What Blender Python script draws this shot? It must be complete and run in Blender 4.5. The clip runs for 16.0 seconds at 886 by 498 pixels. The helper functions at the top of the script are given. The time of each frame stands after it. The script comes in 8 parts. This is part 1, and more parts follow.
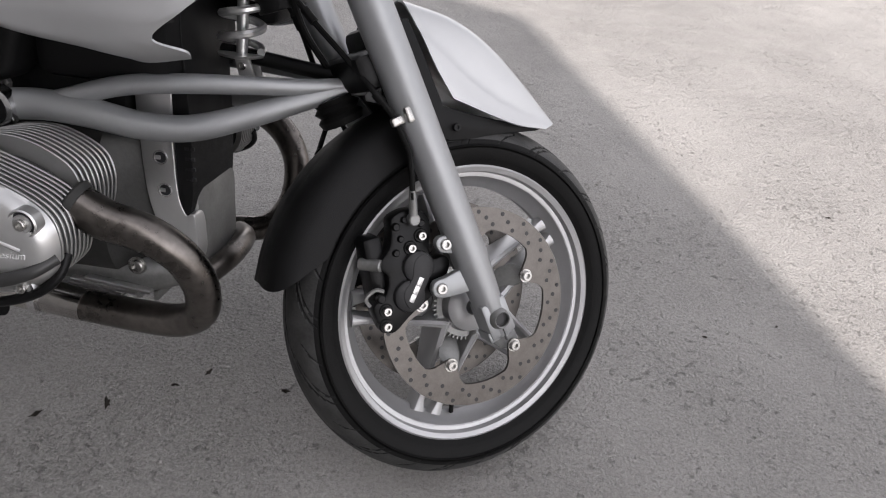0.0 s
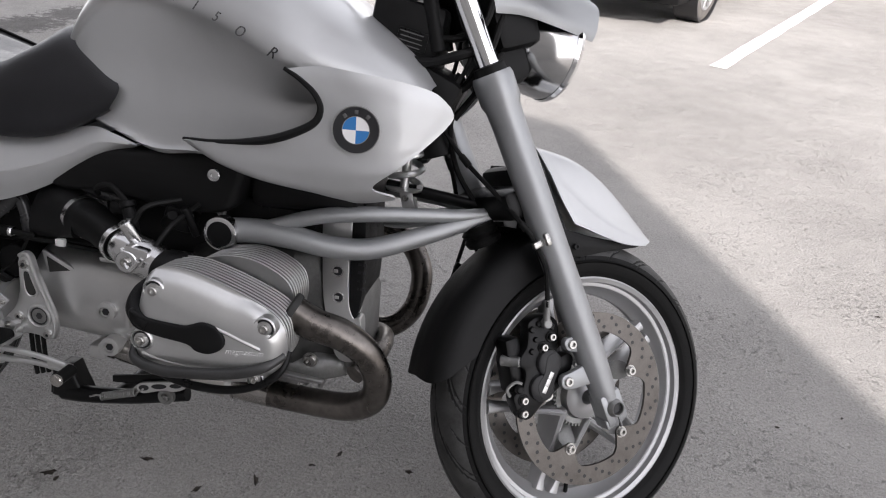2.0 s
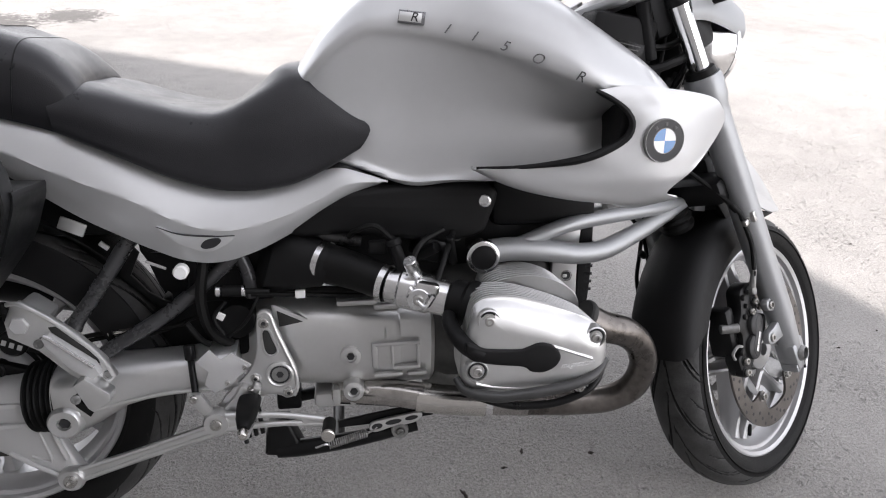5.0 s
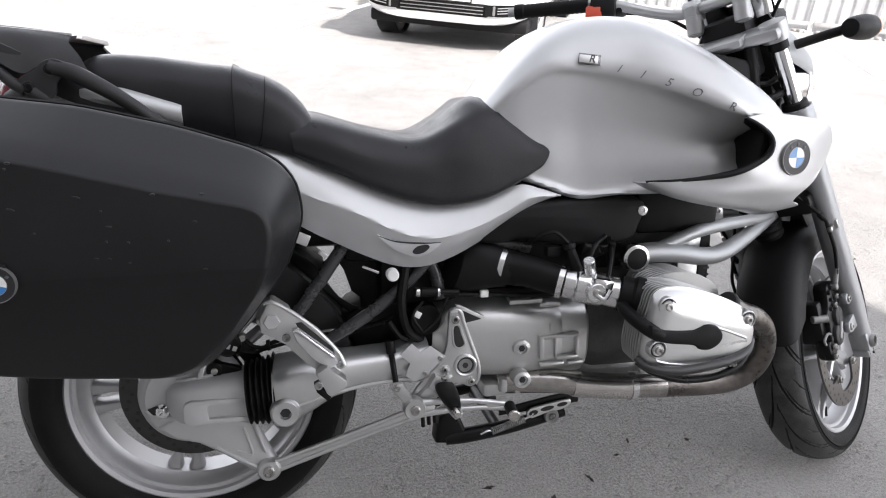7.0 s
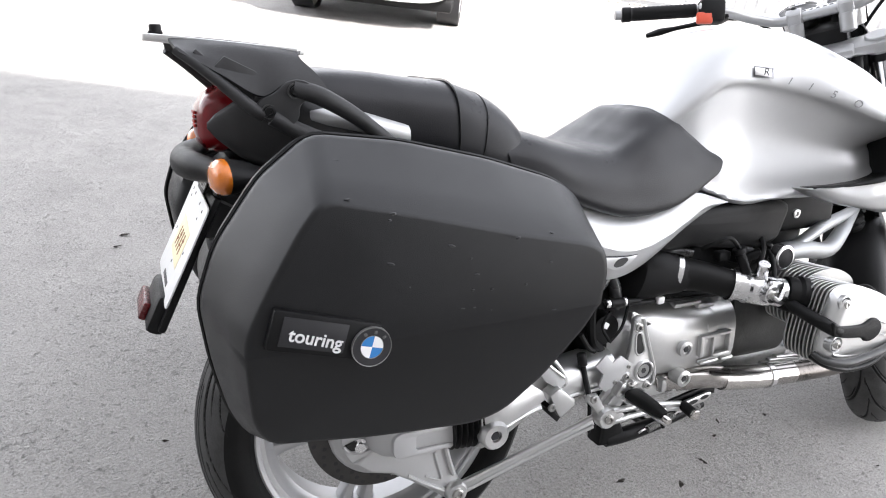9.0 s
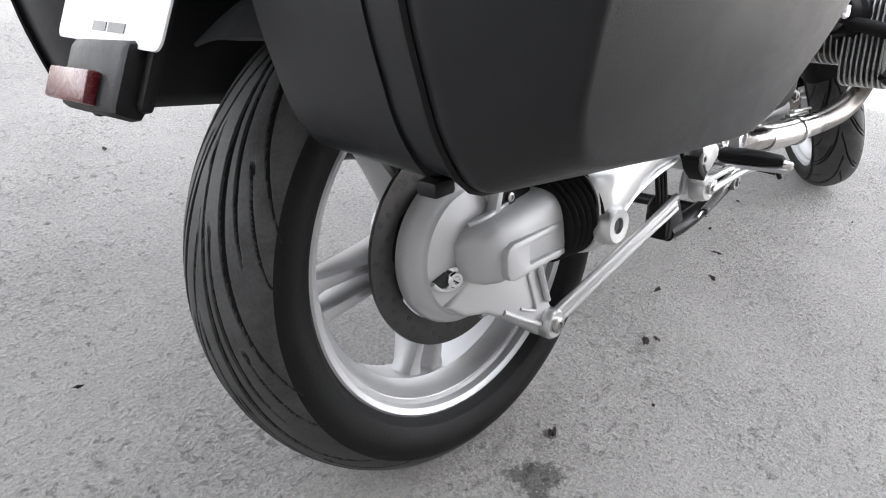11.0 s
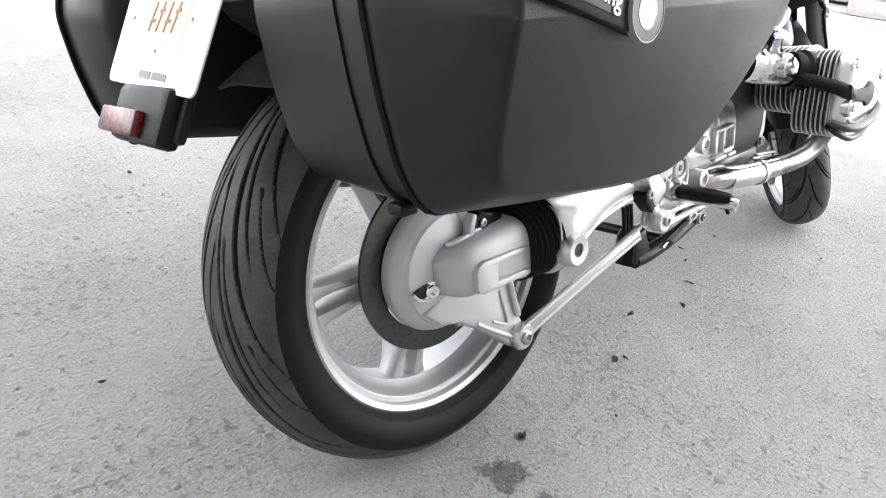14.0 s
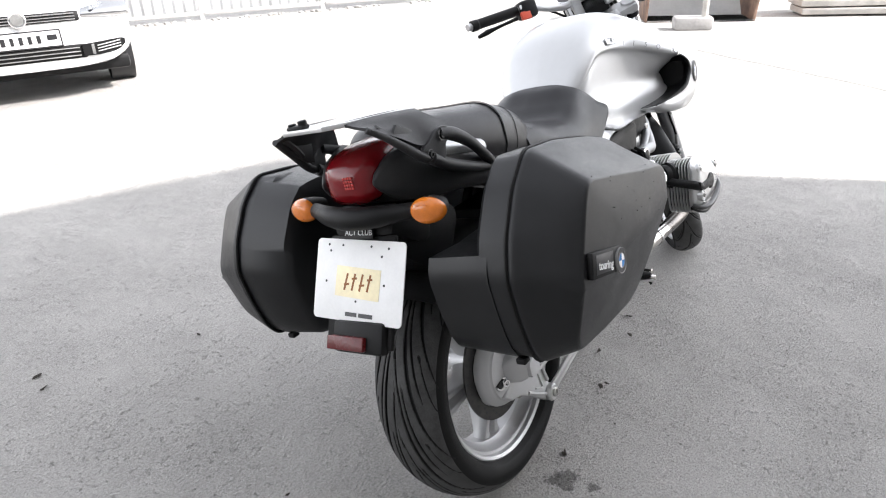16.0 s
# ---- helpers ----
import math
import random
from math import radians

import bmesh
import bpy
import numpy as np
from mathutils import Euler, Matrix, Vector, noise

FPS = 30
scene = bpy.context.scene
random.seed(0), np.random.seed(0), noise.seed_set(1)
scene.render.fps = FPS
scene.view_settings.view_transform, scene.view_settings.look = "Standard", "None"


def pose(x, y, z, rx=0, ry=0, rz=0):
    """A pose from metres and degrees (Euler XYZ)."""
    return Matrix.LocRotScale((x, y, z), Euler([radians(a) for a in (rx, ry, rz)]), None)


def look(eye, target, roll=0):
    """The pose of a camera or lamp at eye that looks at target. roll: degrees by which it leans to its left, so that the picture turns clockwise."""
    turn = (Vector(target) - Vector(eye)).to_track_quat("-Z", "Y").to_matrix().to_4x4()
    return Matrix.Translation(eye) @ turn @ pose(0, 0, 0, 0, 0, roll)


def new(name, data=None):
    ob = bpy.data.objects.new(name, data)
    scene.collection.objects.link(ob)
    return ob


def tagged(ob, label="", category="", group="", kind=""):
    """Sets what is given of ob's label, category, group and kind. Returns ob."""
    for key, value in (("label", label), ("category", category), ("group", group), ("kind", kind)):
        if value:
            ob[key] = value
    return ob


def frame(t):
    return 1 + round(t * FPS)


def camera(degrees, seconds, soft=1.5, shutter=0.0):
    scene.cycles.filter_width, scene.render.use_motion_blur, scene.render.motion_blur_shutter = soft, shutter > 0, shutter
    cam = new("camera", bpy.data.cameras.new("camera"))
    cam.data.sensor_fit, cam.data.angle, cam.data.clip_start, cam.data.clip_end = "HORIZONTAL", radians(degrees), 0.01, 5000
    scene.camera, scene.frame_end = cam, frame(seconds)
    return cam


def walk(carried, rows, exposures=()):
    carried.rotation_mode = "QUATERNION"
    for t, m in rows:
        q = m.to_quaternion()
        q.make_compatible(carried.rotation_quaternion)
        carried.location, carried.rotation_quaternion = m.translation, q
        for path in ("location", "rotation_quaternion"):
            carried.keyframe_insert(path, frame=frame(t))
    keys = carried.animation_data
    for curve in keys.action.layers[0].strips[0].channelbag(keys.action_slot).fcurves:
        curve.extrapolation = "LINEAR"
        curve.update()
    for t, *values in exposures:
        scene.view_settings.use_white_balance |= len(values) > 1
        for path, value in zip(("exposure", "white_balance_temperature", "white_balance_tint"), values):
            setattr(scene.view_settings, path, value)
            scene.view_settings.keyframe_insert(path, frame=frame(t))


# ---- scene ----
cam = camera(66.1, 16.0, soft=1.1)
PATH = [
    (0, (1.4894, -0.7738, 1.0096), (1.3704, 0.8114, -0.2042), 4.73),
    (0.5, (1.4919, -0.7751, 1.0021), (1.3742, 0.7836, -0.2455), 4.71),
    (1, (1.4795, -0.7915, 1.0226), (1.3192, 0.7827, -0.2005), 5.23),
    (1.5, (1.4279, -0.8505, 1.0770), (1.3122, 0.8052, -0.0389), 4.72),
    (2, (1.3191, -0.9524, 1.1386), (1.1113, 0.7649, 0.1348), 3.56),
    (2.5, (1.2024, -0.9643, 1.1475), (0.9718, 0.7747, 0.1869), 4.61),
    (3, (1.0741, -0.9429, 1.1375), (0.9115, 0.8052, 0.1796), 2.89),
    (3.5, (0.9604, -0.9756, 1.1316), (0.8753, 0.7708, 0.1606), 3.12),
    (3.7, (0.9017, -1.0136, 1.1338), (0.8644, 0.7331, 0.1602), 2.08),
    (5.8, (0.4981, -0.9738, 1.1711), (0.8894, 0.7039, 0.1551), 5.12),
    (6, (0.4622, -1.0153, 1.1320), (0.8644, 0.7054, 0.1953), 4.59),
    (6.5, (0.3235, -1.0875, 1.1625), (0.7658, 0.6249, 0.2287), 2.99),
    (7, (0.1899, -1.1055, 1.1750), (0.6327, 0.6270, 0.2792), 3.90),
    (7.5, (0.0609, -1.0306, 1.1631), (0.5086, 0.6704, 0.2111), 2.22),
    (8, (-0.0582, -0.9532, 1.1427), (0.4052, 0.7008, 0.1182), 3.18),
    (8.5, (-0.2073, -0.9186, 1.1518), (0.3958, 0.7002, 0.1440), 4.57),
    (9, (-0.3579, -0.8734, 1.1874), (0.4411, 0.7037, 0.2523), 7.10),
    (9.5, (-0.4517, -0.7717, 1.1528), (0.4647, 0.6967, 0.1509), 6.88),
    (10, (-0.5347, -0.6453, 1.0697), (0.4861, 0.6725, -0.0356), 5.54),
    (10.2, (-0.5756, -0.5964, 1.0069), (0.5037, 0.6509, -0.1242), 5.88),
    (12.3, (-0.5170, -0.4330, 0.5840), (0.8790, 0.6760, -0.3220), 5.8),
    (12.5, (-0.5180, -0.4420, 0.5850), (0.8660, 0.6870, -0.3130), 5.4),
    (13, (-0.5250, -0.4630, 0.6000), (0.8550, 0.6850, -0.2810), 5.8),
    (13.5, (-0.5620, -0.5080, 0.6700), (0.7720, 0.6550, -0.2610), 6.6),
    (14, (-0.6180, -0.5840, 0.8240), (0.6600, 0.6030, -0.1540), 7.1),
    (14.5, (-0.6740, -0.7190, 0.9950), (0.6480, 0.4570, 0.0620), 5.9),
    (15, (-0.8070, -0.8520, 1.1660), (0.4580, 0.4080, 0.2650), -1.5),
    (15.5, (-1.0070, -0.8040, 1.2690), (0.3780, 0.3720, 0.4330), -3.1),
    (16, (-1.1670, -0.6430, 1.2910), (0.3170, 0.3610, 0.4030), -2.3),
]
EXPOSURES = [(0.0, 1.30, 6530, 15.5), (0.5, 1.45, 6525, 15.5), (1.0, 1.50, 6520, 15.5), (2.0, 1.36, 6470, 15.2), (3.0, 1.48, 6450, 15), (3.5, 1.57, 6450, 15), (6.0, 1.85, 6400, 15), (7.0, 1.85, 6350, 14), (8.0, 2.13, 6350, 13), (8.5, 2.36, 6350, 13), (9.0, 2.48, 6350, 13), (10.0, 2.66, 6350, 12), (12.5, 2.82, 6350, 12), (13.0, 2.90, 6350, 12), (14.0, 2.96, 6350, 12), (15.0, 2.74, 6350, 12), (16.0, 2.20, 6350, 12)]
walk(cam, [(t, look(eye, target, roll)) for t, eye, target, roll in PATH], EXPOSURES)

# ---- sky and sun ----
SUN_AZ = Vector((0.36, -0.93, 0)).normalized()
SUN_EL = radians(40)
world = bpy.data.worlds.new("sky")
scene.world = world
world.use_nodes = True
sky = world.node_tree.nodes.new("ShaderNodeTexSky")
sky.sky_type = "NISHITA"
sky.sun_disc = False
sky.sun_elevation = SUN_EL
sky.sun_rotation = math.atan2(SUN_AZ.x, SUN_AZ.y)
sky.dust_density = 1.0
sky.ozone_density = 0.6
bg = world.node_tree.nodes["Background"]
mute = world.node_tree.nodes.new("ShaderNodeHueSaturation")
mute.inputs["Saturation"].default_value = 0.12
world.node_tree.links.new(sky.outputs[0], mute.inputs["Color"])
world.node_tree.links.new(mute.outputs[0], bg.inputs[0])
bg.inputs[1].default_value = 0.15
sun_data = bpy.data.lights.new("sun", "SUN")
sun_data.energy, sun_data.angle, sun_data.color = 2.6, radians(0.6), (1.0, 0.95, 0.89)
sun = new("sun", sun_data)
sun_dir = SUN_AZ * math.cos(SUN_EL) + Vector((0, 0, math.sin(SUN_EL)))
sun.matrix_world = look(sun_dir * 40, (0, 0, 0))


# ---- materials ----
def mat(name, base, rough=0.5, metal=0.0, vary=0.12, scale=18.0, bump=0.0, bump_scale=300.0, coat=0.0, tint=None, rvary=0.08, trans=0.0, ior=1.45, spec=0.5):
    """Principled material with two scales of colour and roughness variation and a fine relief."""
    m = bpy.data.materials.new(name)
    m.use_nodes = True
    nt = m.node_tree
    p = nt.nodes["Principled BSDF"]
    p.inputs["Metallic"].default_value = metal
    p.inputs["Coat Weight"].default_value = coat
    p.inputs["Coat Roughness"].default_value = 0.08
    p.inputs["Transmission Weight"].default_value = trans
    p.inputs["IOR"].default_value = ior
    p.inputs["Specular IOR Level"].default_value = spec
    tc = nt.nodes.new("ShaderNodeTexCoord")
    big = nt.nodes.new("ShaderNodeTexNoise")
    big.inputs["Scale"].default_value, big.inputs["Detail"].default_value = scale, 6
    fine = nt.nodes.new("ShaderNodeTexNoise")
    fine.inputs["Scale"].default_value, fine.inputs["Detail"].default_value = scale * 9, 3
    for n in (big, fine):
        nt.links.new(tc.outputs["Object"], n.inputs["Vector"])
    mixn = nt.nodes.new("ShaderNodeMath")
    mixn.operation = "MULTIPLY_ADD"
    nt.links.new(fine.outputs["Fac"], mixn.inputs[0])
    mixn.inputs[1].default_value = 0.4
    nt.links.new(big.outputs["Fac"], mixn.inputs[2])
    ramp = nt.nodes.new("ShaderNodeValToRGB")
    lo = [c * (1 - vary) for c in base]
    hi = [min(1, c * (1 + vary)) for c in (tint or base)]
    ramp.color_ramp.elements[0].position, ramp.color_ramp.elements[1].position = 0.45, 0.95
    ramp.color_ramp.elements[0].color, ramp.color_ramp.elements[1].color = (*lo, 1), (*hi, 1)
    nt.links.new(mixn.outputs[0], ramp.inputs[0])
    nt.links.new(ramp.outputs[0], p.inputs["Base Color"])
    mr = nt.nodes.new("ShaderNodeMapRange")
    mr.inputs["From Min"].default_value, mr.inputs["From Max"].default_value = 0.45, 0.95
    mr.inputs["To Min"].default_value, mr.inputs["To Max"].default_value = max(0.02, rough - rvary), min(1, rough + rvary)
    nt.links.new(mixn.outputs[0], mr.inputs["Value"])
    nt.links.new(mr.outputs[0], p.inputs["Roughness"])
    if bump:
        bn = nt.nodes.new("ShaderNodeTexNoise")
        bn.inputs["Scale"].default_value, bn.inputs["Detail"].default_value = bump_scale, 3
        nt.links.new(tc.outputs["Object"], bn.inputs["Vector"])
        b = nt.nodes.new("ShaderNodeBump")
        b.inputs["Strength"].default_value, b.inputs["Distance"].default_value = bump, 0.002
        nt.links.new(bn.outputs["Fac"], b.inputs["Height"])
        nt.links.new(b.outputs[0], p.inputs["Normal"])
    return m


SILVER = mat("silver_paint", (0.50, 0.505, 0.51), 0.41, 0.50, 0.04, 6, 0.02, 900, coat=0.55)
CROWN = mat("silver_yoke_paint", (0.40, 0.402, 0.405), 0.38, 0.7, 0.06, 9, 0.05, 600)
# Black plastic lightened: haze over the darks is put into its colour.
HAZED = mat("hazed_black_plastic", (0.026, 0.026, 0.027), 0.5, 0.0, 0.2, 30, 0.25, 900, spec=0.35)
FORKPAINT = mat("matt_silver_paint", (0.345, 0.353, 0.36), 0.44, 0.6, 0.06, 9, 0.05, 600)
ALLOY = mat("cast_alloy", (0.60, 0.60, 0.595), 0.34, 0.82, 0.04, 14, 0.015, 420, rvary=0.03)
DRIVE = mat("matt_drive_silver", (0.47, 0.47, 0.47), 0.48, 0.28, 0.03, 12, 0.02, 500, rvary=0.03)
FINS = mat("fin_alloy", (0.46, 0.46, 0.455), 0.34, 0.85, 0.06, 20, 0.01, 420, rvary=0.03)
DUSTY = mat("dusty_tyre", (0.13, 0.12, 0.11), 0.8, 0.0, 0.3, 12, 0.3, 200)
DARKALLOY = mat("dull_alloy", (0.27, 0.27, 0.265), 0.5, 0.7, 0.25, 20, 0.2, 300)
WHEEL = mat("wheel_silver", (0.46, 0.46, 0.465), 0.42, 0.65, 0.06, 8, 0.04, 500)
BRIGHT = mat("machined_alloy", (0.72, 0.72, 0.72), 0.22, 1.0, 0.06, 30)
CHROME = mat("chrome", (0.8, 0.8, 0.8), 0.08, 1.0, 0.03, 20, rvary=0.03)
BOLT = mat("zinc_bolt", (0.4400, 0.4320, 0.4160), 0.3, 1.0, 0.15, 60)
BLACK = mat("black_plastic", (0.0065, 0.0065, 0.0068), 0.5, 0.0, 0.2, 30, 0.25, 900, spec=0.22)
BLACKMET = mat("black_enamel", (0.006, 0.006, 0.0063), 0.35, 0.0, 0.2, 25, 0.08, 300, spec=0.22)
BULGE = mat("dark_grey_enamel", (0.030, 0.030, 0.031), 0.42, 0.0, 0.2, 25, 0.08, 300, spec=0.3)
CASE = mat("grained_case_plastic", (0.0098, 0.0101, 0.0108), 0.36, 0.0, 0.16, 9, 0.20, 1100, spec=0.33)
VINYL = mat("seat_vinyl", (0.015, 0.015, 0.0170), 0.35, 0.0, 0.14, 20, 0.22, 750, spec=0.36)
RUBBER = mat("tyre_rubber", (0.008, 0.008, 0.008), 0.55, 0.0, 0.3, 12, 0.25, 420, spec=0.14)
TREAD = mat("dusty_tread", (0.040, 0.040, 0.0395), 0.55, 0.0, 0.5, 30, 0.3, 300, spec=0.4)
# Clean rubber, its near-black colour also standing for shade deep in the grooves.
GROOVE = mat("shaded_groove_rubber", (0.008, 0.008, 0.008), 0.7, 0.0, 0.2, 30, spec=0.32)
HOSE = mat("rubber_hose", (0.0055, 0.0055, 0.0055), 0.5, 0.0, 0.2, 40, spec=0.2)
ROTOR = mat("brake_steel", (0.128, 0.118, 0.110), 0.38, 1.0, 0.2, 40, 0.06, 700)
DARKROTOR = mat("dark_brake_steel", (0.072, 0.070, 0.068), 0.34, 1.0, 0.12, 40, 0.02, 700)
EXHAUST = mat("heat_tinted_steel", (0.0938, 0.0855, 0.0788), 0.30, 1.0, 0.35, 9, tint=(0.175, 0.160, 0.148))
STEEL = mat("stainless_steel", (0.6, 0.58, 0.55), 0.18, 1.0, 0.12, 14)
ORANGE = mat("orange_lens", (0.58, 0.16, 0.015), 0.14, 0.0, 0.15, 60, 0.5, 140, coat=0.4)
RED = mat("red_lens", (0.1560, 0.0047, 0.0078), 0.16, 0.0, 0.12, 60, 0.15, 160, coat=0.15, spec=0.4)
DARKRED = mat("dark_red_reflector", (0.09, 0.008, 0.009), 0.25, 0.0, 0.12, 60, 0.3, 300)
REDSW = mat("red_switch", (0.6, 0.09, 0.05), 0.4)
WHITE = mat("white_plastic", (0.78, 0.78, 0.77), 0.45, 0.0, 0.05, 20)
BLUE = mat("badge_blue", (0.035, 0.19, 0.48), 0.2, 0.0, 0.03, 20, coat=0.5)
BADGEW = mat("badge_white", (0.8, 0.8, 0.8), 0.2, 0.0, 0.03, 20, coat=0.5)
LETTER = mat("dark_chrome_lettering", (0.16, 0.16, 0.165), 0.3, 0.9)
PIPE = mat("warm_steel_pipe", (0.36, 0.345, 0.33), 0.2, 1.0, 0.25, 9, tint=(0.46, 0.44, 0.42))
GUARD = mat("grey_guard_enamel", (0.055, 0.055, 0.055), 0.38, 0.5, 0.12, 20)
FRAME = mat("frame_enamel", (0.0396, 0.0396, 0.0414), 0.28, 0.0, 0.15, 20, spec=0.7)
CRANK = mat("dark_crankcase_alloy", (0.055, 0.055, 0.053), 0.55, 0.5, 0.35, 14, 0.2, 200)
# Near-black colour: shade put into fin gaps and recesses, plus the exhaust flange.
SHADEBLACK = mat("gap_shade_and_flange_black", (0.030, 0.030, 0.029), 0.7, 0.2, 0.3, 30)
INK = mat("dark_lettering", (0.02, 0.02, 0.022), 0.4)
DULLINK = mat("worn_label_ink", (0.10, 0.10, 0.10), 0.5)
LIGHTINK = mat("silver_lettering", (0.7, 0.7, 0.7), 0.3)
GLASS = mat("clear_glass", (0.95, 0.96, 0.96), 0.03, 0.0, 0.02, 10, trans=1.0, rvary=0.01)
MIRROR = mat("lamp_reflector", (0.55, 0.55, 0.55), 0.16, 1.0, 0.02, 12, rvary=0.03)
STICKER = mat("pale_yellow_sticker", (0.86, 0.77, 0.52), 0.6)
BROWNINK = mat("brown_ink", (0.25, 0.09, 0.02), 0.6)
CARPAINT = mat("white_car_paint", (0.78, 0.78, 0.78), 0.2, 0.0, 0.03, 4, coat=0.7)
CARGLASS = mat("tinted_car_glass", (0.03, 0.035, 0.04), 0.05, 0.0, 0.05, 4, coat=0.8)
RUST = mat("rusty_steel", (0.16, 0.11, 0.085), 0.7, 0.2, 0.5, 5, 0.4, 60, tint=(0.24, 0.16, 0.12))
CONCRETE = mat("grey_concrete", (0.33, 0.32, 0.31), 0.85, 0.0, 0.25, 4, 0.5, 60)
PLASTER = mat("pale_wall_render", (0.27, 0.264, 0.255), 0.8, 0.0, 0.15, 1.2, 0.3, 40)
SHEET = mat("galvanised_sheet", (0.62, 0.62, 0.62), 0.45, 0.3, 0.12, 3, 0.1, 50)
PAINT_LINE = mat("worn_line_paint", (0.86, 0.86, 0.84), 0.7, 0.0, 0.08, 5, 0.4, 120)
LEAF = mat("dry_leaf", (0.05, 0.042, 0.035), 0.8, 0.0, 0.3, 60, 0.3, 200)
STONE = mat("loose_stone", (0.34, 0.33, 0.31), 0.85, 0.0, 0.35, 12, 0.3, 300)
TIMBER = mat("grey_timber", (0.42, 0.40, 0.37), 0.8, 0.0, 0.25, 6, 0.3, 80)


def asphalt():
    """Old pale asphalt: aggregate, worn patches, damp stains at their places on the ground."""
    m = bpy.data.materials.new("pale_asphalt")
    m.use_nodes = True
    nt = m.node_tree
    p = nt.nodes["Principled BSDF"]
    tc = nt.nodes.new("ShaderNodeTexCoord")

    def node(kind, **kw):
        n = nt.nodes.new(kind)
        for k, v in kw.items():
            n.inputs[k].default_value = v
        return n

    def noise_at(scale, detail=4.0, rough=0.55):
        n = node("ShaderNodeTexNoise", Scale=scale, Detail=detail, Roughness=rough)
        nt.links.new(tc.outputs["Object"], n.inputs["Vector"])
        return n

    def calc(op, a, b):
        n = nt.nodes.new("ShaderNodeMath")
        n.operation = op
        for k, v in enumerate((a, b)):
            if hasattr(v, "links"):
                nt.links.new(v, n.inputs[k])
            else:
                n.inputs[k].default_value = v
        return n.outputs[0]

    broad, mid, fine, grit = noise_at(0.55, 5), noise_at(7.0, 7, 0.6), noise_at(170.0, 5, 0.7), noise_at(420.0, 3, 0.6)
    lump = noise_at(135.0, 5, 0.68)

    def around(n, amount):
        return calc("MULTIPLY", calc("SUBTRACT", n.outputs["Fac"], 0.5), amount)

    tone = calc("ADD", 0.5, around(broad, 0.55))
    for n, amount in ((mid, 0.34), (fine, 0.70), (grit, 0.50)):
        tone = calc("ADD", tone, around(n, amount))
    pit, patch = noise_at(52.0, 8, 0.68), noise_at(3.5, 5, 0.65)
    worn = nt.nodes.new("ShaderNodeMapRange")
    worn.inputs["From Min"].default_value, worn.inputs["From Max"].default_value = 0.40, 0.64
    worn.inputs["To Min"].default_value, worn.inputs["To Max"].default_value = 0.5, 1.0
    nt.links.new(patch.outputs["Fac"], worn.inputs["Value"])
    tone = calc("ADD", tone, calc("MULTIPLY", around(lump, 1.0), worn.outputs[0]))
    pitr = nt.nodes.new("ShaderNodeMapRange")
    pitr.inputs["From Min"].default_value, pitr.inputs["From Max"].default_value = 0.335, 0.415
    nt.links.new(calc("ADD", pit.outputs["Fac"], around(patch, -0.26)), pitr.inputs["Value"])
    tone = calc("ADD", tone, calc("MULTIPLY", calc("SUBTRACT", pitr.outputs[0], 1.0), 0.09))
    desat = nt.nodes.new("ShaderNodeValToRGB")
    e = desat.color_ramp.elements
    e[0].position, e[0].color = 0.12, (0.165, 0.160, 0.152, 1)
    e[1].position, e[1].color = 0.88, (0.575, 0.559, 0.532, 1)
    desat.color_ramp.elements.new(0.5).color = (0.382, 0.370, 0.352, 1)
    nt.links.new(tone, desat.inputs[0])
    # damp stains
    wob = noise_at(16.0, 9, 0.8)
    wet = None
    for x, y, r in ((0.037, -0.166, 0.040), (0.06, -0.235, 0.018), (0.125, -0.125, 0.011), (-2.1, 3.3, 0.28), (-2.0, 3.7, 0.25), (-1.75, 4.2, 0.35), (-2.5, 3.1, 0.3), (-1.3, 4.5, 0.25)):
        d = nt.nodes.new("ShaderNodeVectorMath")
        d.operation = "DISTANCE"
        nt.links.new(tc.outputs["Object"], d.inputs[0])
        d.inputs[1].default_value = (x, y, 0)
        inside = calc("SUBTRACT", calc("ADD", 1.0, calc("MULTIPLY", calc("SUBTRACT", wob.outputs["Fac"], 0.5), 4.2)), calc("DIVIDE", d.outputs["Value"], r))
        wet = inside if wet is None else calc("MAXIMUM", wet, inside)
    edge = nt.nodes.new("ShaderNodeMapRange")
    edge.inputs["From Min"].default_value, edge.inputs["From Max"].default_value = 0.0, 0.25
    nt.links.new(wet, edge.inputs["Value"])
    damp = nt.nodes.new("ShaderNodeMixRGB")
    damp.blend_type = "MULTIPLY"
    damp.inputs[2].default_value = (0.42, 0.42, 0.42, 1)
    nt.links.new(edge.outputs[0], damp.inputs[0])
    nt.links.new(desat.outputs[0], damp.inputs[1])
    nt.links.new(damp.outputs[0], p.inputs["Base Color"])
    p.inputs["Roughness"].default_value = 0.88
    p.inputs["Specular IOR Level"].default_value = 0.3
    b1, b2 = nt.nodes.new("ShaderNodeBump"), nt.nodes.new("ShaderNodeBump")
    b1.inputs["Strength"].default_value, b1.inputs["Distance"].default_value = 1.0, 0.009
    b2.inputs["Strength"].default_value, b2.inputs["Distance"].default_value = 0.8, 0.02
    nt.links.new(calc("ADD", calc("ADD", calc("MULTIPLY", fine.outputs["Fac"], 0.8), calc("MULTIPLY", calc("MULTIPLY", lump.outputs["Fac"], 1.3), worn.outputs[0])), calc("MULTIPLY", pitr.outputs[0], 0.7)), b1.inputs["Height"])
    nt.links.new(mid.outputs["Fac"], b2.inputs["Height"])
    nt.links.new(b2.outputs[0], b1.inputs["Normal"])
    nt.links.new(b1.outputs[0], p.inputs["Normal"])
    return m


ASPHALT = asphalt()


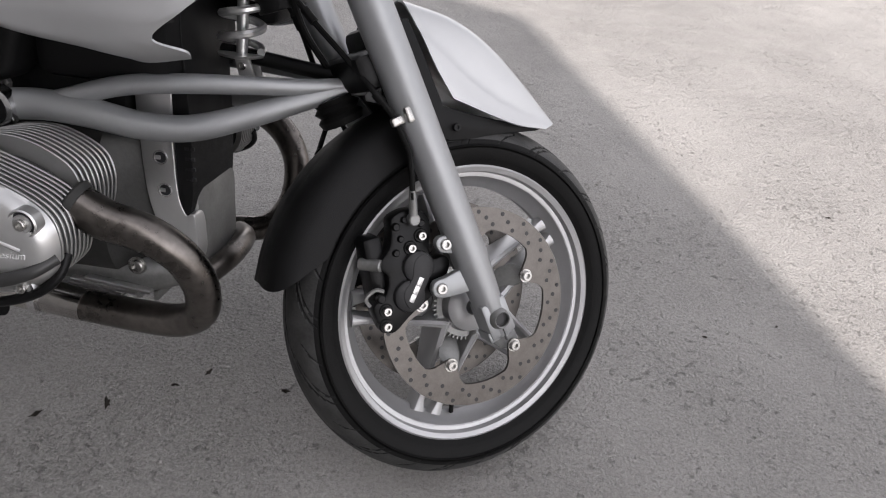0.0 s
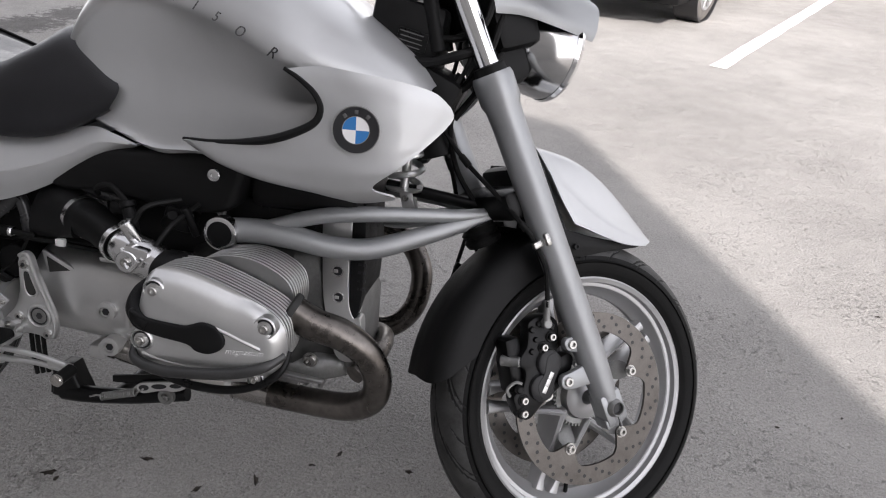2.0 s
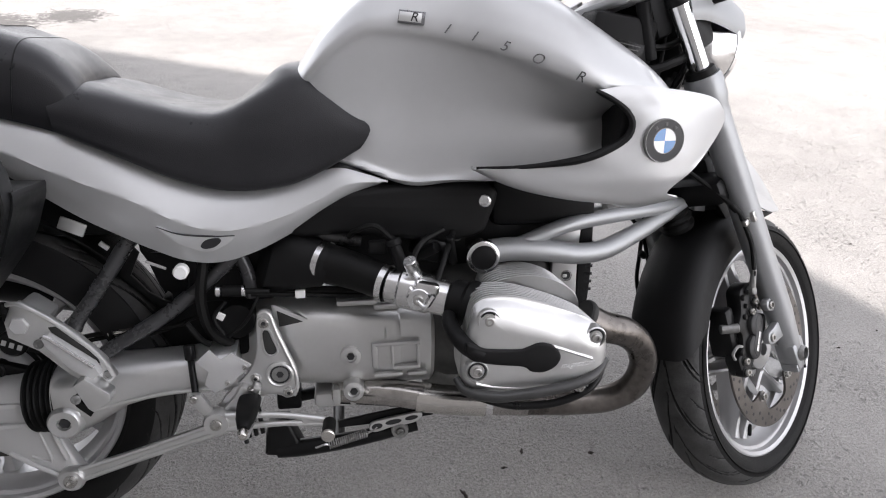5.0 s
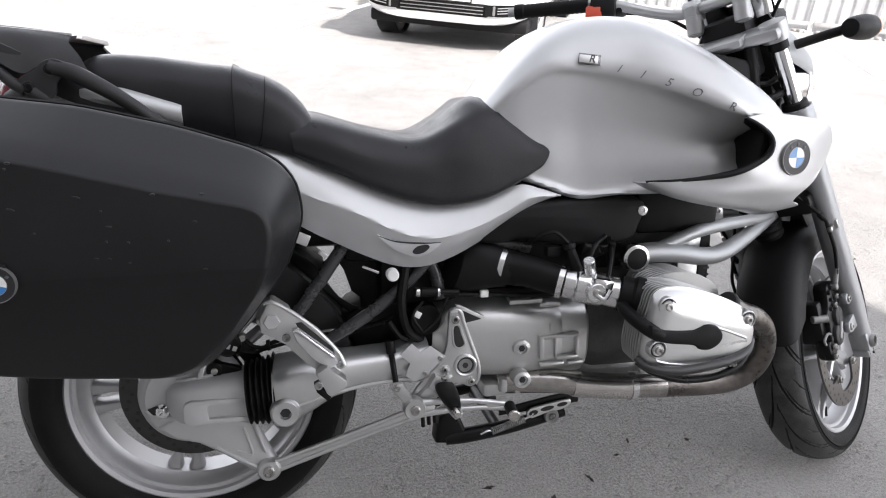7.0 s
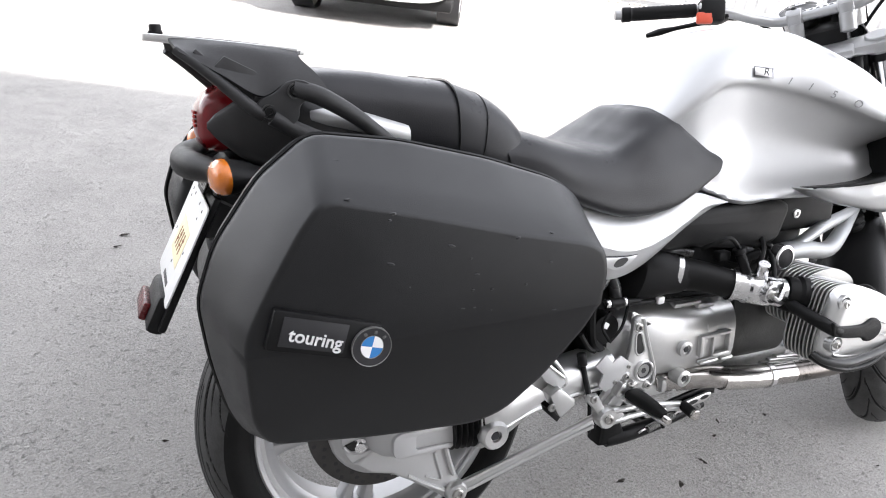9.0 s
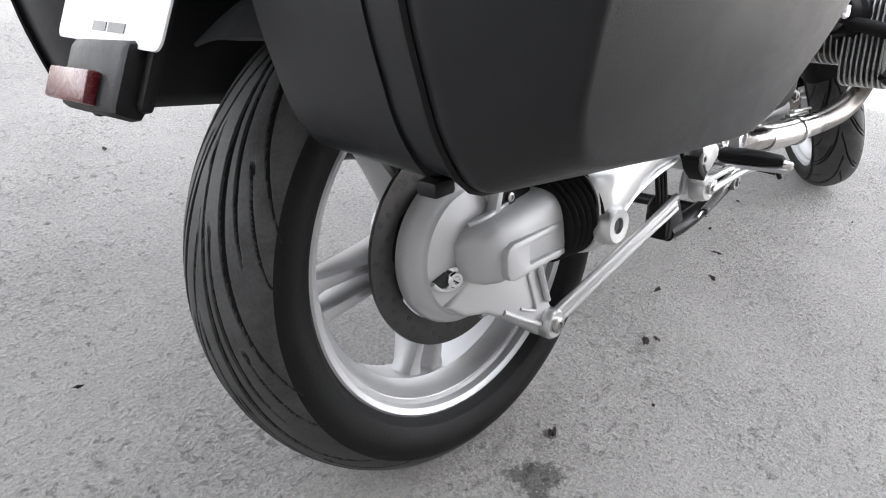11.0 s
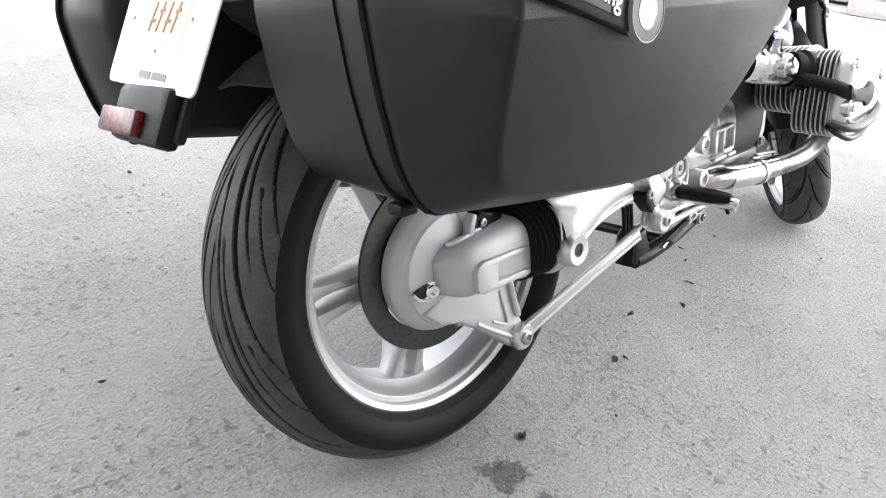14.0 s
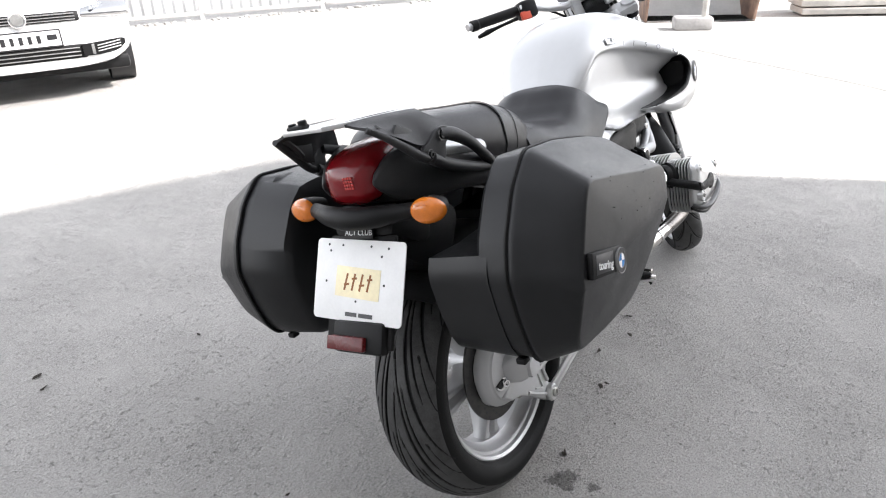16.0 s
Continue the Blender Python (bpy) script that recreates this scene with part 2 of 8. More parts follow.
# ---- shape helpers ----
def finish(name, bm, material, parent=None, label="", m=None, sharp=38):
    """Links a bmesh as one mesh object."""
    me = bpy.data.meshes.new(name)
    bm.normal_update()
    bm.to_mesh(me)
    bm.free()
    me.materials.append(material)
    me.shade_smooth()
    me.set_sharp_from_angle(angle=radians(sharp))
    ob = new(name, me)
    if parent is not None:
        ob.parent = parent
    if m is not None:
        ob.matrix_local = m
    return tagged(ob, label) if label else ob


def part(name, bm, material, parent, label="", m=None, sharp=38):
    return finish(name, bm, material, parent, label, m, sharp)


def join(*bms):
    out = bmesh.new()
    for b in bms:
        tmp = bpy.data.meshes.new("tmp")
        b.to_mesh(tmp)
        b.free()
        out.from_mesh(tmp)
        bpy.data.meshes.remove(tmp)
    return out


def moved(bm, m):
    bmesh.ops.transform(bm, matrix=m, verts=bm.verts)
    if m.determinant() < 0:
        bmesh.ops.reverse_faces(bm, faces=bm.faces)
    return bm


FLIP = Matrix.Diagonal((1, -1, 1, 1))


def box(c, s, bevel=0.004, turn=(0, 0, 0), seg=2):
    bm = bmesh.new()
    bmesh.ops.create_cube(bm, size=1)
    bmesh.ops.scale(bm, vec=s, verts=bm.verts)
    if bevel:
        bmesh.ops.bevel(bm, geom=bm.edges[:], offset=min(bevel, min(s) * 0.45), segments=seg, profile=0.5, affect="EDGES")
    return moved(bm, pose(*c, *turn))


def aim(p0, p1):
    """A frame at p0 whose z points to p1."""
    d = Vector(p1) - Vector(p0)
    return Matrix.Translation(p0) @ d.to_track_quat("Z", "Y").to_matrix().to_4x4()


def lathe(profile, p0, p1, seg=32, close=False):
    """Turns (radius, height) round the line from p0 to p1; heights in metres from p0."""
    bm = bmesh.new()
    rings = []
    for r, h in profile:
        if r < 1e-6:
            rings.append([bm.verts.new((0, 0, h))])
        else:
            rings.append([bm.verts.new((r * math.cos(2 * math.pi * k / seg), r * math.sin(2 * math.pi * k / seg), h)) for k in range(seg)])
    pairs = list(zip(rings, rings[1:])) + ([(rings[-1], rings[0])] if close else [])
    for a, b in pairs:
        for k in range(seg):
            q = [a[k % len(a)], a[(k + 1) % len(a)], b[(k + 1) % len(b)], b[k % len(b)]]
            q = list(dict.fromkeys(q))
            if len(q) > 2:
                bm.faces.new(q)
    bmesh.ops.recalc_face_normals(bm, faces=bm.faces)
    return moved(bm, aim(p0, p1))


def rod(p0, p1, r, r2=None, seg=20, bevel=0.0015):
    L = (Vector(p1) - Vector(p0)).length
    r2 = r if r2 is None else r2
    b = min(bevel, r * 0.4, L * 0.3)
    return lathe([(0, 0), (r - b, 0), (r, b), (r2, L - b), (r2 - b, L), (0, L)], p0, p1, seg)


def curve_points(pts, n):
    """n points evenly along a smooth curve through pts."""
    P = [Vector(p) for p in pts]
    if len(P) == 2:
        dense = [P[0].lerp(P[1], k / 40) for k in range(41)]
    else:
        ext = [2 * P[0] - P[1]] + P + [2 * P[-1] - P[-2]]
        dense = []
        for k in range(len(P) - 1):
            a, b, c, d = ext[k:k + 4]
            for j in range(16):
                t = j / 16
                dense.append(0.5 * ((2 * b) + (c - a) * t + (2 * a - 5 * b + 4 * c - d) * t * t + (3 * b - a - 3 * c + d) * t ** 3))
        dense.append(P[-1])
    s = [0.0]
    for a, b in zip(dense, dense[1:]):
        s.append(s[-1] + (b - a).length)
    out, j = [], 0
    for k in range(n):
        w = s[-1] * k / (n - 1)
        while j < len(s) - 2 and s[j + 1] < w:
            j += 1
        f = (w - s[j]) / max(1e-9, s[j + 1] - s[j])
        out.append(dense[j].lerp(dense[j + 1], min(1, max(0, f))))
    return out


def tube(pts, r, n=40, seg=14, squash=None):
    """A pipe along a smooth curve; r is one radius or several along the way."""
    P = curve_points(pts, n)
    bm = bmesh.new()
    up = None
    rings = []
    for k, p in enumerate(P):
        d = (P[min(k + 1, n - 1)] - P[max(k - 1, 0)]).normalized()
        if up is None:
            up = d.orthogonal().normalized()
        up = (up - d * up.dot(d)).normalized()
        side = d.cross(up)
        rr = r if isinstance(r, (int, float)) else float(np.interp(k / (n - 1), np.linspace(0, 1, len(r)), r))
        rings.append([bm.verts.new(p + (up * math.cos(a) + side * math.sin(a)) * rr) for a in [2 * math.pi * q / seg for q in range(seg)]])
    for a, b in zip(rings, rings[1:]):
        for k in range(seg):
            bm.faces.new((a[k], a[(k + 1) % seg], b[(k + 1) % seg], b[k]))
    bm.faces.new(rings[0][::-1])
    bm.faces.new(rings[-1])
    bmesh.ops.recalc_face_normals(bm, faces=bm.faces)
    return bm


def surf(rows, n=40, m=4, thick=0.0, mirror=False):
    """A smooth skin through rows of points; mirror closes it across the bike's middle plane (y = 0)."""
    R = [curve_points(r, n) for r in rows]
    cols = [curve_points([r[k] for r in R], (len(R) - 1) * m + 1) for k in range(n)]
    bm = bmesh.new()
    V = [[bm.verts.new(p) for p in c] for c in cols]
    for k in range(n - 1):
        for j in range(len(V[0]) - 1):
            bm.faces.new((V[k][j], V[k + 1][j], V[k + 1][j + 1], V[k][j + 1]))
    if mirror:
        other = bm.copy()
        bm = join(bm, moved(other, FLIP))
        bmesh.ops.remove_doubles(bm, verts=bm.verts, dist=0.0006)
    bmesh.ops.recalc_face_normals(bm, faces=bm.faces)
    if thick:
        bmesh.ops.solidify(bm, geom=bm.faces[:], thickness=thick)
    return bm


def prism(outline, y0, y1, bevel=0.003, seg=2, holes=()):
    """An outline in (x, z), drawn out along y, with rounded edges."""
    bm = bmesh.new()
    f = bm.faces.new([bm.verts.new((x, y0, z)) for x, z in outline])
    ext = bmesh.ops.extrude_face_region(bm, geom=[f])
    bmesh.ops.translate(bm, vec=(0, y1 - y0, 0), verts=[v for v in ext["geom"] if isinstance(v, bmesh.types.BMVert)])
    bmesh.ops.recalc_face_normals(bm, faces=bm.faces)
    if bevel:
        caps = [e for e in bm.edges if abs(e.verts[0].co.y - e.verts[1].co.y) < 1e-6]
        bmesh.ops.bevel(bm, geom=caps, offset=bevel, segments=seg, profile=0.5, affect="EDGES", clamp_overlap=True)
    return bm


def smooth_outline(pts, n=48):
    """A closed rounded outline through (x, z) points."""
    P = [Vector((x, 0, z)) for x, z in pts]
    k = len(P)
    out = []
    per = max(2, n // k)
    for i in range(k):
        a, b, c, d = P[i - 1], P[i], P[(i + 1) % k], P[(i + 2) % k]
        for j in range(per):
            t = j / per
            q = 0.5 * ((2 * b) + (c - a) * t + (2 * a - 5 * b + 4 * c - d) * t * t + (3 * b - a - 3 * c + d) * t ** 3)
            out.append((q.x, q.z))
    return out


def rings_to_mesh(rings, cap0=True, cap1=True):
    """A skin over closed rings with equally many points."""
    bm = bmesh.new()
    V = [[bm.verts.new(p) for p in r] for r in rings]
    n = len(V[0])
    for a, b in zip(V, V[1:]):
        for k in range(n):
            bm.faces.new((a[k], a[(k + 1) % n], b[(k + 1) % n], b[k]))
    if cap0:
        bm.faces.new(V[0])
    if cap1:
        bm.faces.new(V[-1][::-1])
    bmesh.ops.recalc_face_normals(bm, faces=bm.faces)
    return bm


def oval(c, ry, rz, n=28, power=2.6):
    """A rounded-square ring round c in the plane x = c.x."""
    out = []
    for k in range(n):
        a = 2 * math.pi * k / n
        ca, sa = math.cos(a), math.sin(a)
        out.append((c[0], c[1] + ry * math.copysign(abs(ca) ** (2 / power), ca), c[2] + rz * math.copysign(abs(sa) ** (2 / power), sa)))
    return out


def bolt(p, d, r=0.008, h=0.005, washer=0.0):
    """A socket-head screw at p that looks along d."""
    p, d = Vector(p), Vector(d).normalized()
    prof = [(0, h * 0.35), (r * 0.5, h * 0.35), (r * 0.5, h), (r * 0.86, h), (r, h * 0.8), (r, 0)]
    if washer:
        prof += [(washer, 0), (washer, -0.002)]
    prof += [(0, -0.004)]
    return lathe(prof, p, p + d, 12)


def text_mesh(txt, size, depth=0.0006, slant=0.0, bold=0.0):
    """Lettering as a mesh in the x-y plane, centred."""
    cu = bpy.data.curves.new("lettering", "FONT")
    cu.body, cu.size, cu.extrude, cu.align_x, cu.align_y, cu.shear = txt, size, depth, "CENTER", "CENTER", slant
    cu.offset = bold
    ob = bpy.data.objects.new("lettering", cu)
    scene.collection.objects.link(ob)
    me = bpy.data.meshes.new_from_object(ob.evaluated_get(bpy.context.evaluated_depsgraph_get()))
    bm = bmesh.new()
    bm.from_mesh(me)
    bpy.data.objects.remove(ob)
    bpy.data.curves.remove(cu)
    bpy.data.meshes.remove(me)
    return bm


# ---- ground and surroundings ----
def ground_sheet():
    bm = bmesh.new()
    xs = [-300, -60, -12, -4, -1, 0, 1, 2, 4, 8, 14, 60, 300]
    ys = [-300, -60, -12, -4, -1, 0, 1, 2, 4, 8, 14, 60, 300]
    V = [[bm.verts.new((x, y, 0)) for y in ys] for x in xs]
    for i in range(len(xs) - 1):
        for j in range(len(ys) - 1):
            bm.faces.new((V[i][j], V[i + 1][j], V[i + 1][j + 1], V[i][j + 1]))
    return bm


ground = tagged(finish("ground", ground_sheet(), ASPHALT), "pale worn asphalt yard with grit and damp stains", "ground", kind="structure")
LD = Vector((0.465, 0.885, 0)).normalized()
LN = Vector((LD.y, -LD.x, 0))


def yard_line(start, length, w=0.11):
    bm = bmesh.new()
    a = Vector(start)
    n = 24
    rnd = random.Random(int(start[0] * 100))
    L, R = [], []
    for k in range(n + 1):
        p = a + LD * (length * k / n)
        L.append(bm.verts.new(p + LN * (w / 2 + rnd.uniform(-0.006, 0.006)) + Vector((0, 0, 0.004))))
        R.append(bm.verts.new(p - LN * (w / 2 + rnd.uniform(-0.006, 0.006)) + Vector((0, 0, 0.004))))
    for k in range(n):
        bm.faces.new((L[k], L[k + 1], R[k + 1], R[k]))
    ob = finish("parking_line", bm, PAINT_LINE)
    return tagged(ob, "worn white parking line painted on the asphalt", "road marking", "parking lines", "structure")


yard_line((2.51, 3.82, 0), 4.6)
yard_line((-0.06, 5.44, 0), 4.2)
yard_line((5.62, 4.15, 0), 2.6)

# the tall building behind the camera that shades the yard
corner = Vector((4.43, -5.14, 0))
along_wall = Vector((-0.89, 0.46, 0)).normalized()
back = Vector((-0.46, -0.89, 0))
H = 8.0 * math.tan(SUN_EL)
bm = bmesh.new()
lo = [corner, corner + along_wall * 24, corner + along_wall * 24 + back * 8, corner + back * 8]
v0 = [bm.verts.new(p) for p in lo]
v1 = [bm.verts.new(p + Vector((0, 0, H))) for p in lo]
for k in range(4):
    bm.faces.new((v0[k], v0[(k + 1) % 4], v1[(k + 1) % 4], v1[k]))
bm.faces.new(v1)
bm.faces.new(v0[::-1])
bmesh.ops.recalc_face_normals(bm, faces=bm.faces)
tagged(finish("wall_south", bm, PLASTER), "plain pale rendered wall of a building", "wall", kind="structure")

# corrugated fence
FA, FB = Vector((1.2, 11.0, 0)), Vector((11.4, 3.9, 0))
FD = (FB - FA).normalized()
FNv = Vector((FD.y, -FD.x, 0))


def fence_panel(a, b, h):
    """A bay of corrugated sheet between two posts."""
    bm = bmesh.new()
    L = (b - a).length
    n = int(L / 0.035)
    lo, hi = [], []
    for k in range(n + 1):
        off = (0.012, 0.012, -0.012, -0.012)[k % 4]
        p = a + FD * (L * k / n) + FNv * off
        lo.append(bm.verts.new(p + Vector((0, 0, 0.12))))
        hi.append(bm.verts.new(p + Vector((0, 0, h))))
    for k in range(n):
        bm.faces.new((lo[k], lo[k + 1], hi[k + 1], hi[k]))
    bmesh.ops.solidify(bm, geom=bm.faces[:], thickness=0.004)
    return bm


fence = new("fence")
tagged(fence, "pale corrugated sheet metal fence along the yard", "fence")
bays = 7
for k in range(bays):
    a, b = FA.lerp(FB, k / bays), FA.lerp(FB, (k + 1) / bays)
    part("fence_sheet", fence_panel(a + FD * 0.03, b - FD * 0.03, 2.0), SHEET, fence, sharp=20)
    rail = (a + b) / 2 + FNv * 0.04
    ang = math.degrees(math.atan2(FD.y, FD.x))
    part("bottom_rail", box((rail.x, rail.y, 0.10), ((b - a).length - 0.06, 0.04, 0.05), 0.004, (0, 0, ang)), CONCRETE, fence)
for k in range(bays + 1):
    a = FA.lerp(FB, k / bays)
    part("fence_post", box((a.x, a.y, 1.03), (0.06, 0.06, 2.06), 0.006, (0, 0, ang)), SHEET, fence)
rnd = random.Random(8)
rub = []
for k in range(160):
    p = FA.lerp(FB, rnd.random()) + FNv * rnd.uniform(0.05, 0.16)
    r = rnd.uniform(0.01, 0.04)
    rub.append(box((p.x, p.y, r * 0.4), (r * 2, r * 1.5, r), r * 0.25, (0, 0, rnd.uniform(0, 180)), 1))
tagged(finish("fence_rubble", join(*rub), STONE), "small stones lying along the fence foot", "rubble", kind="stuff")

# ---- parked car ----
CARM = Matrix.Translation((1.985, 5.81, 0)) @ Matrix((-LD, Vector((LD.y, -LD.x, 0)), Vector((0, 0, 1)))).transposed().to_4x4()


def car():
    """A white three-box saloon; x points ahead from the front axle, y to its left."""
    c = new("car")
    c.matrix_world = CARM
    tagged(c, "white parked saloon car with a black lower grille", "car")
    st = [(-3.50, 0.46, 0.62, 0.90), (-3.42, 0.72, 0.40, 0.98), (-3.1, 0.80, 0.28, 1.02), (-2.4, 0.84, 0.22, 1.00), (-1.2, 0.85, 0.22, 0.98), (-0.45, 0.85, 0.22, 0.97), (0.1, 0.84, 0.22, 0.93), (0.42, 0.82, 0.24, 0.86), (0.62, 0.79, 0.25, 0.80), (0.74, 0.73, 0.25, 0.74), (0.785, 0.66, 0.26, 0.70), (0.80, 0.56, 0.28, 0.66)]
    rings = []
    for x, hw, z0, z1 in st:
        r = []
        for a in range(32):
            t = 2 * math.pi * a / 32
            ca, sa = math.cos(t), math.sin(t)
            yy = hw * math.copysign(abs(ca) ** 0.45, ca)
            zz = (z0 + z1) / 2 + (z1 - z0) / 2 * math.copysign(abs(sa) ** 0.5, sa)
            yy *= 1 - 0.10 * max(0, (zz - 0.6)) - 0.10 * max(0, 0.42 - zz)
            r.append((x, yy, zz))
        rings.append(r)
    part("body", rings_to_mesh(rings), CARPAINT, c, "white painted body")
    roof = [(-3.0, 0.62, 0.99), (-2.55, 0.60, 1.32), (-2.0, 0.60, 1.44), (-1.3, 0.60, 1.46), (-0.85, 0.58, 1.40), (-0.05, 0.66, 0.95)]
    rr = []
    for x, hw, zt in roof:
        rr.append([(x, -0.74, 0.90), (x, -hw - 0.04, 0.5 * (0.95 + zt)), (x, -hw, zt - 0.04), (x, -hw * 0.7, zt), (x, 0, zt + 0.015), (x, hw * 0.7, zt), (x, hw, zt - 0.04), (x, hw + 0.04, 0.5 * (0.95 + zt)), (x, 0.74, 0.90)])
    part("roof", rings_to_mesh(rr), CARPAINT, c)
    part("windscreen", prism([(-0.82, 1.37), (-0.06, 0.96), (-0.04, 0.965), (-0.80, 1.385)], -0.56, 0.56, 0.004), CARGLASS, c, "tinted windscreen")
    for s in (-1, 1):
        part("side_window", prism([(-2.5, 1.0), (-0.45, 0.99), (-0.95, 1.33), (-2.2, 1.36)], s * 0.665, s * 0.70, 0.01), CARGLASS, c)
        hlp = part("headlight", prism(smooth_outline([(0.775, 0.70), (0.775, 0.63), (0.45, 0.68), (0.30, 0.80), (0.55, 0.785)], 30), s * 0.44, s * 0.805, 0.02), MIRROR, c, "clear headlight")
        part("lamp_front", moved(lathe([(0, 0.012), (0.06, 0.008), (0.075, 0), (0, 0)], (0, 0, 0), (0, 0, 1), 20), Matrix.Translation((0.765, s * 0.57, 0.695)) @ aim((0, 0, 0), (1, s * 0.5, 0.25))), GLASS, hlp)
        fog = surf([[(0.829 - 0.36 * max(0, y - 0.42) ** 1.5, s * y, zt - (zt - zb) * t) for y, zb, zt in ((0.40, 0.345, 0.435), (0.50, 0.345, 0.442), (0.60, 0.352, 0.450), (0.68, 0.372, 0.455), (0.73, 0.410, 0.448))] for t in (0, 0.5, 1)], 20, 3, 0.02)
        part("fog_grille", fog, BLACK, c)
        part("fog_surround", box((0.812, s * 0.455, 0.392), (0.02, 0.07, 0.085), 0.006, (0, 0, s * -10)), DARKALLOY, c)
        for k in range(3):
            part("fog_slat", tube([(0.838 - 0.36 * max(0, y - 0.42) ** 1.5, s * y, 0.372 + 0.022 * k + 0.12 * (y - 0.5)) for y in (0.51, 0.58, 0.65, 0.69)], 0.004, 12, 6), ALLOY, c)
        for x in (0.0, -2.47):
            wy = 0.795 if x == 0 else 0.83
            w = part("wheel", lathe([(0.0, -0.02), (0.20, -0.01), (0.215, 0.0), (0.215, -0.17), (0.0, -0.17)], (x, s * wy, 0.305), (x, s * (wy + 1), 0.305), 40), ALLOY, c, "silver wheel")
            part("tyre", lathe([(0.21, -0.165), (0.27, -0.17), (0.298, -0.155), (0.305, -0.14), (0.305, -0.03), (0.298, -0.012), (0.27, 0.0), (0.213, -0.004)], (x, s * wy, 0.305), (x, s * (wy + 1), 0.305), 48, close=True), DUSTY, w)
            part("wheel_spoke", join(*[box((x + 0.11 * math.cos(a), s * (wy + 0.002), 0.305 + 0.11 * math.sin(a)), (0.18, 0.012, 0.03), 0.005, (0, -math.degrees(a), 0)) for a in [k * 2 * math.pi / 10 for k in range(10)]]), WHEEL, w)
            part("arch_gap", lathe([(0.31, -0.2), (0.325, -0.2), (0.325, 0.006), (0.31, 0.006)], (x, s * (wy + 0.005), 0.31), (x, s * (wy + 1.005), 0.31), 40, close=True), INK, w)
        part("door_gap", box((-1.25, s * 0.847, 0.62), (0.006, 0.008, 0.6), 0), INK, c)
        part("door_handle", box((-1.12, s * 0.852, 0.80), (0.16, 0.03, 0.025), 0.008), CARPAINT, c)
        part("mirror", box((-0.35, s * 0.92, 1.0), (0.10, 0.18, 0.12), 0.03), CARPAINT, c)
    part("upper_grille", box((0.79, 0, 0.655), (0.04, 0.86, 0.075), 0.012, (0, -14, 0)), BLACK, c)
    part("grille_bar", join(*[box((0.812, 0, 0.635 + 0.022 * k), (0.012, 0.80, 0.008), 0.002) for k in range(3)]), CHROME, c)
    em = part("emblem", lathe([(0, 0.004), (0.045, 0.004), (0.055, 0.008), (0.062, 0.004), (0.062, -0.01), (0, -0.01)], (0.815, 0, 0.66), (1.81, 0, 0.70), 28), CHROME, c, "round chrome emblem")
    part("emblem_field", lathe([(0, 0.0055), (0.044, 0.0055), (0.044, 0.003)], (0.815, 0, 0.66), (1.81, 0, 0.70), 24), DARKALLOY, em)
    part("lower_grille", box((0.79, 0, 0.385), (0.05, 0.86, 0.115), 0.03), BLACK, c, "black lower grille")
    part("grille_slat", join(*[box((0.817, 0, 0.355 + 0.03 * k), (0.012, 0.76, 0.008), 0.002) for k in range(3)]), DARKALLOY, c)
    part("plate_frame", box((0.812, 0, 0.505), (0.016, 0.545, 0.135), 0.004), INK, c)
    pl = part("number_plate", box((0.818, 0, 0.505), (0.012, 0.52, 0.112), 0.003), WHITE, c, "white number plate in a black frame")
    for k, w in enumerate((0.045, 0.05, 0.04, 0.045, 0.045, 0.045)):
        part("plate_mark", box((0.8255, -0.2 + 0.062 * k, 0.505), (0.002, w * 0.62, 0.06), 0), INK, pl)
    part("plate_mark", box((0.8255, 0.205, 0.515), (0.002, 0.07, 0.04), 0), INK, pl)
    part("underbody", box((-1.35, 0, 0.24), (3.9, 1.5, 0.12), 0.03), BLACK, c)
    return c


car()

# ---- things by the far edge of the yard ----
BD = Vector((0.42, -0.907, 0))
BM = Matrix.Translation((7.6, 1.45, 0)) @ Matrix((BD, Vector((0.907, 0.42, 0)), Vector((0, 0, 1)))).transposed().to_4x4()


def steel_bucket():
    """A rusty digger bucket with its mouth to the yard."""
    b = new("digger_bucket")
    b.matrix_world = BM
    tagged(b, "rusty brown steel digger bucket lying at the yard edge", "digger bucket")
    prof = [(-0.02, 0.02), (0.05, 0.0), (0.55, 0.0), (0.75, 0.18), (0.78, 0.5), (0.62, 0.85), (0.3, 1.0)]
    bm = bmesh.new()
    L = [bm.verts.new((-0.62, y, z)) for y, z in prof]
    R = [bm.verts.new((0.62, y, z)) for y, z in prof]
    for k in range(len(prof) - 1):
        bm.faces.new((L[k], L[k + 1], R[k + 1], R[k]))
    bmesh.ops.solidify(bm, geom=bm.faces[:], thickness=0.025)
    part("shell", bm, SHEET, b, "worn bright inside")
    for x in (-0.62, 0.62):
        cheek = prism([(0.0, 0.0), (0.55, 0.0), (0.75, 0.18), (0.78, 0.5), (0.62, 0.85), (0.3, 1.0), (0.02, 0.75), (-0.08, 0.25)], 0, 0.03, 0.006)
        part("cheek", moved(cheek, pose(x, 0, 0, 0, 0, 90)), RUST, b)
    return b


steel_bucket()
post = new("sign_post")
post.matrix_world = Matrix.Translation((7.05, 1.28, 0))
tagged(post, "pale post standing in a rough concrete block", "post")
part("pole", rod((0, 0, 0.1), (0.03, 0, 2.2), 0.035), TIMBER, post)
part("base_block", box((-0.02, 0.12, 0.07), (0.22, 0.42, 0.14), 0.03, (0, 0, 24)), CONCRETE, post)
for k in range(5):
    b = finish("timber_board", box((9.2 + 0.05 * k, -0.9 + 0.05 * k, 0.06 + 0.09 * k), (0.5, 3.2, 0.07), 0.008, (0, 0, 24 + 2 * k)), TIMBER)
    tagged(b, "grey weathered board in a low stack", "board", "stacked boards")

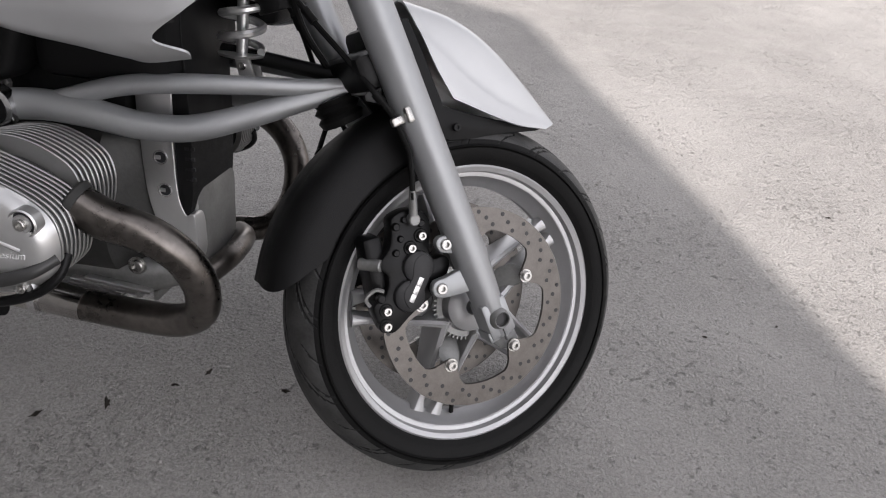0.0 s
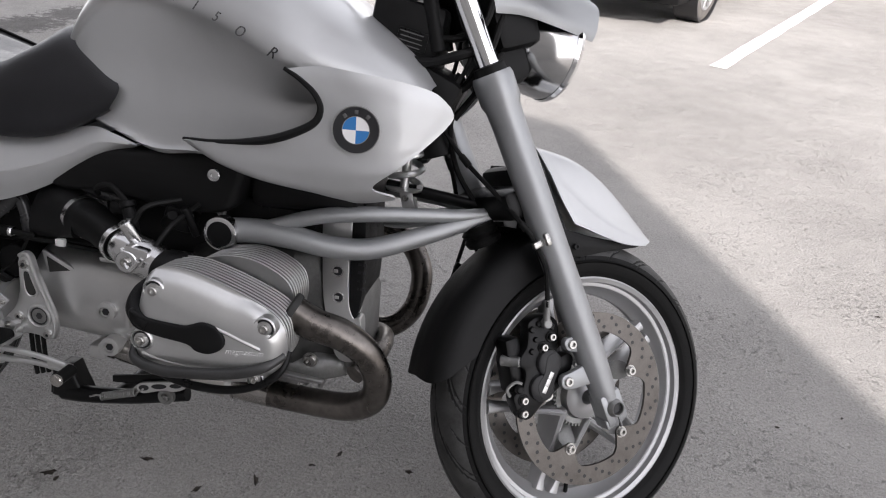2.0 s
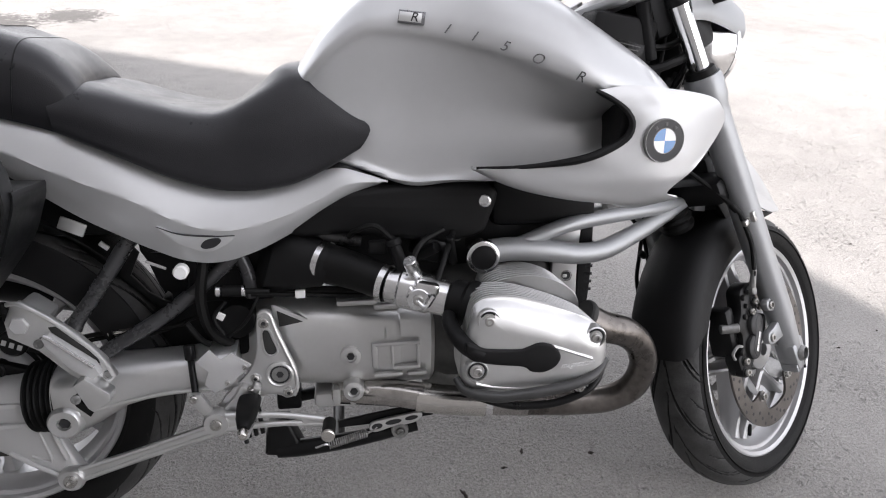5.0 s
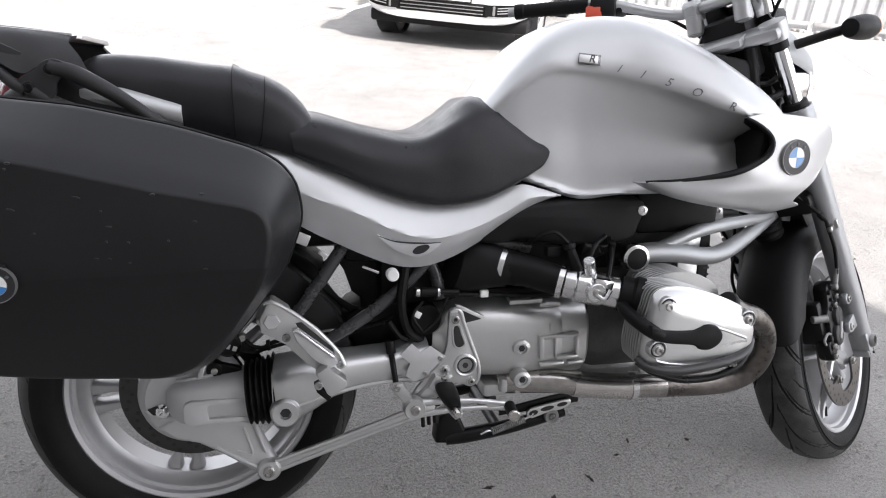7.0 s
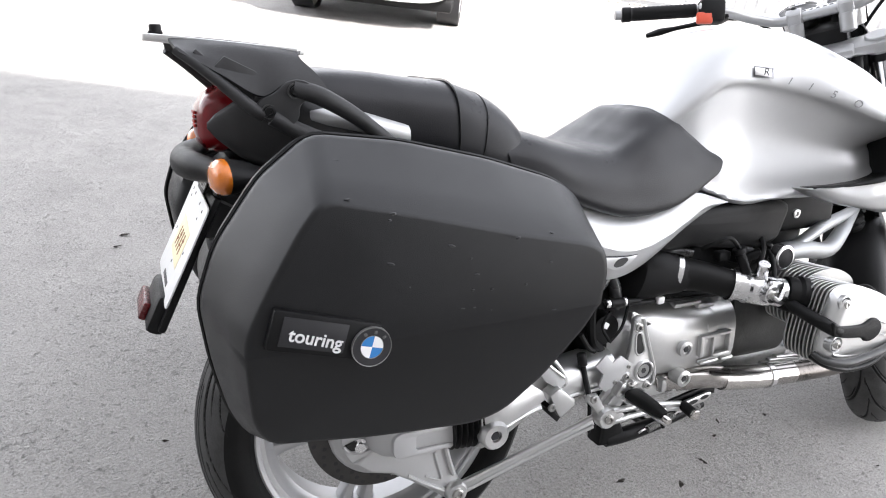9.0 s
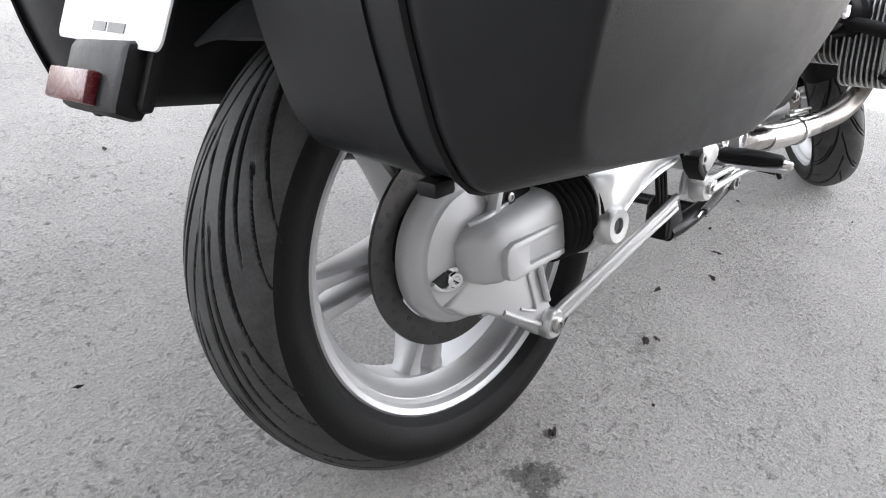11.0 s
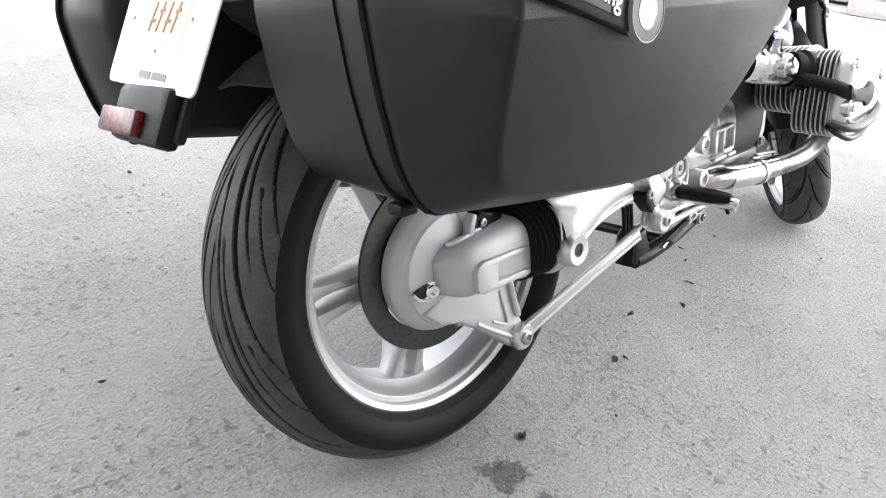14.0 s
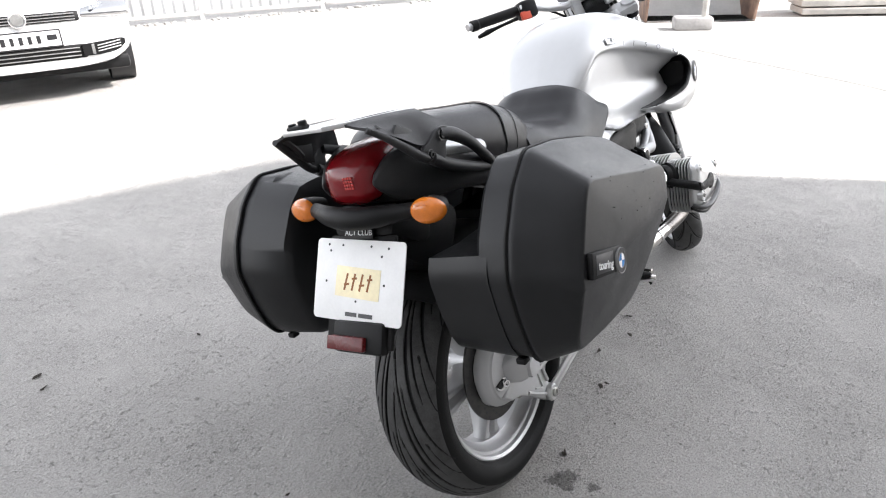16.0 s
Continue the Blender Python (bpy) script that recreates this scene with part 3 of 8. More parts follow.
# crack across the yard
bm = bmesh.new()
pa, pb = Vector((4.55, -0.95, 0)), Vector((6.1, 1.45, 0))
rnd = random.Random(3)
prev = None
for k in range(25):
    p = pa.lerp(pb, k / 24) + Vector((rnd.uniform(-0.012, 0.012), 0, 0.004))
    w = rnd.uniform(0.010, 0.022)
    cur = (bm.verts.new(p + Vector((-w, w * 0.6, 0))), bm.verts.new(p + Vector((w, -w * 0.6, 0))))
    if prev:
        bm.faces.new((prev[0], cur[0], cur[1], prev[1]))
    prev = cur
tagged(finish("ground_crack", bm, STONE), "long dark joint across the asphalt", "crack", kind="structure")

# grit and dry leaves
rnd = random.Random(11)
verts, faces = [], []
ico = [(0, 0, 1), (0.9, 0, 0.1), (0.2, 0.9, 0), (-0.8, 0.5, 0.1), (-0.7, -0.6, 0), (0.3, -0.9, 0.1), (0, 0, -0.6)]
icof = [(0, 1, 2), (0, 2, 3), (0, 3, 4), (0, 4, 5), (0, 5, 1), (6, 2, 1), (6, 3, 2), (6, 4, 3), (6, 5, 4), (6, 1, 5)]
for k in range(11000):
    if k % 3:
        cx, cy = rnd.choice(((0.6, -0.2), (0.0, -0.3), (1.9, 0.2), (-0.5, 0.5), (1.4, -0.1), (-0.2, 1.2), (2.2, 0.8), (1.0, 0.4)))
        x, y = rnd.gauss(cx, 0.45), rnd.gauss(cy, 0.4)
    else:
        x, y = rnd.uniform(-2.2, 4.0), rnd.uniform(-0.7, 4.0)
    r = rnd.uniform(0.0009, 0.0024) * (2.2 if rnd.random() < 0.03 else 1)
    a = rnd.uniform(0, 6.28)
    n0 = len(verts)
    for vx, vy, vz in ico:
        verts.append((x + r * (vx * math.cos(a) - vy * math.sin(a)), y + r * (vx * math.sin(a) + vy * math.cos(a)), r * vz * 0.7 + r * 0.3))
    faces += [tuple(n0 + i for i in f) for f in icof]
me = bpy.data.meshes.new("grit")
me.from_pydata(verts, [], faces)
me.materials.append(STONE)
tagged(new("grit", me), "loose grit and small stones on the asphalt", "grit", kind="stuff")


def leaf_bit(x, y, size, a):
    bm = bmesh.new()
    r = random.Random(int(x * 1000 + y * 77))
    n = 11
    ring = []
    for k in range(n):
        t = 2 * math.pi * k / n
        d = size * (0.5 + 0.5 * r.random()) * (1.5 if k in (0, 5) else 1)
        ring.append(bm.verts.new((d * math.cos(t), 0.6 * d * math.sin(t), 0.004 + 0.004 * r.random())))
    top = bm.verts.new((0, 0, 0.009))
    for k in range(n):
        bm.faces.new((ring[k], ring[(k + 1) % n], top))
    bmesh.ops.solidify(bm, geom=bm.faces[:], thickness=0.0015)
    ob = finish("dry_leaf", bm, LEAF)
    ob.matrix_world = pose(x, y, 0.0, 0, 0, a)
    return tagged(ob, "dark shrivelled leaf scrap on the asphalt", "leaf", "leaf scraps")


for x, y, s, a in ((0.437, -0.104, 0.016, 30), (0.46, -0.115, 0.010, 80), (0.609, -0.033, 0.013, 10), (0.745, -0.087, 0.011, 60), (1.154, 0.042, 0.010, 0), (0.852, -0.042, 0.012, 120), (0.125, -0.127, 0.012, 20), (1.0, 0.06, 0.009, 75), (0.95, 0.02, 0.008, 0), (0.30, -0.2, 0.006, 0), (1.986, 0.346, 0.006, 10), (2.153, 0.41, 0.006, 50), (2.42, 0.9, 0.008, 0), (-0.416, 1.452, 0.02, 0), (-0.44, 1.37, 0.014, 20), (0.01, 1.19, 0.014, 70), (1.3, -0.2, 0.006, 0), (-0.36, 0.4, 0.008, 0)):
    leaf_bit(x, y, s, a)

# ---- motorcycle ----
LEAN = 13.4
bike = new("motorcycle")
bike.empty_display_size = 0.3
bike.matrix_world = pose(0, -0.012, 0.002, -LEAN, 0, 0)
tagged(bike, "silver touring motorcycle leaning on its side stand with grey hard panniers", "motorcycle")

FC = Vector((1.460, 0.016, 0.276))
RAKE = radians(26)
AX = Vector((-math.sin(RAKE), 0, math.cos(RAKE)))
MF = Matrix.Translation(FC) @ Matrix.Rotation(radians(35), 4, AX)
REAR = (0.005, 0, 0.316)


def along(s, y=0.0, off=0.0):
    """A point of the fork's frame, s metres up the steering line."""
    return Vector((AX.x * s, y, AX.z * s)) + Vector((AX.z, 0, -AX.x)) * off


def tyre_mesh(R, hw, rf, hr, repeats, curves, unit=150, ncross=150, depth=0.005):
    """A tyre with its tread grooves cut in; a curve is its points (round, across) and half widths along it."""
    rc = rf + 0.36 * (R - rf)
    nseg = unit * repeats
    th = np.arange(nseg) * 2 * np.pi / nseg
    ph = np.linspace(-1, 1, ncross)
    ang = ph * np.pi / 2 * 0.985
    prof_r, prof_y = rc + (R - rc) * np.cos(ang), hw * np.sin(ang)
    lead = np.array([(p.x, p.z) for p in curve_points([(u, 0, v) for u, v in curves[0][0]], 60)])
    slope = (lead[5, 0] - lead[0, 0]) / (lead[5, 1] - lead[0, 1])
    swirl = np.where(np.abs(ph) < lead[0, 1], lead[0, 0] + (np.abs(ph) - lead[0, 1]) * slope, np.interp(np.abs(ph), lead[:, 1], lead[:, 0]))
    U, S = np.meshgrid(np.arange(unit) / unit, ph, indexing="ij")
    U = (U + swirl[None, :]) % 1.0
    over = np.full(U.shape, -9.0)
    for mirror in (1, -1):
        for pts, widths in curves:
            P = curve_points([(u + (0.5 if mirror < 0 else 0), 0, v) for u, v in pts], 36)
            ku, kv = 2 * np.pi * R / repeats, hw * 1.45
            for k in range(35):
                w = float(np.interp(k / 34, np.linspace(0, 1, len(widths)), widths))
                dx, dz = (P[k + 1].x - P[k].x) * ku, (P[k + 1].z - P[k].z) * kv
                base = math.floor(P[k].x)
                for sh in (-1, 0, 1):
                    a, c = (U - (P[k].x - base) - sh) * ku, (S * mirror - P[k].z) * kv
                    t = np.clip((a * dx + c * dz) / max(1e-12, dx * dx + dz * dz), 0, 1)
                    np.maximum(over, w - np.hypot(a - t * dx, c - t * dz), out=over)
    cut = depth * np.clip(over / 0.0012 + 0.3, 0, 1) * (np.abs(S) < 0.9)
    cut = np.tile(cut, (repeats, 1))
    side = [(rf + 0.030, hw * 1.0), (rf + 0.026, hw * 0.992), (rf + 0.008, hw * 0.93), (rf + 0.006, hw * 0.90), (rf - 0.002, hr + 0.001), (rf - 0.012, hr - 0.006)]
    n0 = len(side)
    rad = np.concatenate([np.tile([r for r, y in side[::-1]], (nseg, 1)), prof_r[None, :] - cut, np.tile([r for r, y in side], (nseg, 1))], axis=1)
    yy = np.concatenate([[-y for r, y in side[::-1]], prof_y, [y for r, y in side]])
    nc = rad.shape[1]
    turn = np.concatenate([np.full(n0, swirl[0]), swirl, np.full(n0, swirl[-1])]) * 2 * np.pi / repeats
    A = th[:, None] + turn[None, :]
    V = np.stack([rad * np.cos(A), np.tile(yy, (nseg, 1)), rad * np.sin(A)], axis=2).reshape(-1, 3)
    I, J = np.meshgrid(np.arange(nseg), np.arange(nc - 1), indexing="ij")
    I2 = (I + 1) % nseg
    F = np.stack([I * nc + J, I2 * nc + J, I2 * nc + J + 1, I * nc + J + 1], axis=2).reshape(-1, 4)
    me = bpy.data.meshes.new("tyre")
    me.from_pydata(V.tolist(), [], F.tolist())
    full = np.zeros((nseg, nc))
    full[:, n0:n0 + ncross] = cut
    deep = np.maximum.reduce([full[:, :-1], full[:, 1:], np.roll(full, -1, 0)[:, :-1], np.roll(full, -1, 0)[:, 1:]])
    lat = np.zeros(nc - 1)
    lat[n0:n0 + ncross - 1] = (np.abs(ph[:-1]) < 0.80)
    # Groove faces get the darker rubber, which adds their shade by colour.
    idx = np.where(deep > 0.55 * depth, 2, np.tile(lat, (nseg, 1))).astype(np.int32).reshape(-1)
    me.polygons.foreach_set("material_index", idx)
    me.shade_smooth()
    return me


def tyre(name_label, me, wheel):
    """Links a tyre under its wheel."""
    for m in (RUBBER, TREAD, GROOVE):
        me.materials.append(m)
    ob = new("tyre", me)
    ob.parent = wheel
    return tagged(ob, name_label)


def rim_mesh(rf, hw, hub_r, hub_w):
    """A cast wheel's rim and hub."""
    half = [(rf, -hw + 0.008), (rf, -hw), (rf - 0.005, -hw - 0.0025), (rf - 0.012, -hw + 0.001), (rf - 0.014, -hw + 0.011), (rf - 0.021, -hw + 0.014), (rf - 0.026, -hw + 0.03), (rf - 0.038, -hw + 0.04)]
    prof = half + [(r, -h) for r, h in half[::-1]] + [(rf - 0.02, hw - 0.012), (rf - 0.02, -hw + 0.012)]
    bms = [lathe(prof, (0, 0, 0), (0, 1, 0), 96, close=True)]
    bms.append(lathe([(0.014, -hub_w), (hub_r * 0.75, -hub_w), (hub_r, -hub_w + 0.008), (hub_r * 0.9, 0), (hub_r, hub_w - 0.008), (hub_r * 0.75, hub_w), (0.014, hub_w)], (0, 0, 0), (0, 1, 0), 40, close=True))
    return join(*bms)


def spokes(wheel, rf, hub_r, hub_w, phase, spread=0.02, fat=0.012, root=0.35):
    """Five pairs of cast spokes."""
    r1 = rf - 0.034
    for k in range(5):
        a0 = radians(phase + 72 * k)
        for sgn in (-1, 1):
            rings = []
            for t in np.linspace(0, 1, 9):
                r = hub_r * 0.8 + (r1 - hub_r * 0.8) * t
                off = sgn * (spread * (root + (1 - root) * t))
                w = fat * (1.0 - 0.3 * math.sin(math.pi * t)) * (1.0 + 0.4 * max(0, t - 0.86) / 0.14)
                d = (hub_w * 0.75) * (1 - t) + 0.016 * t + 0.004 * max(0, t - 0.86) / 0.14
                rad, tan = Vector((math.cos(a0), 0, math.sin(a0))), Vector((-math.sin(a0), 0, math.cos(a0)))
                c = rad * r + tan * off
                rings.append([c + tan * (w * math.copysign(abs(math.cos(q)) ** 0.7, math.cos(q))) + Vector((0, d * math.copysign(abs(math.sin(q)) ** 0.7, math.sin(q)), 0)) for q in [2 * math.pi * i / 12 for i in range(12)]])
            part("spoke", rings_to_mesh(rings), WHEEL, wheel)


def disc_ring(r0, r1, y, t=0.005, seg=96):
    return lathe([(r0, -t / 2), (r1 - 0.0008, -t / 2), (r1, 0), (r1 - 0.0008, t / 2), (r0, t / 2)], (0, y, 0), (0, y + 1, 0), seg, close=True)


def drill_marks(r0, r1, y, t, count, r_hole=0.0032):
    """The drilled holes of a disc, as dark recess rings on both faces."""
    bms = []
    for k in range(count):
        a = 2 * math.pi * k / count
        r = r0 + (r1 - r0) * (0.2, 0.5, 0.8)[k % 3]
        x, z = r * math.cos(a), r * math.sin(a)
        bms.append(lathe([(0, -t / 2 - 0.0004), (r_hole, -t / 2 - 0.0004), (r_hole, t / 2 + 0.0004), (0, t / 2 + 0.0004)], (x, y, z), (x, y + 1, z), 8))
    return join(*bms)


def floating_disc(r0, r1, y, t, phase):
    """A brake disc whose inner edge runs out into five rounded tabs."""
    rings = []
    for k in range(300):
        a = 1.2 * k
        d = abs((a - phase + 36) % 72 - 36)
        r = float(np.interp(d, [0, 3.5, 6.5, 9.0, 12.0, 15.0, 18.5, 36], [r0 - 0.036, r0 - 0.0345, r0 - 0.028, r0 - 0.021, r0 - 0.0115, r0 - 0.0045, r0, r0]))
        c, q = math.cos(radians(a)), math.sin(radians(a))
        rings.append([Vector((R * c, y + h, R * q)) for R, h in ((r, -t / 2), (r, t / 2), (r1, t / 2), (r1, -t / 2))])
    bm = bmesh.new()
    V = [[bm.verts.new(p) for p in ring] for ring in rings]
    for a, b in zip(V, V[1:] + V[:1]):
        for j in range(4):
            bm.faces.new((a[j], a[(j + 1) % 4], b[(j + 1) % 4], b[j]))
    bmesh.ops.recalc_face_normals(bm, faces=bm.faces)
    return bm


def petals(r0, r1, y, count, phase, wide=13):
    """The arms that carry a floating disc."""
    bms = []
    for k in range(count):
        a0 = phase + 360 / count * k
        pts = [(r0, -wide * 0.45), (r0 - 0.006, 0), (r0, wide * 0.45), ((r0 + r1) / 2, wide * 0.8), (r1, wide * 1.9), (r1, 0), (r1, -wide * 1.9), ((r0 + r1) / 2, -wide * 0.8)]
        bms.append(prism(smooth_outline([(r * math.cos(radians(a0 + d)), r * math.sin(radians(a0 + d))) for r, d in pts], 40), y - 0.0022, y + 0.0022, 0))
    return join(*bms)


# front wheel
fw = part("front_wheel", rim_mesh(0.2245, 0.046, 0.042, 0.05), WHEEL, bike, "silver cast front wheel with paired spokes", MF)
spokes(fw, 0.2245, 0.046, 0.054, 36, 0.016, 0.0100, 1.9)
tyre("black rubber tyre with curved tread grooves", tyre_mesh(0.2885, 0.058, 0.2245, 0.046, 13, [([(0.0, 0.05), (0.35, 0.16), (0.7, 0.36), (0.95, 0.60), (1.10, 0.86)], (0.0010, 0.0028, 0.0030, 0.0024, 0.0010)), ([(0.45, 0.28), (0.72, 0.46), (0.92, 0.70), (1.0, 0.88)], (0.0012, 0.0022, 0.0020, 0.0010)), ([(0.30, 0.52), (0.45, 0.68), (0.55, 0.86)], (0.0010, 0.0018, 0.0009)), ([(0.2, 0.02), (0.5, -0.06)], (0.001, 0.0016))], 110, 100, 0.004), fw)
for y in (-0.058, 0.058):
    fd = part("brake_disc", floating_disc(0.1245, 0.159, y, 0.005, 29), ROTOR, fw, "drilled steel brake disc, slightly browned")
    tagged(part("disc_drilling", drill_marks(0.127, 0.158, y, 0.005, 66, 0.0036), INK, fd), kind="stuff")
    sy = math.copysign(1, y)
    for k in range(5):
        a = radians(29 + 72 * k)
        p = (0.098 * math.cos(a), y + sy * 0.004, 0.098 * math.sin(a))
        part("disc_bolt", bolt(p, (0, sy, 0), 0.0085, 0.006, 0.011), BOLT, fw)
for k in range(5):
    a = radians(31 + 72 * k)
    for s in (-1, 1):
        # dark stub on the spokes that carries one disc bolt
        rings = []
        for r, y, w, h in ((0.062, 0.020, 0.012, 0.016), (0.078, 0.030, 0.021, 0.018), (0.092, 0.041, 0.020, 0.014), (0.099, 0.0505, 0.013, 0.005)):
            rad, tan = Vector((math.cos(a), 0, math.sin(a))), Vector((-math.sin(a), 0, math.cos(a)))
            rings.append([rad * r + Vector((0, s * y, 0)) + tan * w * math.cos(q) + (rad * 0.5 + Vector((0, s * 0.6, 0))) * h * math.sin(q) for q in [2 * math.pi * i / 16 for i in range(16)]])
        part("disc_carrier", rings_to_mesh(rings), DARKALLOY, fw, sharp=50)
teeth = [disc_ring(0.046, 0.056, -0.026, 0.003, 48)]
for k in range(48):
    a = 2 * math.pi * k / 48
    teeth.append(box((0.058 * math.cos(a), -0.026, 0.058 * math.sin(a)), (0.005, 0.003, 0.003), 0, (0, -math.degrees(a), 0)))
part("sensor_ring", join(*teeth), DARKALLOY, fw)
part("valve_stem", rod((-0.012, -0.012, -0.19), (-0.012, -0.014, -0.165), 0.004), HOSE, fw)

# fork
fork = part("fork", join(*[lathe([(0, -0.035), (0.016, -0.035), (0.021, -0.028), (0.023, 0.03), (0.027, 0.10), (0.0275, 0.52), (0.029, 0.55), (0.033, 0.562), (0.0335, 0.598), (0.031, 0.606), (0.0, 0.606)], along(0, y), along(1, y), 36) for y in (-0.106, 0.106)]), FORKPAINT, bike, "matt silver fork legs", MF)
for y in (-0.106, 0.106):
    part("stanchion", rod(along(0.6, y), along(0.76, y), 0.0175, seg=32), CHROME, fork, "chrome fork tube")
    part("dust_seal", lathe([(0.0176, 0), (0.027, 0), (0.025, 0.012), (0.0176, 0.014)], along(0.606, y), along(1.6, y), 28), HOSE, fork)
    s = math.copysign(1, y)
    part("axle_clamp", join(box((0.0, y, 0.000), (0.044, 0.040, 0.060), 0.005, (0, -26, 0)), box((0.006, y, -0.024), (0.040, 0.034, 0.018), 0.003, (0, -26, 0))), FORKPAINT, fork)
    part("clamp_slot", box((0.011, y + s * 0.0195, -0.024), (0.002, 0.004, 0.022), 0, (0, -26, 0)), INK, fork)
    part("axle", lathe([(0, 0.002), (0.0105, 0.002), (0.0108, 0.009), (0.0122, 0.010), (0.0140, 0.008), (0.0160, 0.002), (0.0165, 0)], (0, y + s * 0.02, 0), (0, y + s * 1.02, 0), 32), DARKALLOY, fork)
    part("axle_bore", rod((0, y + s * 0.02, 0), (0, y + s * 0.0235, 0), 0.0102), INK, fork)
    lug = join(prism(smooth_outline([(-0.1035, 0.112), (-0.100, 0.121), (-0.090, 0.1245), (-0.078, 0.128), (-0.062, 0.138), (-0.045, 0.12), (-0.048, 0.100), (-0.062, 0.098), (-0.080, 0.098), (-0.096, 0.101)], 60), y - 0.008, y + 0.006, 0.003), prism(smooth_outline([(-0.1055, 0.046), (-0.101, 0.058), (-0.085, 0.064), (-0.060, 0.076), (-0.040, 0.090), (-0.02, 0.08), (-0.008, 0.05), (-0.025, 0.043), (-0.050, 0.040), (-0.080, 0.034), (-0.098, 0.035)], 60), y - 0.008, y + 0.006, 0.003))
    part("caliper_bracket", lug, FORKPAINT, fork)
    for q in ((-0.0885, 0.1115), (-0.0915, 0.0475)):
        part("bracket_bolt", bolt((q[0], y + s * 0.006, q[1]), (0, s, 0), 0.0085, 0.006, 0.0115), BOLT, fork)
part("steering_crown", join(box(along(0.775), (0.075, 0.25, 0.026), 0.01, (0, -26, 0)), box(along(0.783, 0, -0.035), (0.05, 0.12, 0.02), 0.008, (0, -26, 0)), *[rod(along(0.755, y), along(0.795, y), 0.027, seg=28) for y in (-0.106, 0.106)]), CROWN, fork, "silver upper fork crown")
for y in (-0.106, 0.106):
    part("stanchion_sleeve", rod(along(0.735, y), along(0.765, y), 0.0205, seg=28), BLACK, fork)
part("fork_bridge", join(box(along(0.395, 0, -0.02), (0.06, 0.2, 0.05), 0.012, (0, -26, 0))), BLACKMET, fork)
part("ball_joint_boot", lathe([(0, 0), (0.03, 0), (0.034, 0.01), (0.028, 0.016), (0.034, 0.024), (0.028, 0.03), (0.032, 0.038), (0, 0.042)], (-0.205, 0, 0.275), (-0.222, 0, 0.31), 28), HOSE, fork)


def caliper(y, s):
    """A four-piston brake caliper beside a disc."""
    outl = smooth_outline([(-0.165, 0.145), (-0.150, 0.156), (-0.128, 0.160), (-0.108, 0.150), (-0.103, 0.128), (-0.104, 0.105), (-0.098, 0.088), (-0.080, 0.092), (-0.070, 0.085), (-0.072, 0.066), (-0.088, 0.040), (-0.108, 0.022), (-0.130, 0.004), (-0.152, -0.018), (-0.170, -0.014), (-0.180, 0.002), (-0.186, 0.022), (-0.168, 0.040), (-0.166, 0.064), (-0.177, 0.074), (-0.177, 0.087), (-0.166, 0.104), (-0.164, 0.126)], 90)
    inner, outer = y - s * 0.034, y - s * 0.004
    c = part("brake_caliper", join(prism(outl, min(inner, outer), max(inner, outer), 0.004), box((-0.176, y - s * 0.040, 0.07), (0.03, 0.05, 0.10), 0.008, (0, -14, 0))), BLACKMET, bike, "black four-piston brake caliper", MF)
    for (px, pz), r in (((-0.122, 0.078), 0.0235), ((-0.134, 0.036), 0.0235)):
        part("piston_bulge", lathe([(0, 0.0050), (r * 0.86, 0.0050), (r * 0.97, 0.0030), (r, 0.0), (r, -0.008), (0, -0.008)], (px, y, pz), (px, y + s, pz), 32), BULGE, c, "dark grey piston housing")
    panel = smooth_outline([(-0.136, 0.018), (-0.146, 0.040), (-0.134, 0.062), (-0.131, 0.086), (-0.118, 0.097), (-0.106, 0.090), (-0.105, 0.068), (-0.114, 0.042), (-0.122, 0.021)], 50)
    part("name_panel", prism(panel, min(y, y + s * 0.0062), max(y, y + s * 0.0062), 0.0025), BULGE, c)
    for k in range(3):
        part("brand_mark", box((-0.1265 + 0.0052 * (k - 1), y + s * 0.0066, 0.046 + 0.0118 * (k - 1)), (0.0078, 0.001, 0.0125), 0.001, (0, 24, 0)), ALLOY, c)
    for px, pz in ((-0.168, 0.0160), (-0.167, -0.0060), (-0.1345, 0.1050), (-0.1195, 0.1225)):
        part("caliper_bolt", bolt((px, y - s * 0.001, pz), (0, s, 0), 0.0066, 0.006), BOLT, c)
    for px, pz in ((-0.1345, 0.105), (-0.1195, 0.1225), (-0.168, 0.016), (-0.167, -0.006)):
        part("bolt_boss", rod((px, y - s * 0.02, pz), (px, y - s * 0.002, pz), 0.0105), BLACKMET, c)
    for px, pz, r in ((-0.158, 0.135, 0.006), (-0.150, 0.118, 0.005), (-0.156, 0.098, 0.0055), (-0.146, 0.145, 0.005), (-0.120, 0.140, 0.006), (-0.176, 0.034, 0.007)):
        part("caliper_stud", lathe([(0, 0.004), (r * 0.7, 0.004), (r, 0.0015), (r, -0.006), (0, -0.006)], (px, y - s * 0.003, pz), (px, y + s, pz), 12), BLACKMET, c)
    part("hose_banjo", join(rod((-0.1345, y - s * 0.004, 0.146), (-0.1345, y + s * 0.010, 0.146), 0.0085), rod((-0.1365, y + s * 0.003, 0.155), (-0.1350, y + s * 0.003, 0.146), 0.006)), DARKALLOY, c)
    part("pad_pin", rod((-0.200, y - s * 0.030, 0.080), (-0.176, y - s * 0.006, 0.080), 0.009), DARKALLOY, c)
    part("pad_spring", tube([(-0.190, y - s * 0.01, 0.022), (-0.196, y - s * 0.01, 0.034), (-0.184, y - s * 0.006, 0.046), (-0.172, y - s * 0.004, 0.044)], 0.003, 16, 6), DARKALLOY, c)
    return c


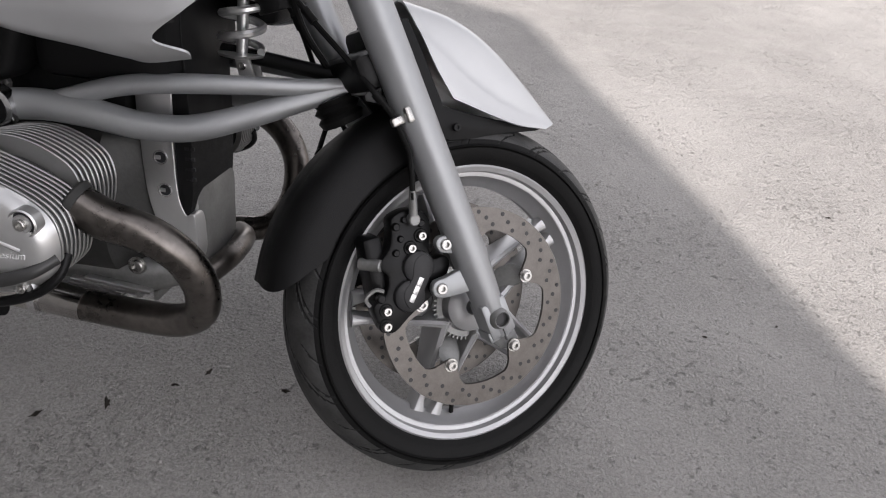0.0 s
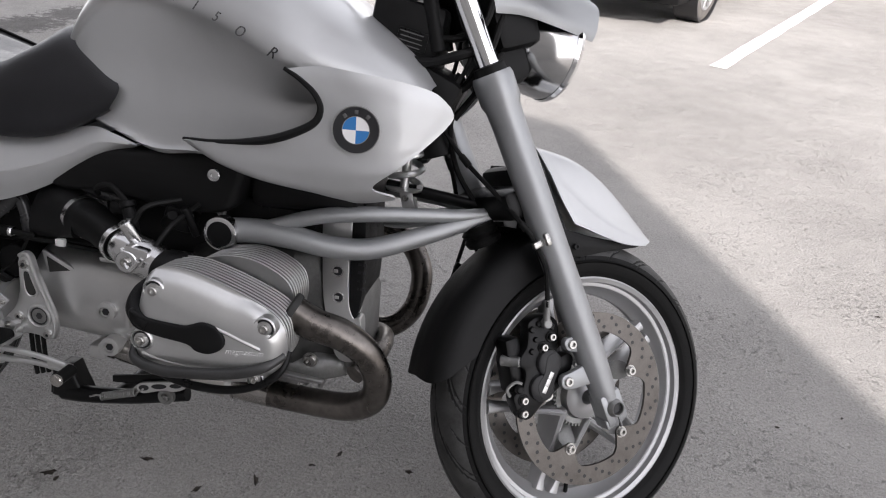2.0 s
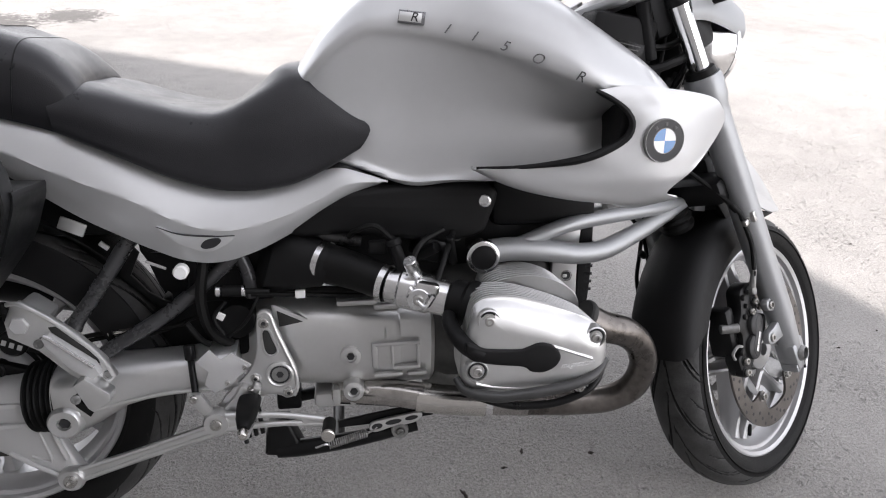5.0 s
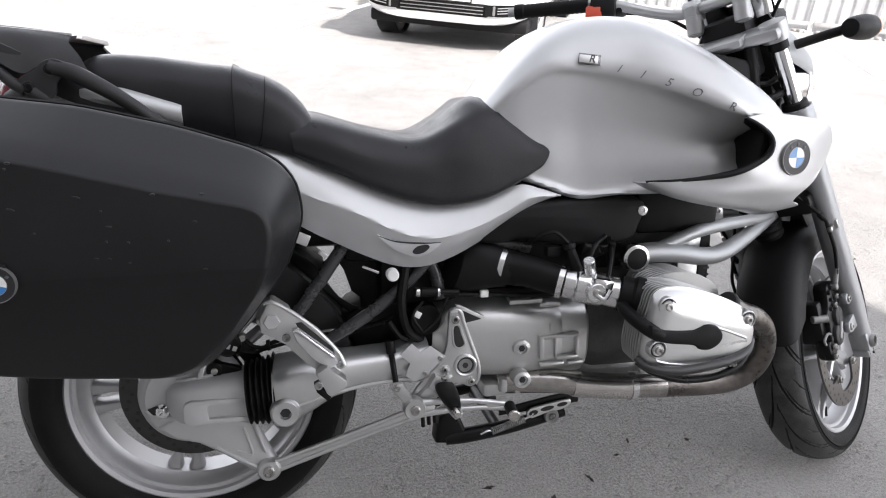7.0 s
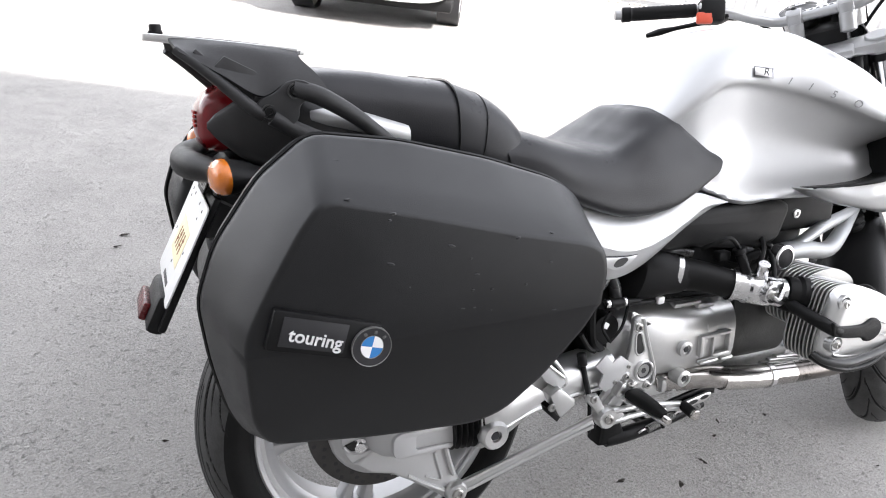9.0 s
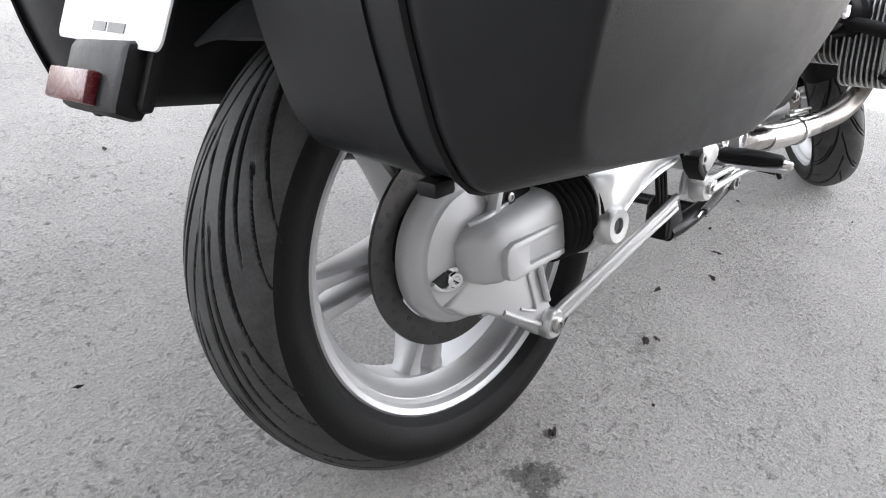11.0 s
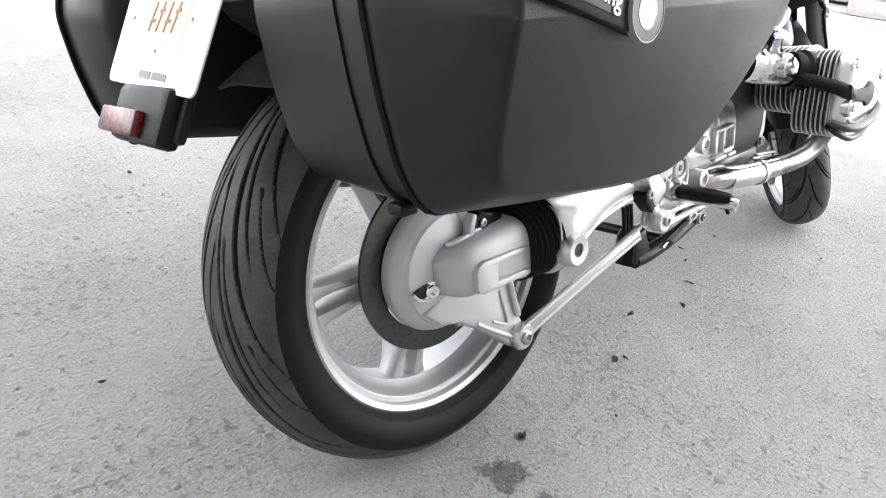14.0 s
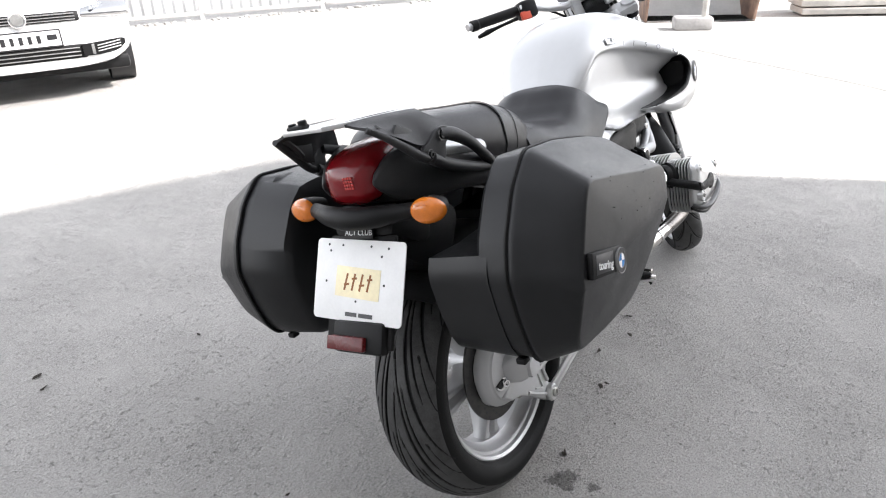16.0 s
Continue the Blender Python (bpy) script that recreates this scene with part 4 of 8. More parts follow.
caliper(-0.098, -1)
caliper(0.098, 1)
for s in (-1, 1):
    part("brake_hose", tube([(-0.34, 0.02 * s, 0.515), (-0.30, 0.022 * s, 0.457), (-0.2657, 0.030 * s, 0.412), (-0.228, 0.075 * s, 0.357), (-0.1936, 0.112 * s, 0.3057), (-0.175, 0.114 * s, 0.284), (-0.160, 0.1145 * s, 0.258), (-0.150, 0.115 * s, 0.238), (-0.1465, 0.115 * s, 0.216), (-0.1420, 0.112 * s, 0.182), (-0.1365, 0.104 * s, 0.155)], 0.0042, 60, 8), HOSE, bike, "braided black brake hose", MF)
    part("hose_ferrule", tube([(-0.272, 0.026 * s, 0.421), (-0.260, 0.035 * s, 0.404)], 0.0062, 4, 10), HOSE, bike, "", MF)
    part("hose_ferrule", tube([(-0.1985, 0.107 * s, 0.3125), (-0.190, 0.1125 * s, 0.3015)], 0.0062, 4, 10), HOSE, bike, "", MF)
    part("hose_union", tube([(-0.1425, 0.1125 * s, 0.188), (-0.1390, 0.108 * s, 0.170), (-0.1360, 0.104 * s, 0.153)], [0.0048, 0.0058, 0.0062], 8, 10), DARKALLOY, bike, "", MF)
    part("hose_clip", join(box((-0.158, 0.122 * s, 0.288), (0.010, 0.018, 0.022), 0.003, (0, -26, 0)), box((-0.170, 0.118 * s, 0.279), (0.020, 0.010, 0.012), 0.003, (0, -26, 0))), BOLT, bike, "bright hose clip", MF)

# front mudguard
rows = []
for y, r, a0, a1 in ((0.0, 0.330, 172, 104), (0.036, 0.327, 172.5, 105), (0.058, 0.317, 172, 107), (0.069, 0.297, 169, 110), (0.071, 0.262, 160, 112)):
    rows.append([(r * math.cos(radians(a)), -y, r * math.sin(radians(a))) for a in np.linspace(a0, a1, 9)])
mg = part("front_mudguard", surf(rows, 40, 4, 0.003, True), BLACK, bike, "black plastic front mudguard behind the fork", MF)
beak_rows = [
    [(-0.127, 0.0, 0.455), (-0.052, 0.0, 0.442), (0.012, 0.0, 0.411), (0.073, 0.0, 0.364), (0.147, 0.0, 0.296)],
    [(-0.135, -0.044, 0.443), (-0.056, -0.046, 0.424), (0.006, -0.046, 0.393), (0.070, -0.042, 0.346), (0.140, -0.030, 0.292)],
    [(-0.118, -0.058, 0.408), (-0.076, -0.058, 0.380), (-0.024, -0.057, 0.347), (0.034, -0.053, 0.319), (0.132, -0.040, 0.289)],
    [(-0.114, -0.0595, 0.402), (-0.073, -0.0600, 0.374), (-0.021, -0.0590, 0.341), (0.036, -0.0545, 0.3145), (0.130, -0.0410, 0.288)],
    [(-0.089, -0.064, 0.356), (-0.058, -0.064, 0.338), (-0.013, -0.062, 0.317), (0.042, -0.057, 0.299), (0.124, -0.044, 0.2855)],
    [(-0.0616, -0.066, 0.3167), (-0.030, -0.066, 0.307), (0.0064, -0.064, 0.2963), (0.0576, -0.058, 0.2846), (0.116, -0.046, 0.2815)],
]
part("mudguard_beak", surf(beak_rows, 28, 5, 0.003, True), SILVER, mg, "silver painted mudguard beak")
side = [(-0.175, 0.33), (-0.168, 0.418), (-0.135, 0.420), (-0.110, 0.375), (-0.075, 0.306), (-0.02, 0.296), (0.060, 0.287), (0.118, 0.284), (0.100, 0.278), (0.03, 0.270), (-0.01, 0.262), (-0.06, 0.256), (-0.12, 0.27)]
liner = join(prism(side, -0.050, -0.042, 0.002), prism(side, 0.042, 0.050, 0.002))
for v in liner.verts:
    v.co.y *= 1.22 - 0.45 * min(1, max(0, (v.co.x + 0.07) / 0.19))
part("beak_liner", join(liner, box((-0.155, 0, 0.36), (0.04, 0.12, 0.11), 0.012, (0, -20, 0))), BLACK, mg)
part("liner_screw", bolt((-0.052, -0.0595, 0.276), (0, -1, 0), 0.006, 0.004), BLACKMET, mg)
part("sensor_cable", tube([(-0.190, 0.080, 0.32), (-0.2176, 0.0836, 0.2275), (-0.232, 0.085, 0.18), (-0.25, 0.07, 0.14)], 0.0040, 24, 8), HOSE, mg)
part("cable_clip", box((-0.2130, 0.080, 0.2260), (0.020, 0.010, 0.014), 0.003, (0, 30, 0)), HOSE, mg)

# headlight, cowl, indicators, bars
hl = part("headlight", lathe([(0, -0.10), (0.03, -0.095), (0.06, -0.07), (0.078, -0.03), (0.085, 0.0), (0.088, 0.002), (0.088, -0.006), (0.086, -0.03), (0.07, -0.075), (0.03, -0.105), (0, -0.108)], (-0.088, 0, 0.628), (0.88, 0, 0.53), 40), MIRROR, bike, "round headlight with clear glass", MF)
part("lamp_rim", lathe([(0.082, -0.003), (0.089, -0.003), (0.091, 0.004), (0.088, 0.011), (0.083, 0.011)], (-0.088, 0, 0.628), (0.88, 0, 0.53), 48, close=True), CHROME, hl, "chrome headlight rim")
part("lamp_reflector", lathe([(0.0, -0.075), (0.03, -0.07), (0.06, -0.045), (0.08, -0.002)], (-0.088, 0, 0.628), (0.88, 0, 0.53), 40), MIRROR, hl)
g = part("lamp_glass", lathe([(0.083, 0.006), (0.075, 0.018), (0.055, 0.032), (0.03, 0.042), (0, 0.045)], (-0.088, 0, 0.628), (0.88, 0, 0.53), 40), GLASS, hl)
g.visible_shadow = False
part("headlight_bracket", join(box((-0.215, 0, 0.665), (0.085, 0.165, 0.13), 0.015, (0, -20, 0)), box((-0.20, 0, 0.755), (0.11, 0.15, 0.05), 0.012, (0, -10, 0)), box((-0.205, 0, 0.595), (0.075, 0.12, 0.10), 0.02, (0, -20, 0)), box((-0.27, 0, 0.70), (0.10, 0.10, 0.14), 0.012, (0, -20, 0))), BLACK, hl)
for q in ([(-0.25, -0.09, 0.70), (-0.275, -0.085, 0.62), (-0.33, -0.06, 0.60), (-0.37, -0.03, 0.64)], [(-0.23, -0.08, 0.66), (-0.26, -0.075, 0.57), (-0.30, -0.05, 0.52), (-0.36, -0.03, 0.55)], [(-0.21, -0.06, 0.62), (-0.25, -0.05, 0.54), (-0.29, -0.03, 0.48)]):
    part("lamp_cable", tube(q, 0.006, 24, 8), HOSE, hl)
cowl_rows = [
    [(-0.26, 0.0, 0.80), (-0.18, 0.0, 0.785), (-0.09, 0.0, 0.748), (-0.036, 0.0, 0.722)],
    [(-0.262, -0.05, 0.785), (-0.18, -0.05, 0.765), (-0.095, -0.050, 0.736), (-0.038, -0.047, 0.712)],
    [(-0.266, -0.085, 0.735), (-0.19, -0.086, 0.725), (-0.108, -0.085, 0.703), (-0.044, -0.078, 0.689)],
    [(-0.262, -0.096, 0.67), (-0.2, -0.097, 0.67), (-0.122, -0.096, 0.660), (-0.052, -0.086, 0.650)],
    [(-0.253, -0.090, 0.646), (-0.2, -0.090, 0.650), (-0.126, -0.092, 0.640), (-0.058, -0.082, 0.632)],
]
part("headlight_cowl", surf(cowl_rows, 28, 5, 0.003, True), FORKPAINT, hl, "silver headlight cowl")
for s in (-1, 1):
    ind = part("front_indicator", lathe([(0, 0), (0.019, 0.002), (0.0225, 0.012), (0.0265, 0.045), (0.0275, 0.075), (0.026, 0.095), (0, 0.097)], (-0.160, 0.196 * s, 0.700), (0.86, 0.34 * s, 0.82), 28), BLACK, bike, "black indicator pod with an orange lens", MF)
    part("stalk", tube([(-0.185, 0.09 * s, 0.690), (-0.150, 0.14 * s, 0.700), (-0.130, 0.19 * s, 0.706)], 0.0105, 12, 10), HOSE, ind)
    part("lens", lathe([(0.0255, 0), (0.0245, 0.010), (0.016, 0.018), (0, 0.021)], (-0.064, 0.2095 * s, 0.7113), (0.86, 0.34 * s, 0.82), 24), ORANGE, ind, "orange indicator lens")

bar = part("handlebar", tube([(-0.545, 0.405, 0.8715), (-0.532, 0.383, 0.8680), (-0.458, 0.242, 0.8490), (-0.425, 0.185, 0.8320), (-0.375, 0.135, 0.8080), (-0.345, 0.090, 0.7920), (-0.345, 0.05, 0.790), (-0.345, -0.05, 0.790), (-0.345, -0.090, 0.7920), (-0.375, -0.135, 0.8080), (-0.425, -0.185, 0.8320), (-0.458, -0.242, 0.8490), (-0.532, -0.383, 0.8680), (-0.545, -0.405, 0.8715)], 0.0115, 90, 14), CROWN, bike, "silver handlebar with black rubber grips", MF)
for s in (-1, 1):
    e0, e1 = Vector((-0.457, 0.243 * s, 0.8485)), Vector((-0.526, 0.374 * s, 0.8670))
    d = (e1 - e0).normalized()
    prof = []
    L = (e1 - e0).length
    for k in range(30):
        prof.append((0.0165 if k % 2 else 0.0152, L * k / 29))
    prof = [(0.011, 0)] + prof + [(0.0175, L + 0.001), (0.0175, L + 0.020), (0.012, L + 0.022), (0, L + 0.022)]
    part("grip", lathe(prof, e0, e1, 20), HOSE, bar, "ribbed black rubber grip")
    sw = part("switch_housing", join(box((-0.446, 0.212 * s, 0.838), (0.050, 0.058, 0.056), 0.01, (10 * s, 0, 28 * s)), box((-0.412, 0.196 * s, 0.829), (0.05, 0.03, 0.03), 0.008, (-16 * s, 0, 12 * s))), BLACK, bar)
    part("switch_button", box((-0.472, 0.222 * s, 0.823), (0.014, 0.036, 0.026), 0.004, (10 * s, 0, 28 * s)), REDSW, bar, "red switch button")
    part("switch_rocker", box((-0.470, 0.222 * s, 0.851), (0.01, 0.016, 0.014), 0.003, (10 * s, 0, 28 * s)), LIGHTINK, bar)
    lev = part("lever", tube([(-0.400, 0.190 * s, 0.826), (-0.388, 0.225 * s, 0.828), (-0.384, 0.285 * s, 0.832), (-0.3795, 0.345 * s, 0.836), (-0.3780, 0.372 * s, 0.836), (-0.3775, 0.380 * s, 0.836), (-0.3772, 0.388 * s, 0.836)], [0.010, 0.009, 0.0065, 0.0055, 0.006, 0.0095, 0.006], 34, 10), BLACKMET, bar, "black hand lever")
    part("bar_clamp", join(box((-0.345, 0.052 * s, 0.768), (0.034, 0.03, 0.07), 0.008, (0, -20, 0)), rod((-0.350, 0.052 * s - 0.016, 0.792), (-0.350, 0.052 * s + 0.016, 0.792), 0.019)), CROWN, bar)
    part("clamp_riser", rod((-0.347, 0.052 * s, 0.735), (-0.350, 0.052 * s, 0.775), 0.017, seg=24), CROWN, bar)
    part("clamp_screw", bolt((-0.330, 0.052 * s, 0.806), (-0.1, 0, 1), 0.0062, 0.004), INK, bar)
    part("clamp_cap", bolt((-0.352, 0.052 * s, 0.811), (-0.2, 0, 1), 0.007, 0.004), INK, bar)
    part("cable", tube([(-0.400, 0.19 * s, 0.822), (-0.30, 0.14 * s, 0.81), (-0.25, 0.06 * s, 0.72), (-0.26, 0.03 * s, 0.6), (-0.3, 0.02 * s, 0.5)], 0.004, 30, 8), HOSE, bar)
    dial = part("instrument_dial", lathe([(0, -0.06), (0.038, -0.055), (0.044, -0.01), (0.047, 0.0), (0.047, 0.006), (0.043, 0.007), (0.042, 0.001), (0, 0.001)], (-0.275, 0.052 * s, 0.815), (-0.75, 0.052 * s, 1.69), 32), CHROME, bike, "round instrument with a chrome ring", MF)
    part("dial_face", lathe([(0, 0.0018), (0.041, 0.0018), (0.041, 0.001)], (-0.275, 0.052 * s, 0.815), (-0.75, 0.052 * s, 1.69), 32), INK, dial)
    part("needle", box((-0.276, 0.052 * s, 0.818), (0.003, 0.028, 0.001), 0, (0, -28, 30)), LIGHTINK, dial)
wl = part("warning_light_panel", box((-0.30, 0, 0.80), (0.05, 0.09, 0.012), 0.005, (0, -28, 0)), ALLOY, bike, "silver panel with a row of warning lights", MF)
for k in range(6):
    part("warning_light", lathe([(0, 0.002), (0.004, 0.002), (0.005, 0), (0.005, -0.002)], (-0.305, -0.035 + 0.014 * k, 0.8075), (-0.78, -0.035 + 0.014 * k, 1.69), 12), INK, wl)

# frame head and the black box with its label behind the fork
part("steering_head", join(rod((1.17, 0, 0.70), (1.09, 0, 0.93), 0.034), box((1.105, 0, 0.895), (0.12, 0.118, 0.105), 0.012, (0, 8, 0)), box((1.15, 0, 0.80), (0.09, 0.15, 0.09), 0.015, (0, 25, 0)), rod((1.137, -0.052, 0.968), (1.160, -0.052, 0.872), 0.0125), rod((1.137, 0.052, 0.968), (1.160, 0.052, 0.872), 0.0125), tube([(1.10, -0.066, 0.858), (1.15, -0.074, 0.856), (1.20, -0.074, 0.872), (1.235, -0.05, 0.885)], 0.008, 20, 8)), BLACK, bike, "black frame head")
lab = part("type_label", box((1.117, -0.060, 0.887), (0.050, 0.002, 0.030), 0.001, (0, 12, 0)), BLACKMET, bike)
for k in range(4):
    part("label_line", box((1.1165 - 0.0012 * k, -0.0614, 0.8975 - 0.0068 * k), (0.040 - 0.005 * (k % 2), 0.0008, 0.0017), 0, (0, 12, 0)), DULLINK, lab)
part("wiring", join(tube([(1.2, -0.05, 0.84), (1.17, -0.06, 0.79), (1.12, -0.05, 0.77)], 0.008, 20, 8), tube([(1.22, -0.03, 0.85), (1.19, -0.05, 0.78), (1.2, -0.02, 0.69), (1.24, 0.0, 0.62)], 0.005, 24, 8), tube([(1.2, 0.04, 0.83), (1.17, 0.03, 0.74), (1.13, 0.03, 0.7)], 0.008, 20, 8)), HOSE, bike)

# tank
X = [0.555, 0.60, 0.66, 0.73, 0.80, 0.87, 0.95, 0.99, 1.03, 1.09, 1.14, 1.165]
ZT = [0.862, 0.921, 0.977, 1.009, 1.020, 1.012, 0.979, 0.956, 0.932, 0.893, 0.854, 0.826]
ZS = [0.825, 0.875, 0.916, 0.918, 0.906, 0.888, 0.858, 0.846, 0.838, 0.828, 0.815, 0.80]
WS = [0.108, 0.133, 0.148, 0.159, 0.179, 0.212, 0.249, 0.257, 0.252, 0.230, 0.19, 0.15]
WR = [0.105, 0.130, 0.143, 0.151, 0.164, 0.182, 0.206, 0.212, 0.200, 0.163, 0.15, 0.14]
WI = [w - d for w, d in zip(WR, [0, 0.003, 0.009, 0.012, 0.014, 0.017, 0.022, 0.028, 0.026, 0.010, 0, 0])]
ZB = [0.735, 0.722, 0.702, 0.679, 0.686, 0.690, 0.696, 0.708, 0.735, 0.775, 0.795, 0.805]
Q = list(zip(X, ZT, ZS, WS, WR, ZB, WI))
tank_rows = [
    [(x, 0, zt) for x, zt, zs, ws, wr, zb, wi in Q],
    [(x, -0.45 * ws, zt - 0.005) for x, zt, zs, ws, wr, zb, wi in Q],
    [(x, -0.79 * ws, zs + 0.70 * (zt - zs)) for x, zt, zs, ws, wr, zb, wi in Q],
    [(x, -0.955 * ws, zs + 0.22 * (zt - zs) + 0.004) for x, zt, zs, ws, wr, zb, wi in Q],
    [(x, -ws, zs + 0.002) for x, zt, zs, ws, wr, zb, wi in Q],
    [(x, -ws + 0.0006, zs - 0.0065) for x, zt, zs, ws, wr, zb, wi in Q],
    [(x, -ws + 0.0035 + 0.12 * (ws - wi), zs - 0.0115) for x, zt, zs, ws, wr, zb, wi in Q],
    [(x, -ws * 0.52 - wi * 0.48, zs - 0.030) for x, zt, zs, ws, wr, zb, wi in Q],
    [(x, -wi - 0.12 * (ws - wi), zs - 0.45 * (zs - zb)) for x, zt, zs, ws, wr, zb, wi in Q],
    [(x, -wr * 0.6 - wi * 0.4, zb + min(0.06, 0.42 * (zs - zb))) for x, zt, zs, ws, wr, zb, wi in Q],
    [(x, -wr + 0.002, zb + min(0.016, 0.2 * (zs - zb))) for x, zt, zs, ws, wr, zb, wi in Q],
    [(x, -wr - 0.006, zb + min(0.006, 0.1 * (zs - zb))) for x, zt, zs, ws, wr, zb, wi in Q],
    [(x, -wr + 0.02, zb - 0.002) for x, zt, zs, ws, wr, zb, wi in Q],
    [(x, 0, zb - 0.004) for x, zt, zs, ws, wr, zb, wi in Q],
]
tank = part("fuel_tank", surf(tank_rows, 64, 6, 0.0, True), SILVER, bike, "silver metallic fuel tank with recessed knee panels", sharp=60)


def wing_y(x, z):
    y = 0.279
    y -= 2.4 * max(0, x - 1.06) ** 2 + 0.30 * max(0, 0.96 - x)
    y -= 6.0 * max(0, z - 0.80) ** 2 + 9.0 * max(0, 0.72 - z) ** 2
    return y


wing_xz = [
    [(0.982, 0.836), (1.033, 0.843), (1.08, 0.840), (1.143, 0.832), (1.186, 0.821), (1.208, 0.803)],
    [(1.008, 0.823), (1.05, 0.826), (1.09, 0.823), (1.14, 0.816), (1.185, 0.806), (1.212, 0.795)],
    [(1.032, 0.805), (1.06, 0.803), (1.1, 0.797), (1.14, 0.791), (1.18, 0.786), (1.213, 0.787)],
    [(1.039, 0.786), (1.065, 0.775), (1.1, 0.768), (1.14, 0.762), (1.17, 0.760), (1.202, 0.770)],
    [(1.025, 0.763), (1.06, 0.746), (1.095, 0.736), (1.125, 0.731), (1.15, 0.733), (1.178, 0.744)],
    [(0.97, 0.739), (1.02, 0.72), (1.06, 0.71), (1.095, 0.705), (1.125, 0.706), (1.148, 0.716)],
    [(0.893, 0.725), (0.95, 0.702), (1.01, 0.69), (1.06, 0.685), (1.09, 0.683), (1.1115, 0.684)],
    [(0.82, 0.719), (0.88, 0.692), (0.95, 0.677), (1.02, 0.667), (1.072, 0.6615), (1.140, 0.670)],
]
edge_xz = [(0.82, 0.721), (0.893, 0.726), (0.97, 0.740), (1.025, 0.764), (1.039, 0.786), (1.031, 0.806), (1.008, 0.824), (0.984, 0.836)]
under_xz = [(0.82, 0.716), (0.86, 0.698), (0.95, 0.674), (1.02, 0.662), (1.074, 0.651), (1.134, 0.661)]
for s in (-1, 1):
    rows = [[(x, s * wing_y(x, z), z) for x, z in r] for r in wing_xz]
    rows.append([(x, s * (wing_y(x, z) - 0.05 + 0.032 * min(1.0, max(0.0, (x - 1.02) / 0.06))), z - 0.002) for x, z in under_xz])
    w = part("tank_wing", surf(rows, 40, 5, 0.003 * (1 if s > 0 else 1)), SILVER, tank, "silver side fairing with an air scoop")
    part("scoop_trim", tube([(x, s * (wing_y(x, z) - 0.002), z) for x, z in edge_xz], [0.0022, 0.0028, 0.004, 0.006, 0.0065, 0.006, 0.0045, 0.003], 50, 8), BLACK, w, "black rubber edge trim")
    lip = [[(x, s * (wing_y(x, z) - 0.004), z) for x, z in edge_xz], [(x + 0.03, s * (wing_y(x, z) - 0.05), z - 0.002 + (-0.008 if z < 0.77 else -0.01)) for x, z in edge_xz], [(x + 0.045, s * 0.165, z + (-0.012 if z < 0.77 else -0.01)) for x, z in edge_xz]]
    part("scoop_lining", surf(lip, 40, 5, 0.002), BLACK, w, "matt black scoop lining")
    part("scoop_back", prism([(1.02, 0.69), (1.09, 0.69), (1.10, 0.80), (1.06, 0.825), (1.03, 0.81)], s * 0.16, s * 0.262, 0.004), BLACK, w)


def roundel(parent, c, n, up, r):
    """A round badge with a dark ring and four quarter fields."""
    n, up = Vector(n).normalized(), Vector(up)
    xx = up.cross(n).normalized()
    yy = n.cross(xx)
    M = Matrix.Translation(c) @ Matrix((xx, yy, n)).transposed().to_4x4()
    b = part("roundel_badge", lathe([(0, -0.004), (r, -0.004), (r, 0.001), (r * 0.985, 0.0028), (r * 0.955, 0.0026), (r * 0.95, 0.0018), (0, 0.0018)], (0, 0, 0), (0, 0, 1), 48), DARKALLOY, parent, "round badge with a black ring and blue and white quarters", M)
    part("badge_ring", lathe([(r * 0.56, 0.0022), (r * 0.95, 0.0022), (r * 0.95, 0.001), (r * 0.56, 0.001)], (0, 0, 0), (0, 0, 1), 48, close=True), INK, b)
    part("ring_edge", lathe([(r * 0.555, 0.0025), (r * 0.58, 0.0025), (r * 0.58, 0.001), (r * 0.555, 0.001)], (0, 0, 0), (0, 0, 1), 48, close=True), DARKALLOY, b)
    for k in range(4):
        bm = bmesh.new()
        c0 = bm.verts.new((0, 0, 0.0022))
        arc = [bm.verts.new((r * 0.555 * math.cos(a), r * 0.555 * math.sin(a), 0.0022)) for a in np.linspace(k * math.pi / 2, (k + 1) * math.pi / 2, 10)]
        bm.faces.new([c0] + arc)
        part("badge_quarter", bm, BLUE if k % 2 else BADGEW, b)
    for k in (-1, 0, 1):
        a = radians(90 - 40 * k)
        part("brand_mark", box((r * 0.74 * math.cos(a), r * 0.74 * math.sin(a), 0.0024), (r * 0.15, r * 0.17, 0.001), 0.0006, (0, 0, -40 * k)), DULLINK, b)
    return b


for s in (-1, 1):
    gx, gz = (wing_y(1.098, 0.765) - wing_y(1.078, 0.765)) / 0.02, (wing_y(1.088, 0.775) - wing_y(1.088, 0.755)) / 0.02
    roundel(tank, (1.089, s * (wing_y(1.089, 0.765) + 0.0015), 0.765), (-gx, s, -gz), (0, 0, 1), 0.0325)


def letter(parent, txt, size, c, xdir, n, material, slant=0.0, bold=0.0):
    n, xdir = Vector(n).normalized(), Vector(xdir).normalized()
    xdir = (xdir - n * xdir.dot(n)).normalized()
    M = Matrix.Translation(c) @ Matrix((xdir, n.cross(xdir), n)).transposed().to_4x4()
    return part("lettering", text_mesh(txt, size, 0.0004, slant, bold), material, parent, "", M)


def on_tank(x, z):
    """The tank's right skin near (x, z) above the knee recess, and its outward normal."""
    zs, ws, zt = np.interp(x, X, ZS), np.interp(x, X, WS), np.interp(x, X, ZT)
    pts = [(ws, zs), (0.955 * ws, zs + 0.22 * (zt - zs) + 0.004), (0.79 * ws, zs + 0.70 * (zt - zs))]
    y = float(np.interp(z, [p[1] for p in pts], [p[0] for p in pts]))
    return Vector((x, -y, z))


